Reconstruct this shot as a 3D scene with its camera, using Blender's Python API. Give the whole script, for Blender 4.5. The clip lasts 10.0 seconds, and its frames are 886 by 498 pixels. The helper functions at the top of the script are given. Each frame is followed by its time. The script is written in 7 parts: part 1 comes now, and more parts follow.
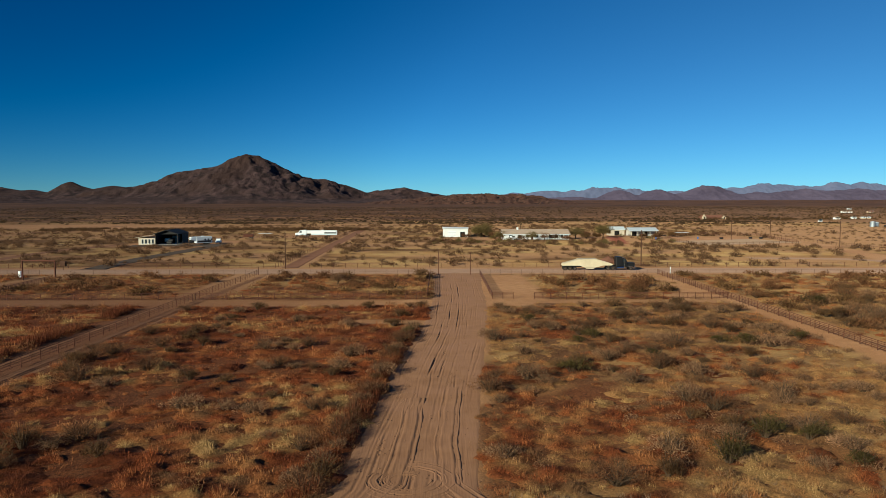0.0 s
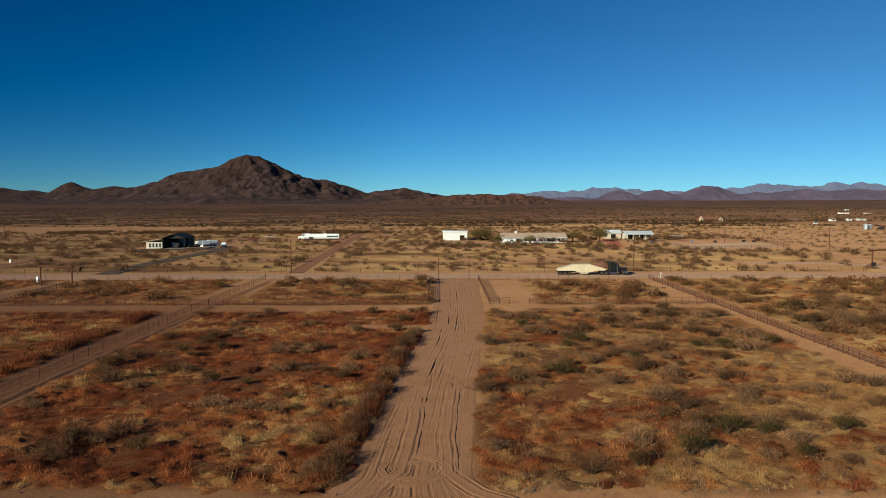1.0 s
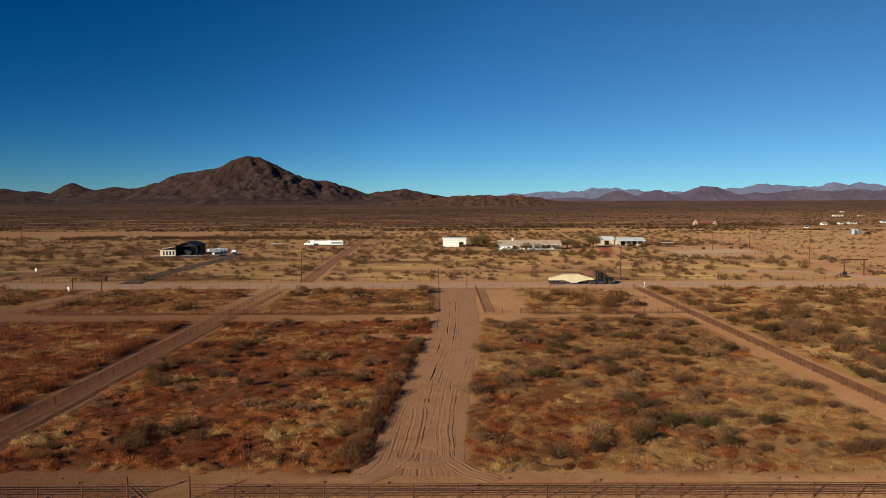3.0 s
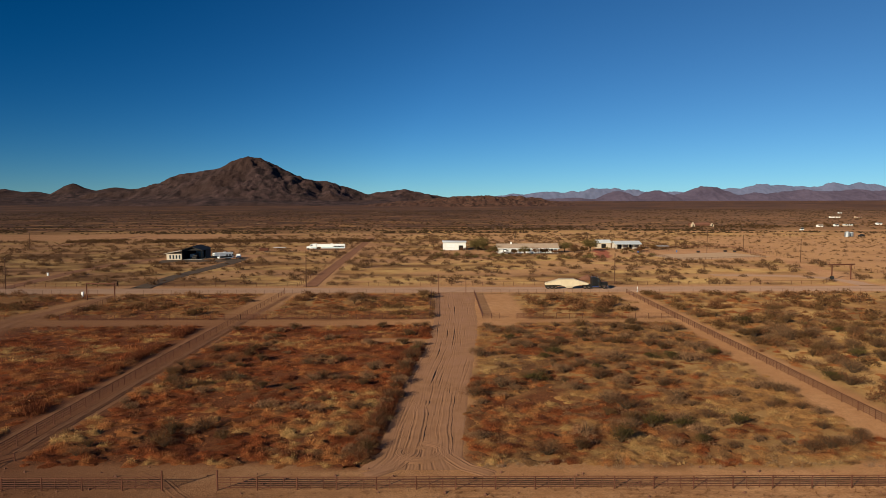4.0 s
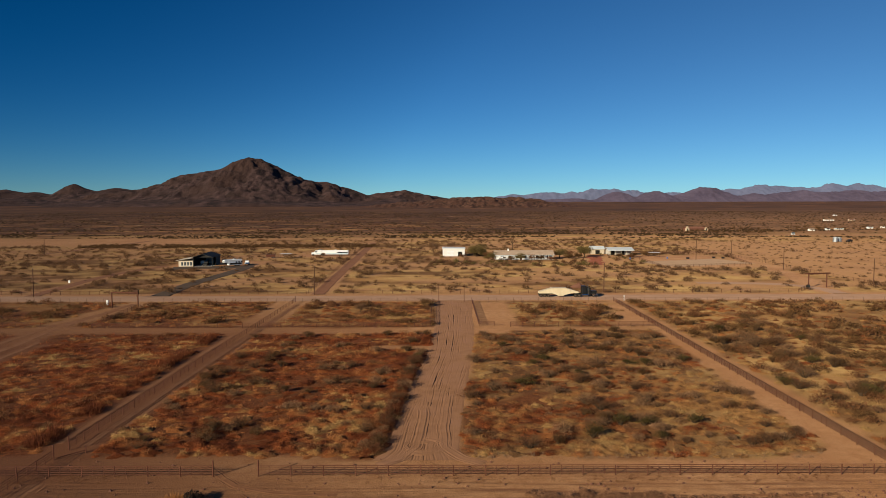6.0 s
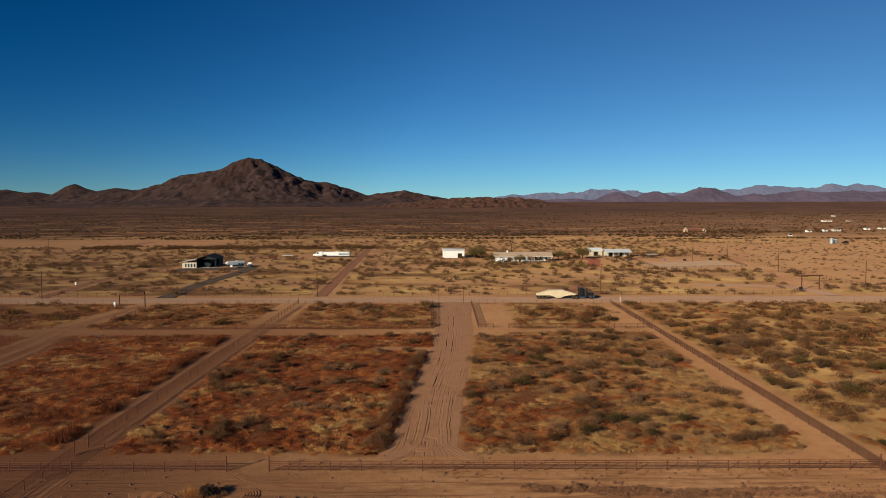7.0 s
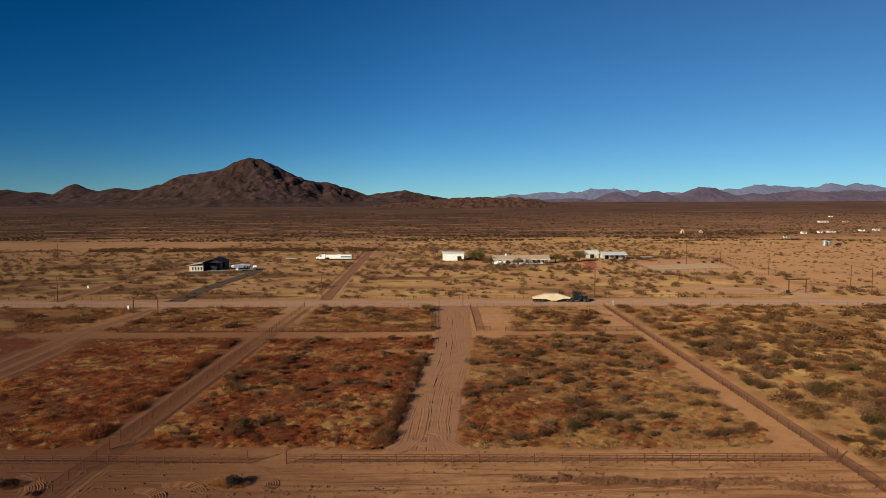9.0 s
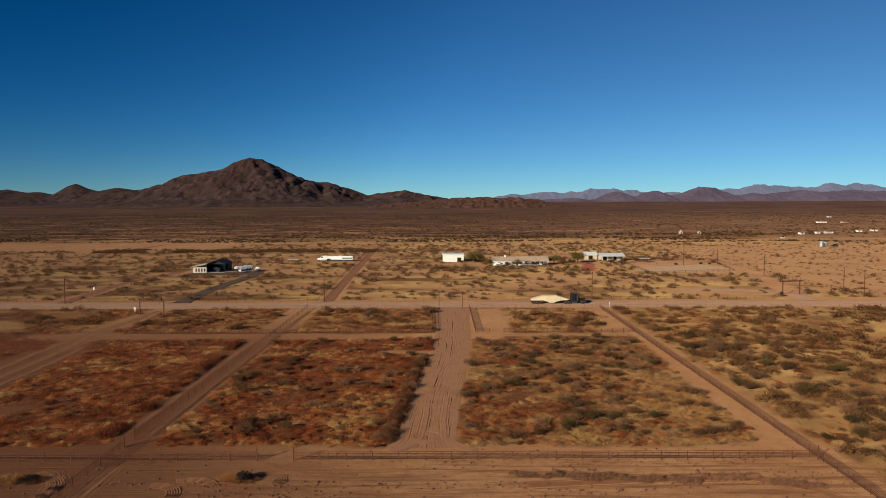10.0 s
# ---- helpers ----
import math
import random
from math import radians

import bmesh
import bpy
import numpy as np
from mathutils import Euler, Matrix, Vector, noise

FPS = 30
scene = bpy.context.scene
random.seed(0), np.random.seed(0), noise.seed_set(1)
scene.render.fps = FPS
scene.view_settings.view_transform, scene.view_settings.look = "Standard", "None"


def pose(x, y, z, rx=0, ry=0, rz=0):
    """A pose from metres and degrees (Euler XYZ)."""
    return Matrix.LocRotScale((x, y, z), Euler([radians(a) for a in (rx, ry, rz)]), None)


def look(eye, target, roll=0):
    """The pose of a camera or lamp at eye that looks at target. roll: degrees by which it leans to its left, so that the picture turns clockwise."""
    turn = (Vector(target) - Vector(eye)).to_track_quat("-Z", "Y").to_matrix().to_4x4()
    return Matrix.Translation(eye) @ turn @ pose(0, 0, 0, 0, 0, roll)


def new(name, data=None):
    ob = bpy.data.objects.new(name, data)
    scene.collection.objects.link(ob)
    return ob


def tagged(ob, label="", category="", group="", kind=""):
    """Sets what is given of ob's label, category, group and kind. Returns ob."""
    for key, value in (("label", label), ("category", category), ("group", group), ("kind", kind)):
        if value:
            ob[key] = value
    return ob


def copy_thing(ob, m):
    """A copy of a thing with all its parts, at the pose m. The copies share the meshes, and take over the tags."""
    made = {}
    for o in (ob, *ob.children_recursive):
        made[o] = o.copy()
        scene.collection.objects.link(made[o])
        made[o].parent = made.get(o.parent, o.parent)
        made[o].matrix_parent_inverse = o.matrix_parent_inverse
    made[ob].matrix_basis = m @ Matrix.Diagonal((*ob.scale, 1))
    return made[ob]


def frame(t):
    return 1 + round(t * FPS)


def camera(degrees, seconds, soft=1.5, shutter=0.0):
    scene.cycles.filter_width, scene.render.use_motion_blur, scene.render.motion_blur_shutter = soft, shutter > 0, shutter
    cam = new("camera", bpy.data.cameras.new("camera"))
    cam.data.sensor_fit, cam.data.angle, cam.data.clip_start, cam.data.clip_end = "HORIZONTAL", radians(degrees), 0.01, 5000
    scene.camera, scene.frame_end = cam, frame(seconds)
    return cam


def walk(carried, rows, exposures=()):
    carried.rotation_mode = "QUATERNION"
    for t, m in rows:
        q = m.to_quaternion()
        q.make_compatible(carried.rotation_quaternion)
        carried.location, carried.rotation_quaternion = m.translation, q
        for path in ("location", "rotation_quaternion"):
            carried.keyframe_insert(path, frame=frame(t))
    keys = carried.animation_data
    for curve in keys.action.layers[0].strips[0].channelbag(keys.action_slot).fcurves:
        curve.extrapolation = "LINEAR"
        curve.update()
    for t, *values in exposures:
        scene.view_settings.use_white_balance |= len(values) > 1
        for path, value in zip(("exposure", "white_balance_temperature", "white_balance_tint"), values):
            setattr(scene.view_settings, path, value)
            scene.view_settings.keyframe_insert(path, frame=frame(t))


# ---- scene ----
# ---- light levels ----
EXPO = 0.3
SUN_POWER, SUN_COLOR = 5.0, (1.0, 0.83, 0.60)
SKY_STRENGTH, SKY_SAT, SKY_HUE = 0.075, (1.32, 0.95), 0.5
SKY_PAR = (5800, 1.15, 0.25, 3.5)
SKY_TINT = (0.6, 0.9, 1.02, 1)

# ---- camera: a drone that backs away and climbs ----
cam = camera(63.0, 10.0, soft=0.7)
# seconds, eye, and the degrees by which it looks right, down and leans
PATH = [(0, 0.0, -36.19, 18.23, 0.226, 3.938, -0.05), (0.5, 0.02, -39.86, 19.25, 0.223, 3.94, -0.06), (1, 0.04, -43.52, 20.27, 0.219, 3.942, -0.07), (1.5, 0.06, -47.19, 21.29, 0.216, 3.945, -0.08),
        (2, 0.07, -50.85, 22.34, 0.213, 3.947, -0.1), (2.5, 0.09, -54.53, 23.42, 0.209, 3.95, -0.11), (4, 0.13, -65.4, 26.78, 0.2, 3.957, -0.13), (4.5, 0.14, -69.08, 27.91, 0.198, 3.96, -0.14),
        (5, 0.15, -72.76, 29.05, 0.198, 3.962, -0.14), (5.5, 0.14, -76.42, 30.15, 0.202, 3.964, -0.13), (6, 0.08, -80.0, 31.2, 0.216, 3.964, -0.11), (7, 0.0, -84.78, 32.47, 0.229, 3.966, -0.09),
        (7.5, 0.0, -87.13, 33.15, 0.228, 3.978, -0.09), (8, 0.01, -89.48, 33.82, 0.226, 3.991, -0.1), (8.5, 0.02, -91.82, 34.48, 0.222, 4.005, -0.11), (9, 0.03, -94.17, 35.15, 0.219, 4.018, -0.12),
        (9.5, 0.03, -96.52, 35.82, 0.216, 4.031, -0.12), (10, 0.04, -98.86, 36.49, 0.213, 4.045, -0.13)]


def facing(x, y, z, right, down):
    return (x + 100 * math.tan(radians(right)), y + 100, z - 100 * math.tan(radians(down)))


walk(cam, [(t, look((x, y, z), facing(x, y, z, right, down), roll)) for t, x, y, z, right, down, roll in PATH], exposures=[(0, EXPO + 0.08, 5850, -7), (1.25, EXPO + 0.06, 6150, -3), (2.5, EXPO + 0.03, 6400, 2), (5, EXPO, 6680, 5), (10, EXPO - 0.03, 6680, 5)])

# ---- light: a low sun behind the camera's left shoulder, clear sky ----
SUN_EL = 19.1
SUN_GO = Vector((0.67, 0.74, 0)).normalized()
world = bpy.data.worlds.new("desert_sky")
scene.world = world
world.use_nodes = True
wn, wl = world.node_tree.nodes, world.node_tree.links
sky = wn.new("ShaderNodeTexSky")
sky.sky_type, sky.sun_disc = "NISHITA", False
sky.sun_elevation = radians(SUN_EL)
sky.sun_rotation = math.atan2(-SUN_GO.x, -SUN_GO.y)
sky.altitude, sky.air_density, sky.dust_density, sky.ozone_density = SKY_PAR
hue = wn.new("ShaderNodeHueSaturation")
hue.inputs["Hue"].default_value = SKY_HUE
wl.new(sky.outputs[0], hue.inputs["Color"])
tint = wn.new("ShaderNodeMix")
tint.data_type, tint.blend_type = "RGBA", "MULTIPLY"
tint.inputs[0].default_value, tint.inputs[7].default_value = 1.0, SKY_TINT
wl.new(hue.outputs[0], tint.inputs[6])
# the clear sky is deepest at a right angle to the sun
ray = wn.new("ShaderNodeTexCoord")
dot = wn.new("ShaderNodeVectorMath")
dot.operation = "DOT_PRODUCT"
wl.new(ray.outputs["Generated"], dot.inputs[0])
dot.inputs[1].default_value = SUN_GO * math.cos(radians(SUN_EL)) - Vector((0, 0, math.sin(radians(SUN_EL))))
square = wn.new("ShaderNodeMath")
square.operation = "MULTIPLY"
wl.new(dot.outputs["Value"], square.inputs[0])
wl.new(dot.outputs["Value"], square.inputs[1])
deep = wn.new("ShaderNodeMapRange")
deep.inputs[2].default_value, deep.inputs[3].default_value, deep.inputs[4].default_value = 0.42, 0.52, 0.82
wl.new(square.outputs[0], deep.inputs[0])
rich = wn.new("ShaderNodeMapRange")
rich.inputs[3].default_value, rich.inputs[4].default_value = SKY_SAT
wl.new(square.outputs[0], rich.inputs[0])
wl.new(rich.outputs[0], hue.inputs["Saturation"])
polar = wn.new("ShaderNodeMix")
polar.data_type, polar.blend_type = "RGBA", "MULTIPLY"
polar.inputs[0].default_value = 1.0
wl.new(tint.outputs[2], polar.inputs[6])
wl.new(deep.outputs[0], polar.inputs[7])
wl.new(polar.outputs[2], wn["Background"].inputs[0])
wn["Background"].inputs[1].default_value = SKY_STRENGTH
sun_data = bpy.data.lights.new("sun", "SUN")
sun_data.energy, sun_data.angle, sun_data.color = SUN_POWER, radians(0.53), SUN_COLOR
sun = new("sun", sun_data)
sun.matrix_world = look((0, 0, 300), Vector((0, 0, 300)) + SUN_GO * math.cos(radians(SUN_EL)) - Vector((0, 0, math.sin(radians(SUN_EL)))))


# ---- materials ----
def surface(name, c1, c2, scale=1.0, fine=12.0, rough=0.9, bump=0.2, metal=0.0, island=0.0, each=0.0, c3=None, big=0.08, dist=0.02, thin=0.0, streak=None, soft=0.25):
    """A weathered surface: two colours mixed by coarse and fine noise, a third in large patches; island and each vary the value by piece.
    thin lets light through, as dry leaves do; soft is the width of the step between the two colours; streak stretches the fine noise along a lane."""
    m = bpy.data.materials.new(name)
    m.use_nodes = True
    n, l = m.node_tree.nodes, m.node_tree.links
    b = n["Principled BSDF"]
    pos = n.new("ShaderNodeNewGeometry")
    a = n.new("ShaderNodeTexNoise")
    a.inputs["Scale"].default_value, a.inputs["Detail"].default_value = scale, 5
    f = n.new("ShaderNodeTexNoise")
    f.inputs["Scale"].default_value, f.inputs["Detail"].default_value = fine, 3
    for t in (a, f):
        l.new(pos.outputs["Position"], t.inputs["Vector"])
    if streak:
        drawn = n.new("ShaderNodeMapping")
        drawn.inputs["Scale"].default_value = streak
        l.new(pos.outputs["Position"], drawn.inputs["Vector"])
        l.new(drawn.outputs[0], f.inputs["Vector"])
    add = n.new("ShaderNodeMath")
    add.operation = "MULTIPLY_ADD"
    l.new(f.outputs[0], add.inputs[0])
    add.inputs[1].default_value = 0.6
    l.new(a.outputs[0], add.inputs[2])
    ramp = n.new("ShaderNodeMapRange")
    ramp.inputs[1].default_value, ramp.inputs[2].default_value = 0.8 - soft, 0.8 + soft
    l.new(add.outputs[0], ramp.inputs[0])
    mix = n.new("ShaderNodeMix")
    mix.data_type = "RGBA"
    mix.inputs[6].default_value, mix.inputs[7].default_value = (*c1, 1), (*c2, 1)
    l.new(ramp.outputs[0], mix.inputs[0])
    out = mix.outputs[2]
    if c3:
        g = n.new("ShaderNodeTexNoise")
        g.inputs["Scale"].default_value, g.inputs["Detail"].default_value = big, 4
        l.new(pos.outputs["Position"], g.inputs["Vector"])
        r2 = n.new("ShaderNodeMapRange")
        r2.inputs[1].default_value, r2.inputs[2].default_value = 0.45, 0.62
        l.new(g.outputs[0], r2.inputs[0])
        mx = n.new("ShaderNodeMix")
        mx.data_type = "RGBA"
        mx.inputs[7].default_value = (*c3, 1)
        l.new(r2.outputs[0], mx.inputs[0])
        l.new(out, mx.inputs[6])
        out = mx.outputs[2]
    for amount, node, sock in ((island, pos, "Random Per Island"), (each, None, "Random")):
        if amount:
            node = node or n.new("ShaderNodeObjectInfo")
            hs = n.new("ShaderNodeHueSaturation")
            mr = n.new("ShaderNodeMapRange")
            mr.inputs[3].default_value, mr.inputs[4].default_value = 1 - amount, 1 + amount
            l.new(node.outputs[sock], mr.inputs[0])
            l.new(mr.outputs[0], hs.inputs["Value"])
            l.new(out, hs.inputs["Color"])
            out = hs.outputs[0]
    l.new(out, b.inputs["Base Color"])
    b.inputs["Roughness"].default_value, b.inputs["Metallic"].default_value = rough, metal
    if rough > 0.6:
        b.inputs["Specular IOR Level"].default_value = 0.2
    if rough > 0.88:
        b.inputs["Diffuse Roughness"].default_value = 0.6
    if bump:
        bp = n.new("ShaderNodeBump")
        bp.inputs["Strength"].default_value, bp.inputs["Distance"].default_value = bump, dist
        l.new(add.outputs[0], bp.inputs["Height"])
        l.new(bp.outputs[0], b.inputs["Normal"])
    if thin:
        glow = n.new("ShaderNodeBsdfTranslucent")
        l.new(out, glow.inputs["Color"])
        both = n.new("ShaderNodeMixShader")
        both.inputs[0].default_value = thin
        l.new(b.outputs[0], both.inputs[1])
        l.new(glow.outputs[0], both.inputs[2])
        l.new(both.outputs[0], n["Material Output"].inputs["Surface"])
    return m


def glassy(name, colour):
    m = surface(name, colour, tuple(c * 0.7 for c in colour), rough=0.12, bump=0)
    m.node_tree.nodes["Principled BSDF"].inputs["Specular IOR Level"].default_value = 0.6
    return m


RUST_PIPE = surface("rusted_pipe", (0.0725, 0.0264, 0.0161), (0.125, 0.0462, 0.02875), 2, 30, 0.75, 0.1)
WOOD_POLE = surface("creosoted_pole", (0.07, 0.035, 0.022), (0.13, 0.065, 0.04), 1, 18, 0.9, 0.2)
STEEL_POST = surface("dull_steel_post", (0.10, 0.055, 0.04), (0.16, 0.09, 0.065), 2, 20, 0.8, 0.1)
WHITE_METAL = surface("white_enamel", (0.72, 0.76, 0.80), (0.78, 0.82, 0.86), 0.6, 6, 0.45, 0)
CREAM_PAINT = surface("dusty_cream_paint", (0.58, 0.49, 0.34), (0.68, 0.59, 0.43), 0.5, 6, 0.55, 0.05)
BLACK_PAINT = surface("black_enamel", (0.005, 0.005, 0.005), (0.010, 0.009, 0.009), 0.5, 5, 0.45, 0)
CHROME = surface("chrome", (0.7, 0.7, 0.7), (0.8, 0.8, 0.8), 2, 10, 0.15, 0, 1.0)
RUBBER = surface("tyre_rubber", (0.02, 0.018, 0.016), (0.05, 0.04, 0.033), 3, 20, 0.9, 0.1)
STUCCO = surface("white_stucco", (0.70, 0.71, 0.72), (0.78, 0.79, 0.80), 0.4, 8, 0.9, 0.15)
TAN_STUCCO = surface("tan_stucco", (0.45, 0.36, 0.27), (0.54, 0.44, 0.33), 0.4, 8, 0.9, 0.15)
TAN_SHINGLE = surface("tan_shingle", (0.27, 0.203, 0.158), (0.36, 0.277, 0.217), 0.5, 5, 0.9, 0.3)
RED_TILE = surface("red_brown_tile", (0.20, 0.085, 0.055), (0.29, 0.13, 0.085), 0.5, 5, 0.85, 0.3)
PALE_METAL = surface("pale_galvanised_roof", (0.56, 0.62, 0.68), (0.68, 0.73, 0.77), 0.3, 3, 0.45, 0.05)
SILVER = surface("galvanised_tank", (0.42, 0.46, 0.5), (0.6, 0.63, 0.66), 0.5, 4, 0.35, 0.05, 0.7)
BLACK_STEEL = surface("charcoal_steel_sheet", (0.017, 0.017, 0.018), (0.032, 0.031, 0.031), 0.4, 4, 0.7, 0.05)
TAN_METAL = surface("tan_sheet_metal", (0.48, 0.41, 0.32), (0.58, 0.51, 0.41), 0.4, 4, 0.5, 0.05)
GLASS = glassy("window_glass", (0.03, 0.04, 0.05))
# near-black for flat panels that paint the shade of openings on closed walls
INTERIOR_SHADE = surface("painted_interior_shade", (0.012, 0.011, 0.01), (0.02, 0.018, 0.016), 1, 8, 0.9, 0)
BLUE_PAINT = surface("blue_plastic", (0.04, 0.12, 0.4), (0.06, 0.16, 0.48), 1, 8, 0.5, 0)
PALE_BLUE = surface("pale_blue_paint", (0.35, 0.5, 0.6), (0.45, 0.6, 0.68), 0.6, 6, 0.4, 0)
CONCRETE_AND_SHADE = surface("concrete_grey_and_wall_shade", (0.34, 0.32, 0.3), (0.44, 0.42, 0.39), 0.5, 8, 0.9, 0.2)
# purple-brown rock, with extra blue mixed in as painted haze
HAZED_ROCK = surface("purple_brown_hazed_rock", (0.01449, 0.009209, 0.009881), (0.07038, 0.04124, 0.0421), 0.03, 0.2, 0.95, 1.0, c3=(0.04306, 0.02362, 0.02122), big=0.005, dist=7, soft=0.17)
RED_ROCK = surface("red_brown_rock", (0.01632, 0.00957, 0.00782), (0.1224, 0.06138, 0.04624), 0.09, 0.34, 0.95, 1.0, c3=(0.0714, 0.03366, 0.02448), big=0.02, dist=5, soft=0.16)
# the haze of distance is painted into these two rock colours
HAZY_ROCK = surface("violet_haze_rock", (0.0551, 0.04465, 0.07616), (0.0931, 0.076, 0.121), 0.006, 0.04, 0.95, 0.7, dist=20)
HAZIER_ROCK = surface("blue_haze_rock", (0.095, 0.115, 0.20), (0.125, 0.14, 0.235), 0.004, 0.03, 0.95, 0.5, dist=20)
LEAF_OLIVE = surface("olive_leaf", (0.0828, 0.04213, 0.01642), (0.1552, 0.0814, 0.03329), 0.35, 1.2, 0.8, 0, island=0.3, each=0.3, thin=0.25)
LEAF_PLAIN = surface("plain_scrub_twig", (0.09223, 0.04752, 0.02341), (0.1669, 0.0895, 0.04609), 0.2, 1.0, 0.85, 0, island=0.3, thin=0.2)
LEAF_FAR = surface("far_scrub_leaf", (0.02844, 0.0155, 0.006077), (0.05688, 0.03182, 0.01275), 0.05, 0.5, 0.85, 0, island=0.2)
LEAF_GREY = surface("grey_green_leaf", (0.1696, 0.09021, 0.04629), (0.3121, 0.1731, 0.0937), 0.35, 1.2, 0.8, 0, island=0.3, each=0.25, thin=0.25)
LEAF_GREEN = surface("green_leaf", (0.0459, 0.0357, 0.01), (0.09775, 0.07055, 0.0208), 0.35, 1.2, 0.7, 0, island=0.2, each=0.25, thin=0.25)
LEAF_BROWN = surface("brown_twig", (0.1038, 0.04522, 0.01975), (0.1911, 0.0875, 0.03903), 0.35, 1.2, 0.85, 0, island=0.3, each=0.25, thin=0.2)
DEAD_TWIG = surface("weathered_dead_twig", (0.14, 0.06632, 0.03786), (0.2538, 0.1322, 0.07728), 3, 20, 0.9, 0, island=0.35)
PALE_STALK = surface("bleached_stalk", (0.15, 0.0959, 0.06072), (0.255, 0.1715, 0.1122), 1, 6, 0.9, 0, island=0.3)
BARK = surface("grey_brown_bark", (0.0504, 0.0325, 0.0192), (0.101, 0.0651, 0.0403), 3, 20, 0.9, 0.3)
RUST_DARK = surface("dark_rust_weed", (0.062, 0.0165, 0.0068), (0.165, 0.045, 0.0165), 0.3, 3.2, 0.85, 0.6, island=0.14, thin=0.1, soft=0.2, dist=0.12)
GRASS_RUST = surface("rust_dry_grass", (0.1365, 0.03201, 0.01064), (0.357, 0.09312, 0.02802), 0.22, 3.2, 0.85, 0.6, island=0.14, c3=(0.3675, 0.1377, 0.0475), big=0.16, thin=0.12, soft=0.2, dist=0.12)
RUST_ORANGE = surface("orange_dry_grass", (0.3024, 0.1123, 0.039), (0.504, 0.2288, 0.086), 0.3, 3.2, 0.85, 0.6, island=0.14, thin=0.12, soft=0.2, dist=0.12)
BROWN_WEED = surface("brown_dry_weed", (0.1235, 0.0572, 0.0255), (0.247, 0.1223, 0.0561), 0.3, 3.2, 0.85, 0.6, island=0.14, thin=0.12, soft=0.2, dist=0.12)
GRASS_GOLD = surface("golden_dry_grass", (0.2415, 0.1147, 0.04232), (0.4515, 0.2391, 0.09476), 0.22, 3.2, 0.85, 0.6, island=0.14, c3=(0.3255, 0.1343, 0.04784), big=0.13, thin=0.12, soft=0.2, dist=0.12)
GRASS_FIELD = surface("field_dry_grass", (0.336, 0.216, 0.106), (0.448, 0.296, 0.156), 0.5, 1.1, 0.85, 0, island=0.14, thin=0.3)
LEAF_TREE = surface("mesquite_leaf", (0.105, 0.076, 0.027), (0.2, 0.145, 0.055), 0.35, 1.2, 0.75, 0, island=0.3, thin=0.25)
GRASS_STRAW = surface("straw_dry_grass", (0.38, 0.2256, 0.0882), (0.58, 0.3696, 0.1554), 0.5, 3.2, 0.85, 0.6, island=0.14, thin=0.12, dist=0.12)


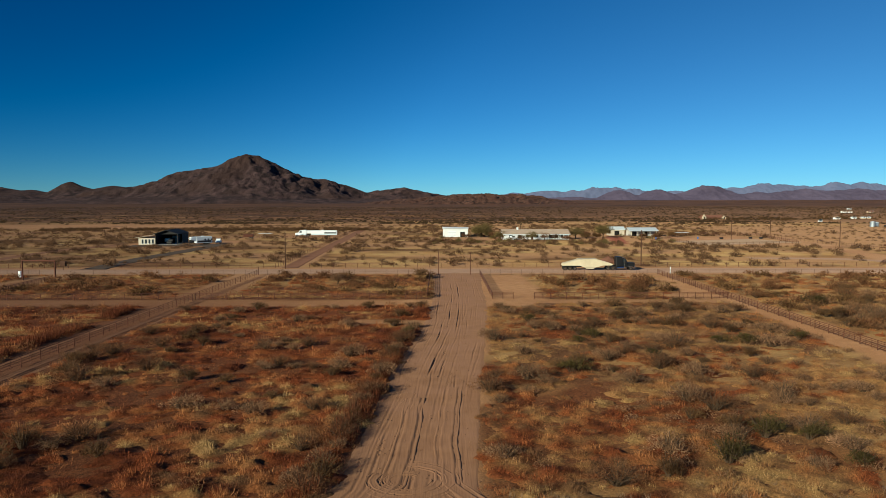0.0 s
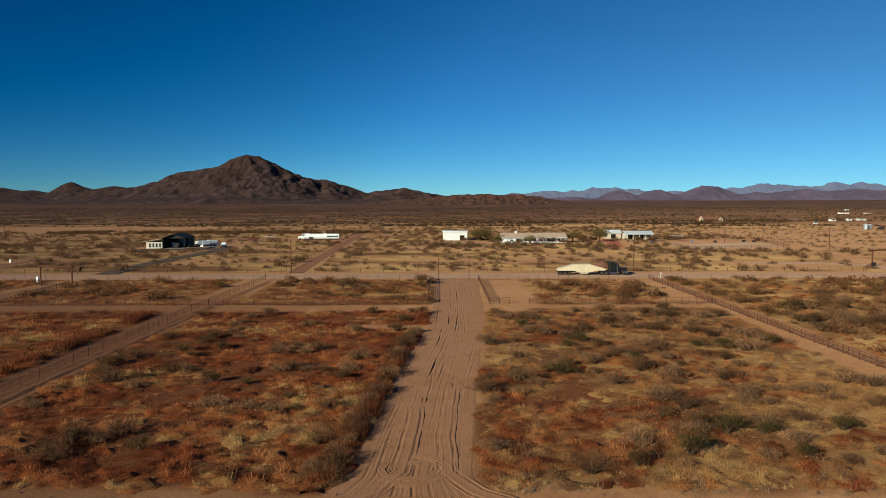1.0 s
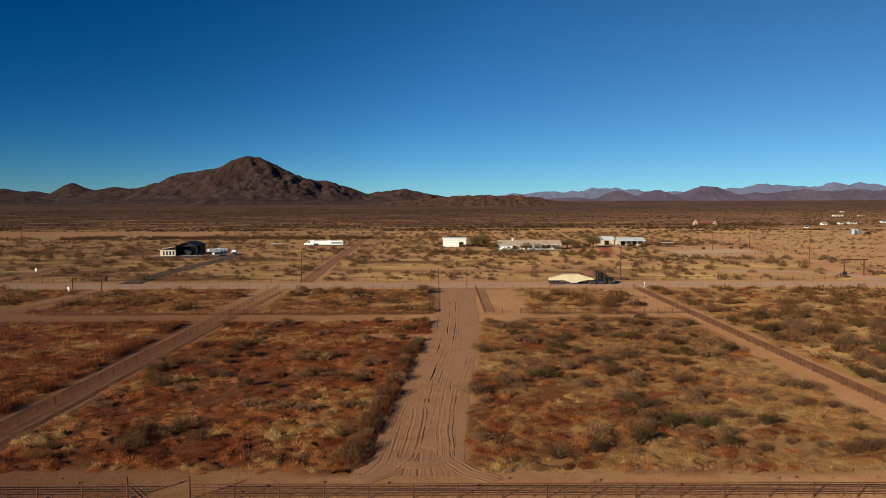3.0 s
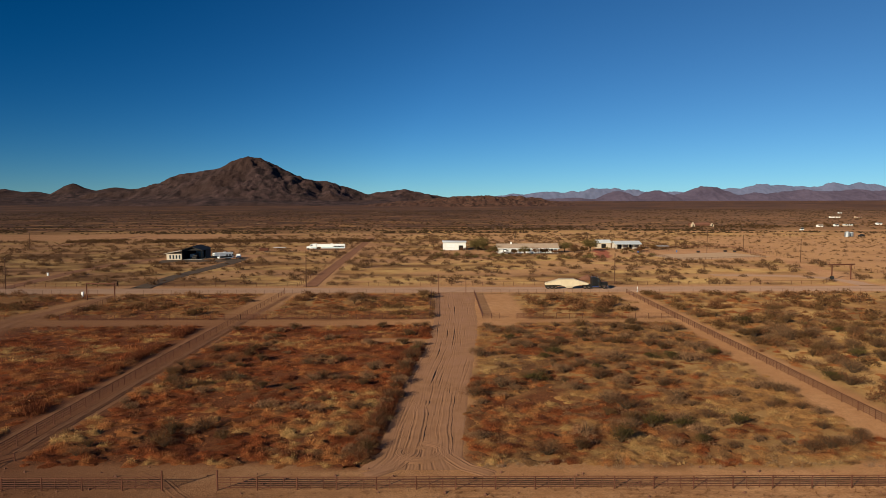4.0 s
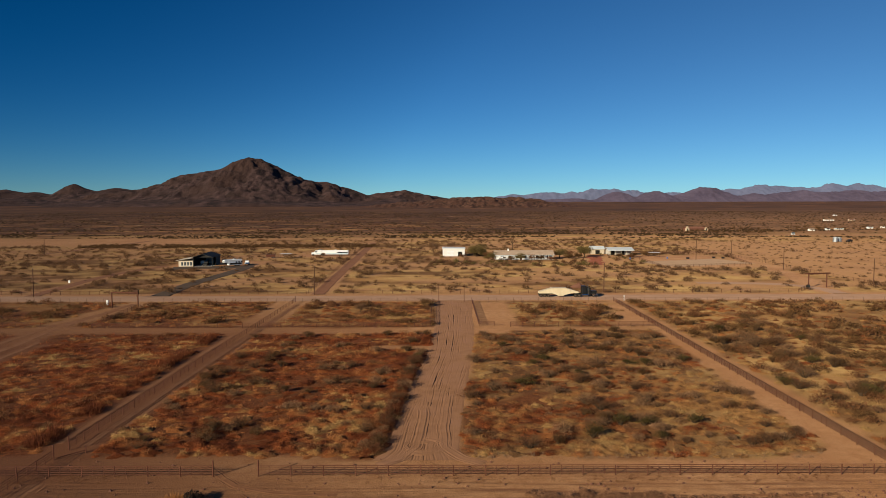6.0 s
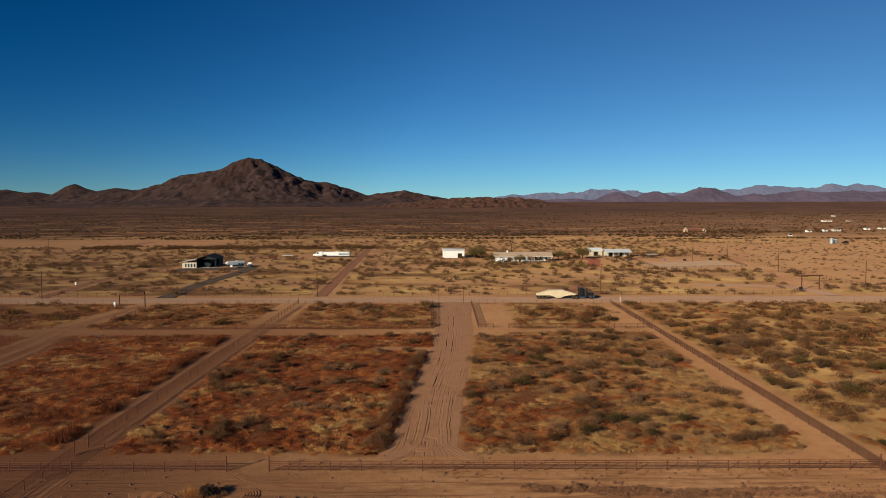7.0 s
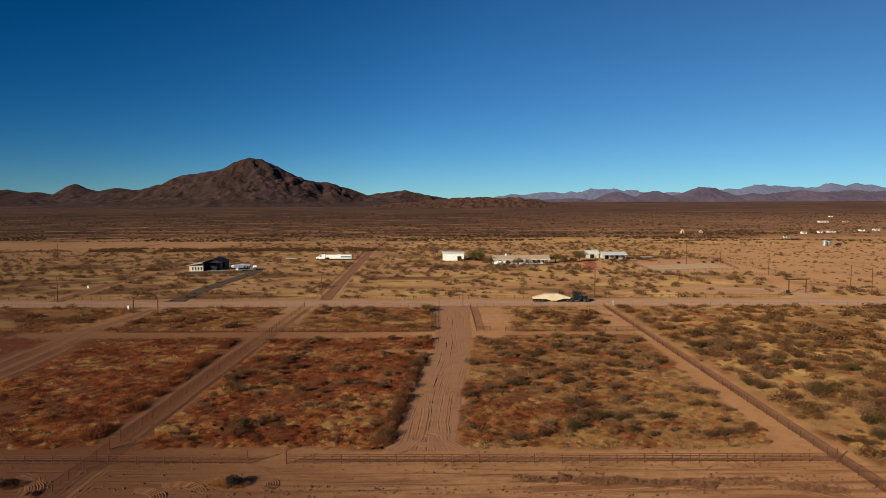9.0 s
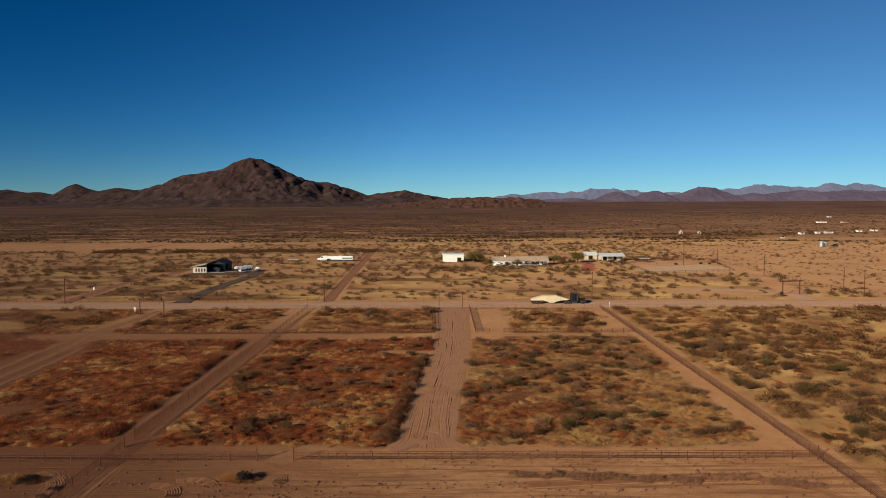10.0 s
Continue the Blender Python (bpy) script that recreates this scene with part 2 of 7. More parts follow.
def ground_material():
    """Sandy soil; the sheet's own zone colours say where it is bare, rusty with litter, straw covered or dark with far scrub."""
    m = bpy.data.materials.new("desert_soil")
    m.use_nodes = True
    n, l = m.node_tree.nodes, m.node_tree.links
    b = n["Principled BSDF"]
    b.inputs["Roughness"].default_value, b.inputs["Specular IOR Level"].default_value, b.inputs["Diffuse Roughness"].default_value = 0.95, 0.15, 0.6
    pos = n.new("ShaderNodeNewGeometry")
    zone = n.new("ShaderNodeVertexColor")
    zone.layer_name = "zone"
    sep = n.new("ShaderNodeSeparateColor")
    l.new(zone.outputs[0], sep.inputs[0])

    def tex(scale, detail=5, stretch=None, rough=0.6):
        t = n.new("ShaderNodeTexNoise")
        t.inputs["Scale"].default_value, t.inputs["Detail"].default_value, t.inputs["Roughness"].default_value = scale, detail, rough
        if stretch:
            mp = n.new("ShaderNodeMapping")
            mp.inputs["Scale"].default_value = stretch
            l.new(pos.outputs["Position"], mp.inputs["Vector"])
            l.new(mp.outputs[0], t.inputs["Vector"])
        else:
            l.new(pos.outputs["Position"], t.inputs["Vector"])
        return t.outputs[0]

    def span(x, lo, hi):
        r = n.new("ShaderNodeMapRange")
        r.inputs[1].default_value, r.inputs[2].default_value = lo, hi
        l.new(x, r.inputs[0])
        return r.outputs[0]

    def blend(f, a, c):
        x = n.new("ShaderNodeMix")
        x.data_type = "RGBA"
        for sock, v in ((0, f), (6, a), (7, c)):
            if isinstance(v, tuple):
                x.inputs[sock].default_value = (*v, 1)
            else:
                l.new(v, x.inputs[sock])
        return x.outputs[2]

    coarse, mid, fine = tex(0.05), tex(0.6), tex(6.0)
    bare = blend(span(coarse, 0.38, 0.62), SOIL[0], SOIL[1])
    bare = blend(span(mid, 0.42, 0.75), bare, SOIL[2])
    bare = blend(span(fine, 0.55, 0.8), bare, SOIL[3])
    # graded streaks along the cleared strip before the fence
    where = n.new("ShaderNodeSeparateXYZ")
    l.new(pos.outputs["Position"], where.inputs[0])
    south = n.new("ShaderNodeMath")
    south.operation = "MULTIPLY"
    strip_only = n.new("ShaderNodeMath")
    strip_only.operation = "MULTIPLY"
    l.new(span(where.outputs[1], 2.0, -3.0), strip_only.inputs[0])
    l.new(span(where.outputs[1], -42.0, -26.0), strip_only.inputs[1])
    l.new(strip_only.outputs[0], south.inputs[0])
    l.new(span(tex(0.9, 6, (0.07, 1, 1)), 0.46, 0.66), south.inputs[1])
    # redder tilled soil west of the gate, darkened further to carry its shade
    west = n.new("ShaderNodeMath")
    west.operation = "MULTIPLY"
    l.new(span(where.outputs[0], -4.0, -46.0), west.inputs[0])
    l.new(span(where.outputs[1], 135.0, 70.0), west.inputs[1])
    # paler sand beyond the road
    pale = blend(span(coarse, 0.38, 0.62), (0.272, 0.138, 0.072), (0.335, 0.187, 0.102))
    pale = blend(span(mid, 0.5, 0.8), pale, (0.235, 0.115, 0.06))
    open_sand = n.new("ShaderNodeMath")
    open_sand.operation = "MULTIPLY"
    l.new(span(where.outputs[1], 150.0, 165.0), open_sand.inputs[0])
    l.new(span(where.outputs[0], -330.0, -40.0), open_sand.inputs[1])
    bare = blend(open_sand.outputs[0], bare, pale)
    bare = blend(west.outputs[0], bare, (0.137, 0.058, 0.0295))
    bare = blend(south.outputs[0], bare, (0.154, 0.0701, 0.0362))
    litter = blend(span(mid, 0.35, 0.65), (0.085, 0.0355, 0.0142), (0.13, 0.061, 0.025))
    stubble = tex(3.2, 6, None, 0.75)
    litter = blend(span(stubble, 0.47, 0.62), litter, (0.0466, 0.0198, 0.00968))
    litter = blend(span(tex(7.0, 4, None, 0.7), 0.56, 0.70), litter, (0.211, 0.125, 0.0641))
    rust = blend(span(mid, 0.35, 0.65), (0.099, 0.028, 0.0102), (0.16, 0.052, 0.0185))
    rust = blend(span(stubble, 0.48, 0.62), rust, (0.045, 0.015, 0.0066))
    straw = blend(span(mid, 0.35, 0.65), (0.335, 0.205, 0.083), (0.42, 0.275, 0.119))
    straw = blend(span(coarse, 0.42, 0.6), straw, (0.265, 0.142, 0.058))
    col = blend(sep.outputs[1], litter, rust)
    col = blend(sep.outputs[2], col, straw)
    col = blend(sep.outputs[0], col, bare)
    # far scrub: bands along the plain, too far off for single bushes
    scrub = blend(span(tex(0.012, 6, (0.35, 1, 1)), 0.40, 0.60), (0.118, 0.048, 0.0232), (0.057, 0.0245, 0.013))
    lighter = n.new("ShaderNodeMath")
    lighter.operation = "MULTIPLY"
    l.new(span(where.outputs[0], 0.0, 520.0), lighter.inputs[0])
    l.new(span(where.outputs[1], 1900.0, 600.0), lighter.inputs[1])
    scrub = blend(span(where.outputs[1], 750.0, 1500.0), scrub, (0.072, 0.0315, 0.016))
    scrub = blend(span(tex(0.09, 10, (0.8, 0.7, 1), 0.85), 0.47, 0.53), scrub, (0.036, 0.0195, 0.0108))
    scrub = blend(span(where.outputs[1], 900.0, 2000.0), scrub, blend(span(tex(0.006, 8, (0.5, 0.6, 1), 0.7), 0.42, 0.6), (0.040, 0.0193, 0.012), (0.078, 0.0378, 0.022)))
    scrub = blend(span(tex(0.02, 8, (0.25, 1.0, 1), 0.7), 0.555, 0.61), scrub, (0.165, 0.078, 0.038))
    scrub = blend(lighter.outputs[0], scrub, blend(span(tex(0.03, 8, (0.3, 1, 1), 0.75), 0.42, 0.6), (0.20, 0.105, 0.055), (0.115, 0.06, 0.033)))
    # streaks of pale grass, broad near the wash and thin farther out
    meadow = n.new("ShaderNodeMath")
    meadow.operation = "MULTIPLY"
    l.new(span(tex(0.035, 8, (0.4, 0.8, 1), 0.75), 0.52, 0.60), meadow.inputs[0])
    l.new(span(where.outputs[1], 1150.0, 650.0), meadow.inputs[1])
    scrub = blend(meadow.outputs[0], scrub, (0.25, 0.134, 0.059))
    flecks = n.new("ShaderNodeMath")
    flecks.operation = "MULTIPLY"
    l.new(span(tex(0.06, 6, (0.3, 0.3, 1), 0.8), 0.61, 0.65), flecks.inputs[0])
    l.new(span(where.outputs[1], 2100.0, 1200.0), flecks.inputs[1])
    scrub = blend(flecks.outputs[0], scrub, (0.33, 0.21, 0.115))
    sepa = n.new("ShaderNodeMath")
    sepa.operation = "MULTIPLY"
    sepa.inputs[1].default_value = 1.0
    l.new(zone.outputs[1], sepa.inputs[0])
    col = blend(sepa.outputs[0], col, scrub)
    grit = n.new("ShaderNodeHueSaturation")
    speck = n.new("ShaderNodeMapRange")
    speck.inputs[1].default_value, speck.inputs[2].default_value, speck.inputs[3].default_value, speck.inputs[4].default_value = 0.3, 0.7, 0.62, 1.38
    l.new(tex(4.5, 8, None, 0.8), speck.inputs[0])
    l.new(speck.outputs[0], grit.inputs["Value"])
    l.new(col, grit.inputs["Color"])
    col = grit.outputs[0]
    l.new(col, b.inputs["Base Color"])
    bp = n.new("ShaderNodeBump")
    bp.inputs["Strength"].default_value, bp.inputs["Distance"].default_value = 0.7, 0.12
    add = n.new("ShaderNodeMath")
    l.new(tex(1.6, 6), add.inputs[0])
    l.new(fine, add.inputs[1])
    rows = n.new("ShaderNodeMath")
    rows.operation = "MULTIPLY_ADD"
    l.new(south.outputs[0], rows.inputs[0])
    rows.inputs[1].default_value = -0.9
    l.new(add.outputs[0], rows.inputs[2])
    l.new(rows.outputs[0], bp.inputs["Height"])
    l.new(bp.outputs[0], b.inputs["Normal"])
    return m


SOIL = ((0.274, 0.139, 0.0685), (0.329, 0.181, 0.0954), (0.241, 0.118, 0.0548), (0.192, 0.088, 0.0411))
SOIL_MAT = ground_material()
DRIVE_SOIL = surface("churned_sandy_soil", (0.1805, 0.09059, 0.0504), (0.2333, 0.1235, 0.0711), 0.5, 1.0, 0.95, 0.6, c3=(0.217, 0.1135, 0.06921), big=0.15, dist=0.06, streak=(7.5, 0.3, 3.0))
ROAD_SOIL = surface("graded_gravel_road", (0.2465, 0.1479, 0.1022), (0.3027, 0.1899, 0.1339), 0.2, 1.0, 0.95, 0.3, dist=0.03, streak=(0.25, 4.0, 2.0))
LOOSE_SOIL = surface("loose_red_soil", (0.1478, 0.06673, 0.03345), (0.1945, 0.09135, 0.04782), 0.6, 6, 0.95, 0.6, dist=0.05)
TRACK_SOIL = surface("trodden_red_soil", (0.1437, 0.06384, 0.03564), (0.1955, 0.09184, 0.05184), 0.4, 5, 0.95, 0.4, dist=0.04)
DARK_GRAVEL = surface("dark_asphalt_millings", (0.049, 0.0336, 0.0252), (0.0805, 0.056, 0.042), 0.3, 5, 0.95, 0.4)
RED_SOIL = surface("red_cinder_soil", (0.189, 0.056, 0.0315), (0.245, 0.0805, 0.0455), 0.3, 4, 0.95, 0.3)
PALE_SAND = surface("raked_arena_sand", (0.277, 0.183, 0.12), (0.328, 0.221, 0.148), 0.2, 4, 0.95, 0.2)
MOUND_SOIL = surface("dark_heaped_soil", (0.119, 0.0525, 0.035), (0.182, 0.0875, 0.0595), 0.6, 5, 0.95, 0.5)
BLACK_TWIG = surface("black_brush_twig", (0.012, 0.009, 0.008), (0.045, 0.03, 0.022), 0.8, 6, 0.95, 0.4)


# ---- small helpers ----
def vnoise(x, y, size, seed=0):
    """Smooth value noise in 0..1 over the plan, with cells of that size in metres."""
    u, v = np.asarray(x) / size + 517.3 + seed * 13.7, np.asarray(y) / size + 391.1 + seed * 7.9
    i, j = np.floor(u), np.floor(v)
    fu, fv = u - i, v - j
    fu, fv = fu * fu * (3 - 2 * fu), fv * fv * (3 - 2 * fv)

    def h(a, c):
        s = np.sin(a * 127.1 + c * 311.7 + seed * 74.7) * 43758.5453
        return s - np.floor(s)
    return (h(i, j) * (1 - fu) + h(i + 1, j) * fu) * (1 - fv) + (h(i, j + 1) * (1 - fu) + h(i + 1, j + 1) * fu) * fv


def fnoise(x, y, size, seed=0, octaves=4):
    return sum(vnoise(x, y, size / 2 ** k, seed + k) / 2 ** (k + 1) for k in range(octaves)) / (1 - 0.5 ** octaves)


def smooth(x, lo, hi):
    t = np.clip((np.asarray(x, float) - lo) / (hi - lo), 0, 1)
    return t * t * (3 - 2 * t)


def np_mesh(name, verts, faces, mat):
    """A mesh from arrays of vertices and of equal-sided faces."""
    me = bpy.data.meshes.new(name)
    faces = np.asarray(faces, np.int32)
    k = faces.shape[1]
    me.vertices.add(len(verts))
    me.vertices.foreach_set("co", np.asarray(verts, np.float32).ravel())
    me.loops.add(faces.size)
    me.loops.foreach_set("vertex_index", faces.ravel())
    me.polygons.add(len(faces))
    me.polygons.foreach_set("loop_start", np.arange(0, faces.size, k, dtype=np.int32))
    me.update(calc_edges=True)
    if mat:
        me.materials.append(mat)
    return me


def grid_mesh(name, xs, ys, zfun, mat, smooth_faces=True):
    X, Y = np.meshgrid(xs, ys)
    Z = zfun(X, Y)
    nx, ny = len(xs), len(ys)
    i = (np.arange(ny - 1)[:, None] * nx + np.arange(nx - 1)[None]).ravel()
    me = np_mesh(name, np.stack([X, Y, Z], -1).reshape(-1, 3), np.stack([i, i + 1, i + nx + 1, i + nx], 1), mat)
    if smooth_faces:
        me.polygons.foreach_set("use_smooth", np.ones(len(me.polygons), bool))
    return me, X, Y


def part(name, bm, material, parent=None, label=""):
    """Links a bmesh as one mesh object, under a thing or a part where one is given."""
    me = bpy.data.meshes.new(name)
    bm.to_mesh(me)
    bm.free()
    me.materials.append(material)
    ob = new(name, me)
    ob.parent = parent
    if label:
        ob["label"] = label
    return ob


def thing(name, label, category, at=(0, 0, 0), turn=0, group="", kind=""):
    ob = new(name)
    ob.matrix_world = pose(*at, 0, 0, turn)
    return tagged(ob, label, category, group, kind)


def box(bm, x0, x1, y0, y1, z0, z1, bevel=0.0):
    r = bmesh.ops.create_cube(bm, size=1, matrix=Matrix.Translation(((x0 + x1) / 2, (y0 + y1) / 2, (z0 + z1) / 2)) @ Matrix.Diagonal((x1 - x0, y1 - y0, z1 - z0, 1)))
    if bevel:
        es = list({e for v in r["verts"] for e in v.link_edges})
        bmesh.ops.bevel(bm, geom=es, offset=bevel, segments=2, affect="EDGES", profile=0.5)
    return bm


def boxed(*a, **k):
    return box(bmesh.new(), *a, **k)


def rod(bm, a, b, r, r2=None, sides=6):
    """A round bar from a to b."""
    a, b = Vector(a), Vector(b)
    d = b - a
    m = Matrix.Translation((a + b) / 2) @ d.to_track_quat("Z", "Y").to_matrix().to_4x4()
    bmesh.ops.create_cone(bm, cap_ends=True, segments=sides, radius1=r, radius2=r if r2 is None else r2, depth=d.length, matrix=m)
    return bm


def prism(profile, y0, y1):
    """A side outline (x, z), drawn out from y0 to y1."""
    bm = bmesh.new()
    a = [bm.verts.new((x, y0, z)) for x, z in profile]
    c = [bm.verts.new((x, y1, z)) for x, z in profile]
    bm.faces.new(a)
    bm.faces.new(c[::-1])
    k = len(a)
    for i in range(k):
        bm.faces.new((a[i], c[i], c[(i + 1) % k], a[(i + 1) % k]))
    bmesh.ops.recalc_face_normals(bm, faces=bm.faces[:])
    return bm


def shared(name, me, parent, loc=(0, 0, 0), turn=0):
    ob = new(name, me)
    ob.parent = parent
    ob.matrix_basis = pose(*loc, 0, 0, turn)
    return ob


def mesh_of(name, bm, mat):
    me = bpy.data.meshes.new(name)
    bm.to_mesh(me)
    bm.free()
    me.materials.append(mat)
    return me


# ---- the plan: lanes, blocks and bare ground ----
FENCE_R = 52.8


def fence_left(y):
    return -46.45 + 0.018 * y


def drive_left(y):
    return np.interp(y, [4, 8, 41, 61, 75, 97, 141], [-8.9, -7.0, -5.0, -3.1, -2.1, -1.6, -1.6])


def drive_right(y):
    return np.interp(y, [4, 8, 37, 55, 87, 123, 141], [4.5, 2.7, 4.4, 6.0, 8.3, 9.3, 10.5])


def lane_line(x, y, x0, y0, x1, y1, half):
    """1 within a straight lane from one point to another."""
    dx, dy = x1 - x0, y1 - y0
    k = math.hypot(dx, dy)
    s = ((x - x0) * dx + (y - y0) * dy) / k
    o = np.abs((x - x0) * dy - (y - y0) * dx) / k
    return smooth(o, half + 0.8, half - 0.8) * ((s > -1) & (s < k + 1))


def band(v, lo, hi, soft=0.8):
    return smooth(v, lo - soft, lo + soft) * smooth(v, hi + soft, hi - soft)


def bareness(x, y):
    """0 where plants grow, 1 on lanes, yards and other bare soil."""
    x, y = np.asarray(x, float), np.asarray(y, float)
    wob = (fnoise(x, y, 5, 3) - 0.5) * 2.4
    xw, yw = x + wob, y + (fnoise(x, y, 6, 9) - 0.5) * 2.4
    b = band(x + wob * 0.35, drive_left(y), drive_right(y), 0.3) * (y > 2) * (y < 146)
    b = np.maximum(b, band(xw, -400, 57.5) * smooth(yw, 6.0, 5.0))
    b = np.maximum(b, band(xw, -47, -42.6 + 3 * smooth(y, 94, 110)) * (y < 140) * 0.95)
    b = np.maximum(b, band(xw, -50.2, -45.5) * (y < 140) * 0.9)
    b = np.maximum(b, band(xw, np.interp(y, [5.0, 7.6, 11.0, 32, 90], [40, 47.2, 49.2, 48.6, 51]), 56.6) * (y < 141))
    b = np.maximum(b, band(xw, -110, 16) * band(yw, 86.5, 94.5))
    b = np.maximum(b, band(xw, 14, 54) * band(yw, 89.5, 94.5) * 0.8)
    b = np.maximum(b, band(xw, 8, 20) * band(yw, 92, 138))
    b = np.maximum(b, band(xw, 43, 54) * band(yw, 95, 138) * smooth(fnoise(x, y, 14, 21), 0.40, 0.5))
    b = np.maximum(b, band(xw, -14, -2) * band(yw, 68.5, 72.5) * 0.9)
    b = np.maximum(b, band(yw, 138.8, 157.5))
    b = np.maximum(b, lane_line(xw, yw, -90, 138, -96, 86, 4.5))
    b = np.maximum(b, band(xw, -99, -84.5) * band(yw, 4, 74) * (0.8 + 0.2 * smooth(fnoise(x, y, 6, 12), 0.4, 0.6)))
    b = np.maximum(b, band(xw, -97, -88) * band(yw, 70, 96))
    b = np.maximum(b, band(xw, -79, -68, 2) * band(yw, 17, 27, 2) * smooth(fnoise(x, y, 7, 15), 0.36, 0.5))
    b = np.maximum(b, lane_line(xw, yw, -40, 157, -47.5, 440, 3.2))
    b = np.maximum(b, lane_line(xw, yw, -134, 150, -134, 238, 2.5))
    b = np.maximum(b, lane_line(xw, yw, 131, 158, 152, 255, 5))
    b = np.maximum(b, lane_line(xw, yw, 152, 255, 163, 350, 4))
    b = np.maximum(b, band(x, 88, 132, 5) * band(y, 178, 190, 4) * 0.7)
    b = np.maximum(b, wash(x, y))
    b = np.maximum(b, band(xw, -900, -150, 20) * band(yw, 405, 480, 8))
    b = np.maximum(b, 0.75 * smooth(x, 156, 160) * smooth(y, 150, 162) * smooth(y, 470, 430))
    b = np.maximum(b, band(xw, -128, -84, 3) * band(yw, 240, 285, 4))
    b = np.maximum(b, band(xw, -80, -48, 3) * band(yw, 306, 332, 4))
    b = np.maximum(b, band(xw, -6, 62, 3) * band(yw, 284, 312, 3) * 0.8)
    b = np.maximum(b, band(xw, 60, 112, 4) * band(yw, 265, 335, 5) * 0.7)
    b = np.maximum(b, band(x, 103, 148, 2) * band(y, 247, 316, 2))
    return np.clip(b, 0, 1)


def rustiness(x, y):
    """1 where the grass is rust red (west of the drive), 0 where it is golden."""
    r = smooth(x, 6, -8) * smooth(y, 146, 138)
    east = band(x, 0, 50, 3) * band(y, 5, 90, 4)
    r = r * (1 - 0.35 * smooth(y, 82, 97))
    r = r * (0.6 + 0.4 * smooth(fnoise(x, y, 12, 31), 0.34, 0.5)) + east * 0.4 * smooth(fnoise(x, y, 13, 33), 0.5, 0.68)
    return np.clip(r, 0, 1)


def wash(x, y):
    """1 on the bare bed of a wash that crosses the plain."""
    return band(y + (fnoise(x, y, 30, 6) - 0.5) * 14 - 0.12 * np.maximum(x, 0), 480, 496, 4)


def ground_zones(x, y):
    b = bareness(x, y)
    north = smooth(y, 150, 160)
    b = np.maximum(b, 0.7 * north * smooth(fnoise(x * 0.5, y, 17, 28), 0.47, 0.6))
    far = smooth(y + (fnoise(x * 0.6, y, 70, 5) - 0.5) * 170, 480, 620)
    far = np.maximum(far, np.maximum(smooth(np.abs(x), 450, 700), 0) * smooth(y, 160, 300))
    straw = np.maximum(north * (0.75 + 0.25 * smooth(x, -120, 10)) * (0.1 + 0.9 * smooth(fnoise(x * 0.5, y, 12, 8), 0.40, 0.55)), smooth(x, 55, 60) * (0.25 + 0.6 * smooth(fnoise(x, y, 12, 17), 0.40, 0.6)))
    straw = np.maximum(straw, (0.45 + 0.25 * smooth(x, -10, 10)) * band(y, 97, 137, 2) * smooth(x, 54, 50) * smooth(fnoise(x, y, 8, 19), 0.44, 0.58))
    straw = np.maximum(straw, 0.55 * smooth(x, 0, 8) * smooth(fnoise(x, y, 5, 14), 0.5, 0.62))
    straw = np.maximum(straw, 0.5 * band(x, 28, 50, 4) * band(y, 7, 45, 6) * (0.5 + 0.5 * smooth(fnoise(x, y, 6, 24), 0.38, 0.56)))
    red = np.maximum(rustiness(x, y), 0.6 * band(x, 6, 32, 5) * band(y, 8, 36, 6) * smooth(fnoise(x, y, 9, 23), 0.35, 0.55))
    straw = straw * (1 - 0.7 * band(x, 6, 32, 5) * band(y, 8, 36, 6))
    far = far * (1 - 0.9 * wash(x, y))
    return b, red, straw * (1 - far), far


def axis(fine_lo, fine_hi, step, lo, hi, growth):
    a = list(np.arange(fine_lo, fine_hi + 1e-6, step))
    s = step
    while a[-1] < hi:
        s *= growth
        a.append(a[-1] + s)
    s = step
    while a[0] > lo:
        s *= growth
        a.insert(0, a[0] - s)
    return np.array(a)


def ground_height(X, Y):
    near = smooth(np.abs(X), 240, 140) * smooth(Y, 220, 150)
    z = (fnoise(X, Y, 7, 40) - 0.5) * 0.24 * near * (1 - 0.75 * bareness(X, Y))
    z = z + (fnoise(X, Y, 1.6, 44, 2) - 0.5) * 0.07 * near
    rise = smooth(Y, 2200, 5200) * 14 + smooth(np.abs(X), 1500, 5000) * 6
    z = z + rise
    road = band(Y, 138.5, 156, 1.5)
    inside = band(X, drive_left(Y) + 0.4, drive_right(Y) - 0.4, 0.9) * (Y > 4) * (Y < 146)
    shoulder = band(X, drive_left(Y), drive_right(Y), 2.5) * (Y < 146) * (Y > 2)
    return z * (1 - road) * (1 - inside) * (1 - 0.85 * shoulder) - 0.05 * np.maximum(road, inside)


# ---- ground ----
gx = axis(-112, 112, 1.7, -5200, 5200, 1.09)
gy = axis(-20, 142, 1.7, -3000, 5050, 1.035)
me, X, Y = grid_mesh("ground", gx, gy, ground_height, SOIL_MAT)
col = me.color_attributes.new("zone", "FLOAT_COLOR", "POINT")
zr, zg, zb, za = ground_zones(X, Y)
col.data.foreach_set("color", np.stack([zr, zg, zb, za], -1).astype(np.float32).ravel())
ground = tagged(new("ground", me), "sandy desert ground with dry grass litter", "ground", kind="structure")


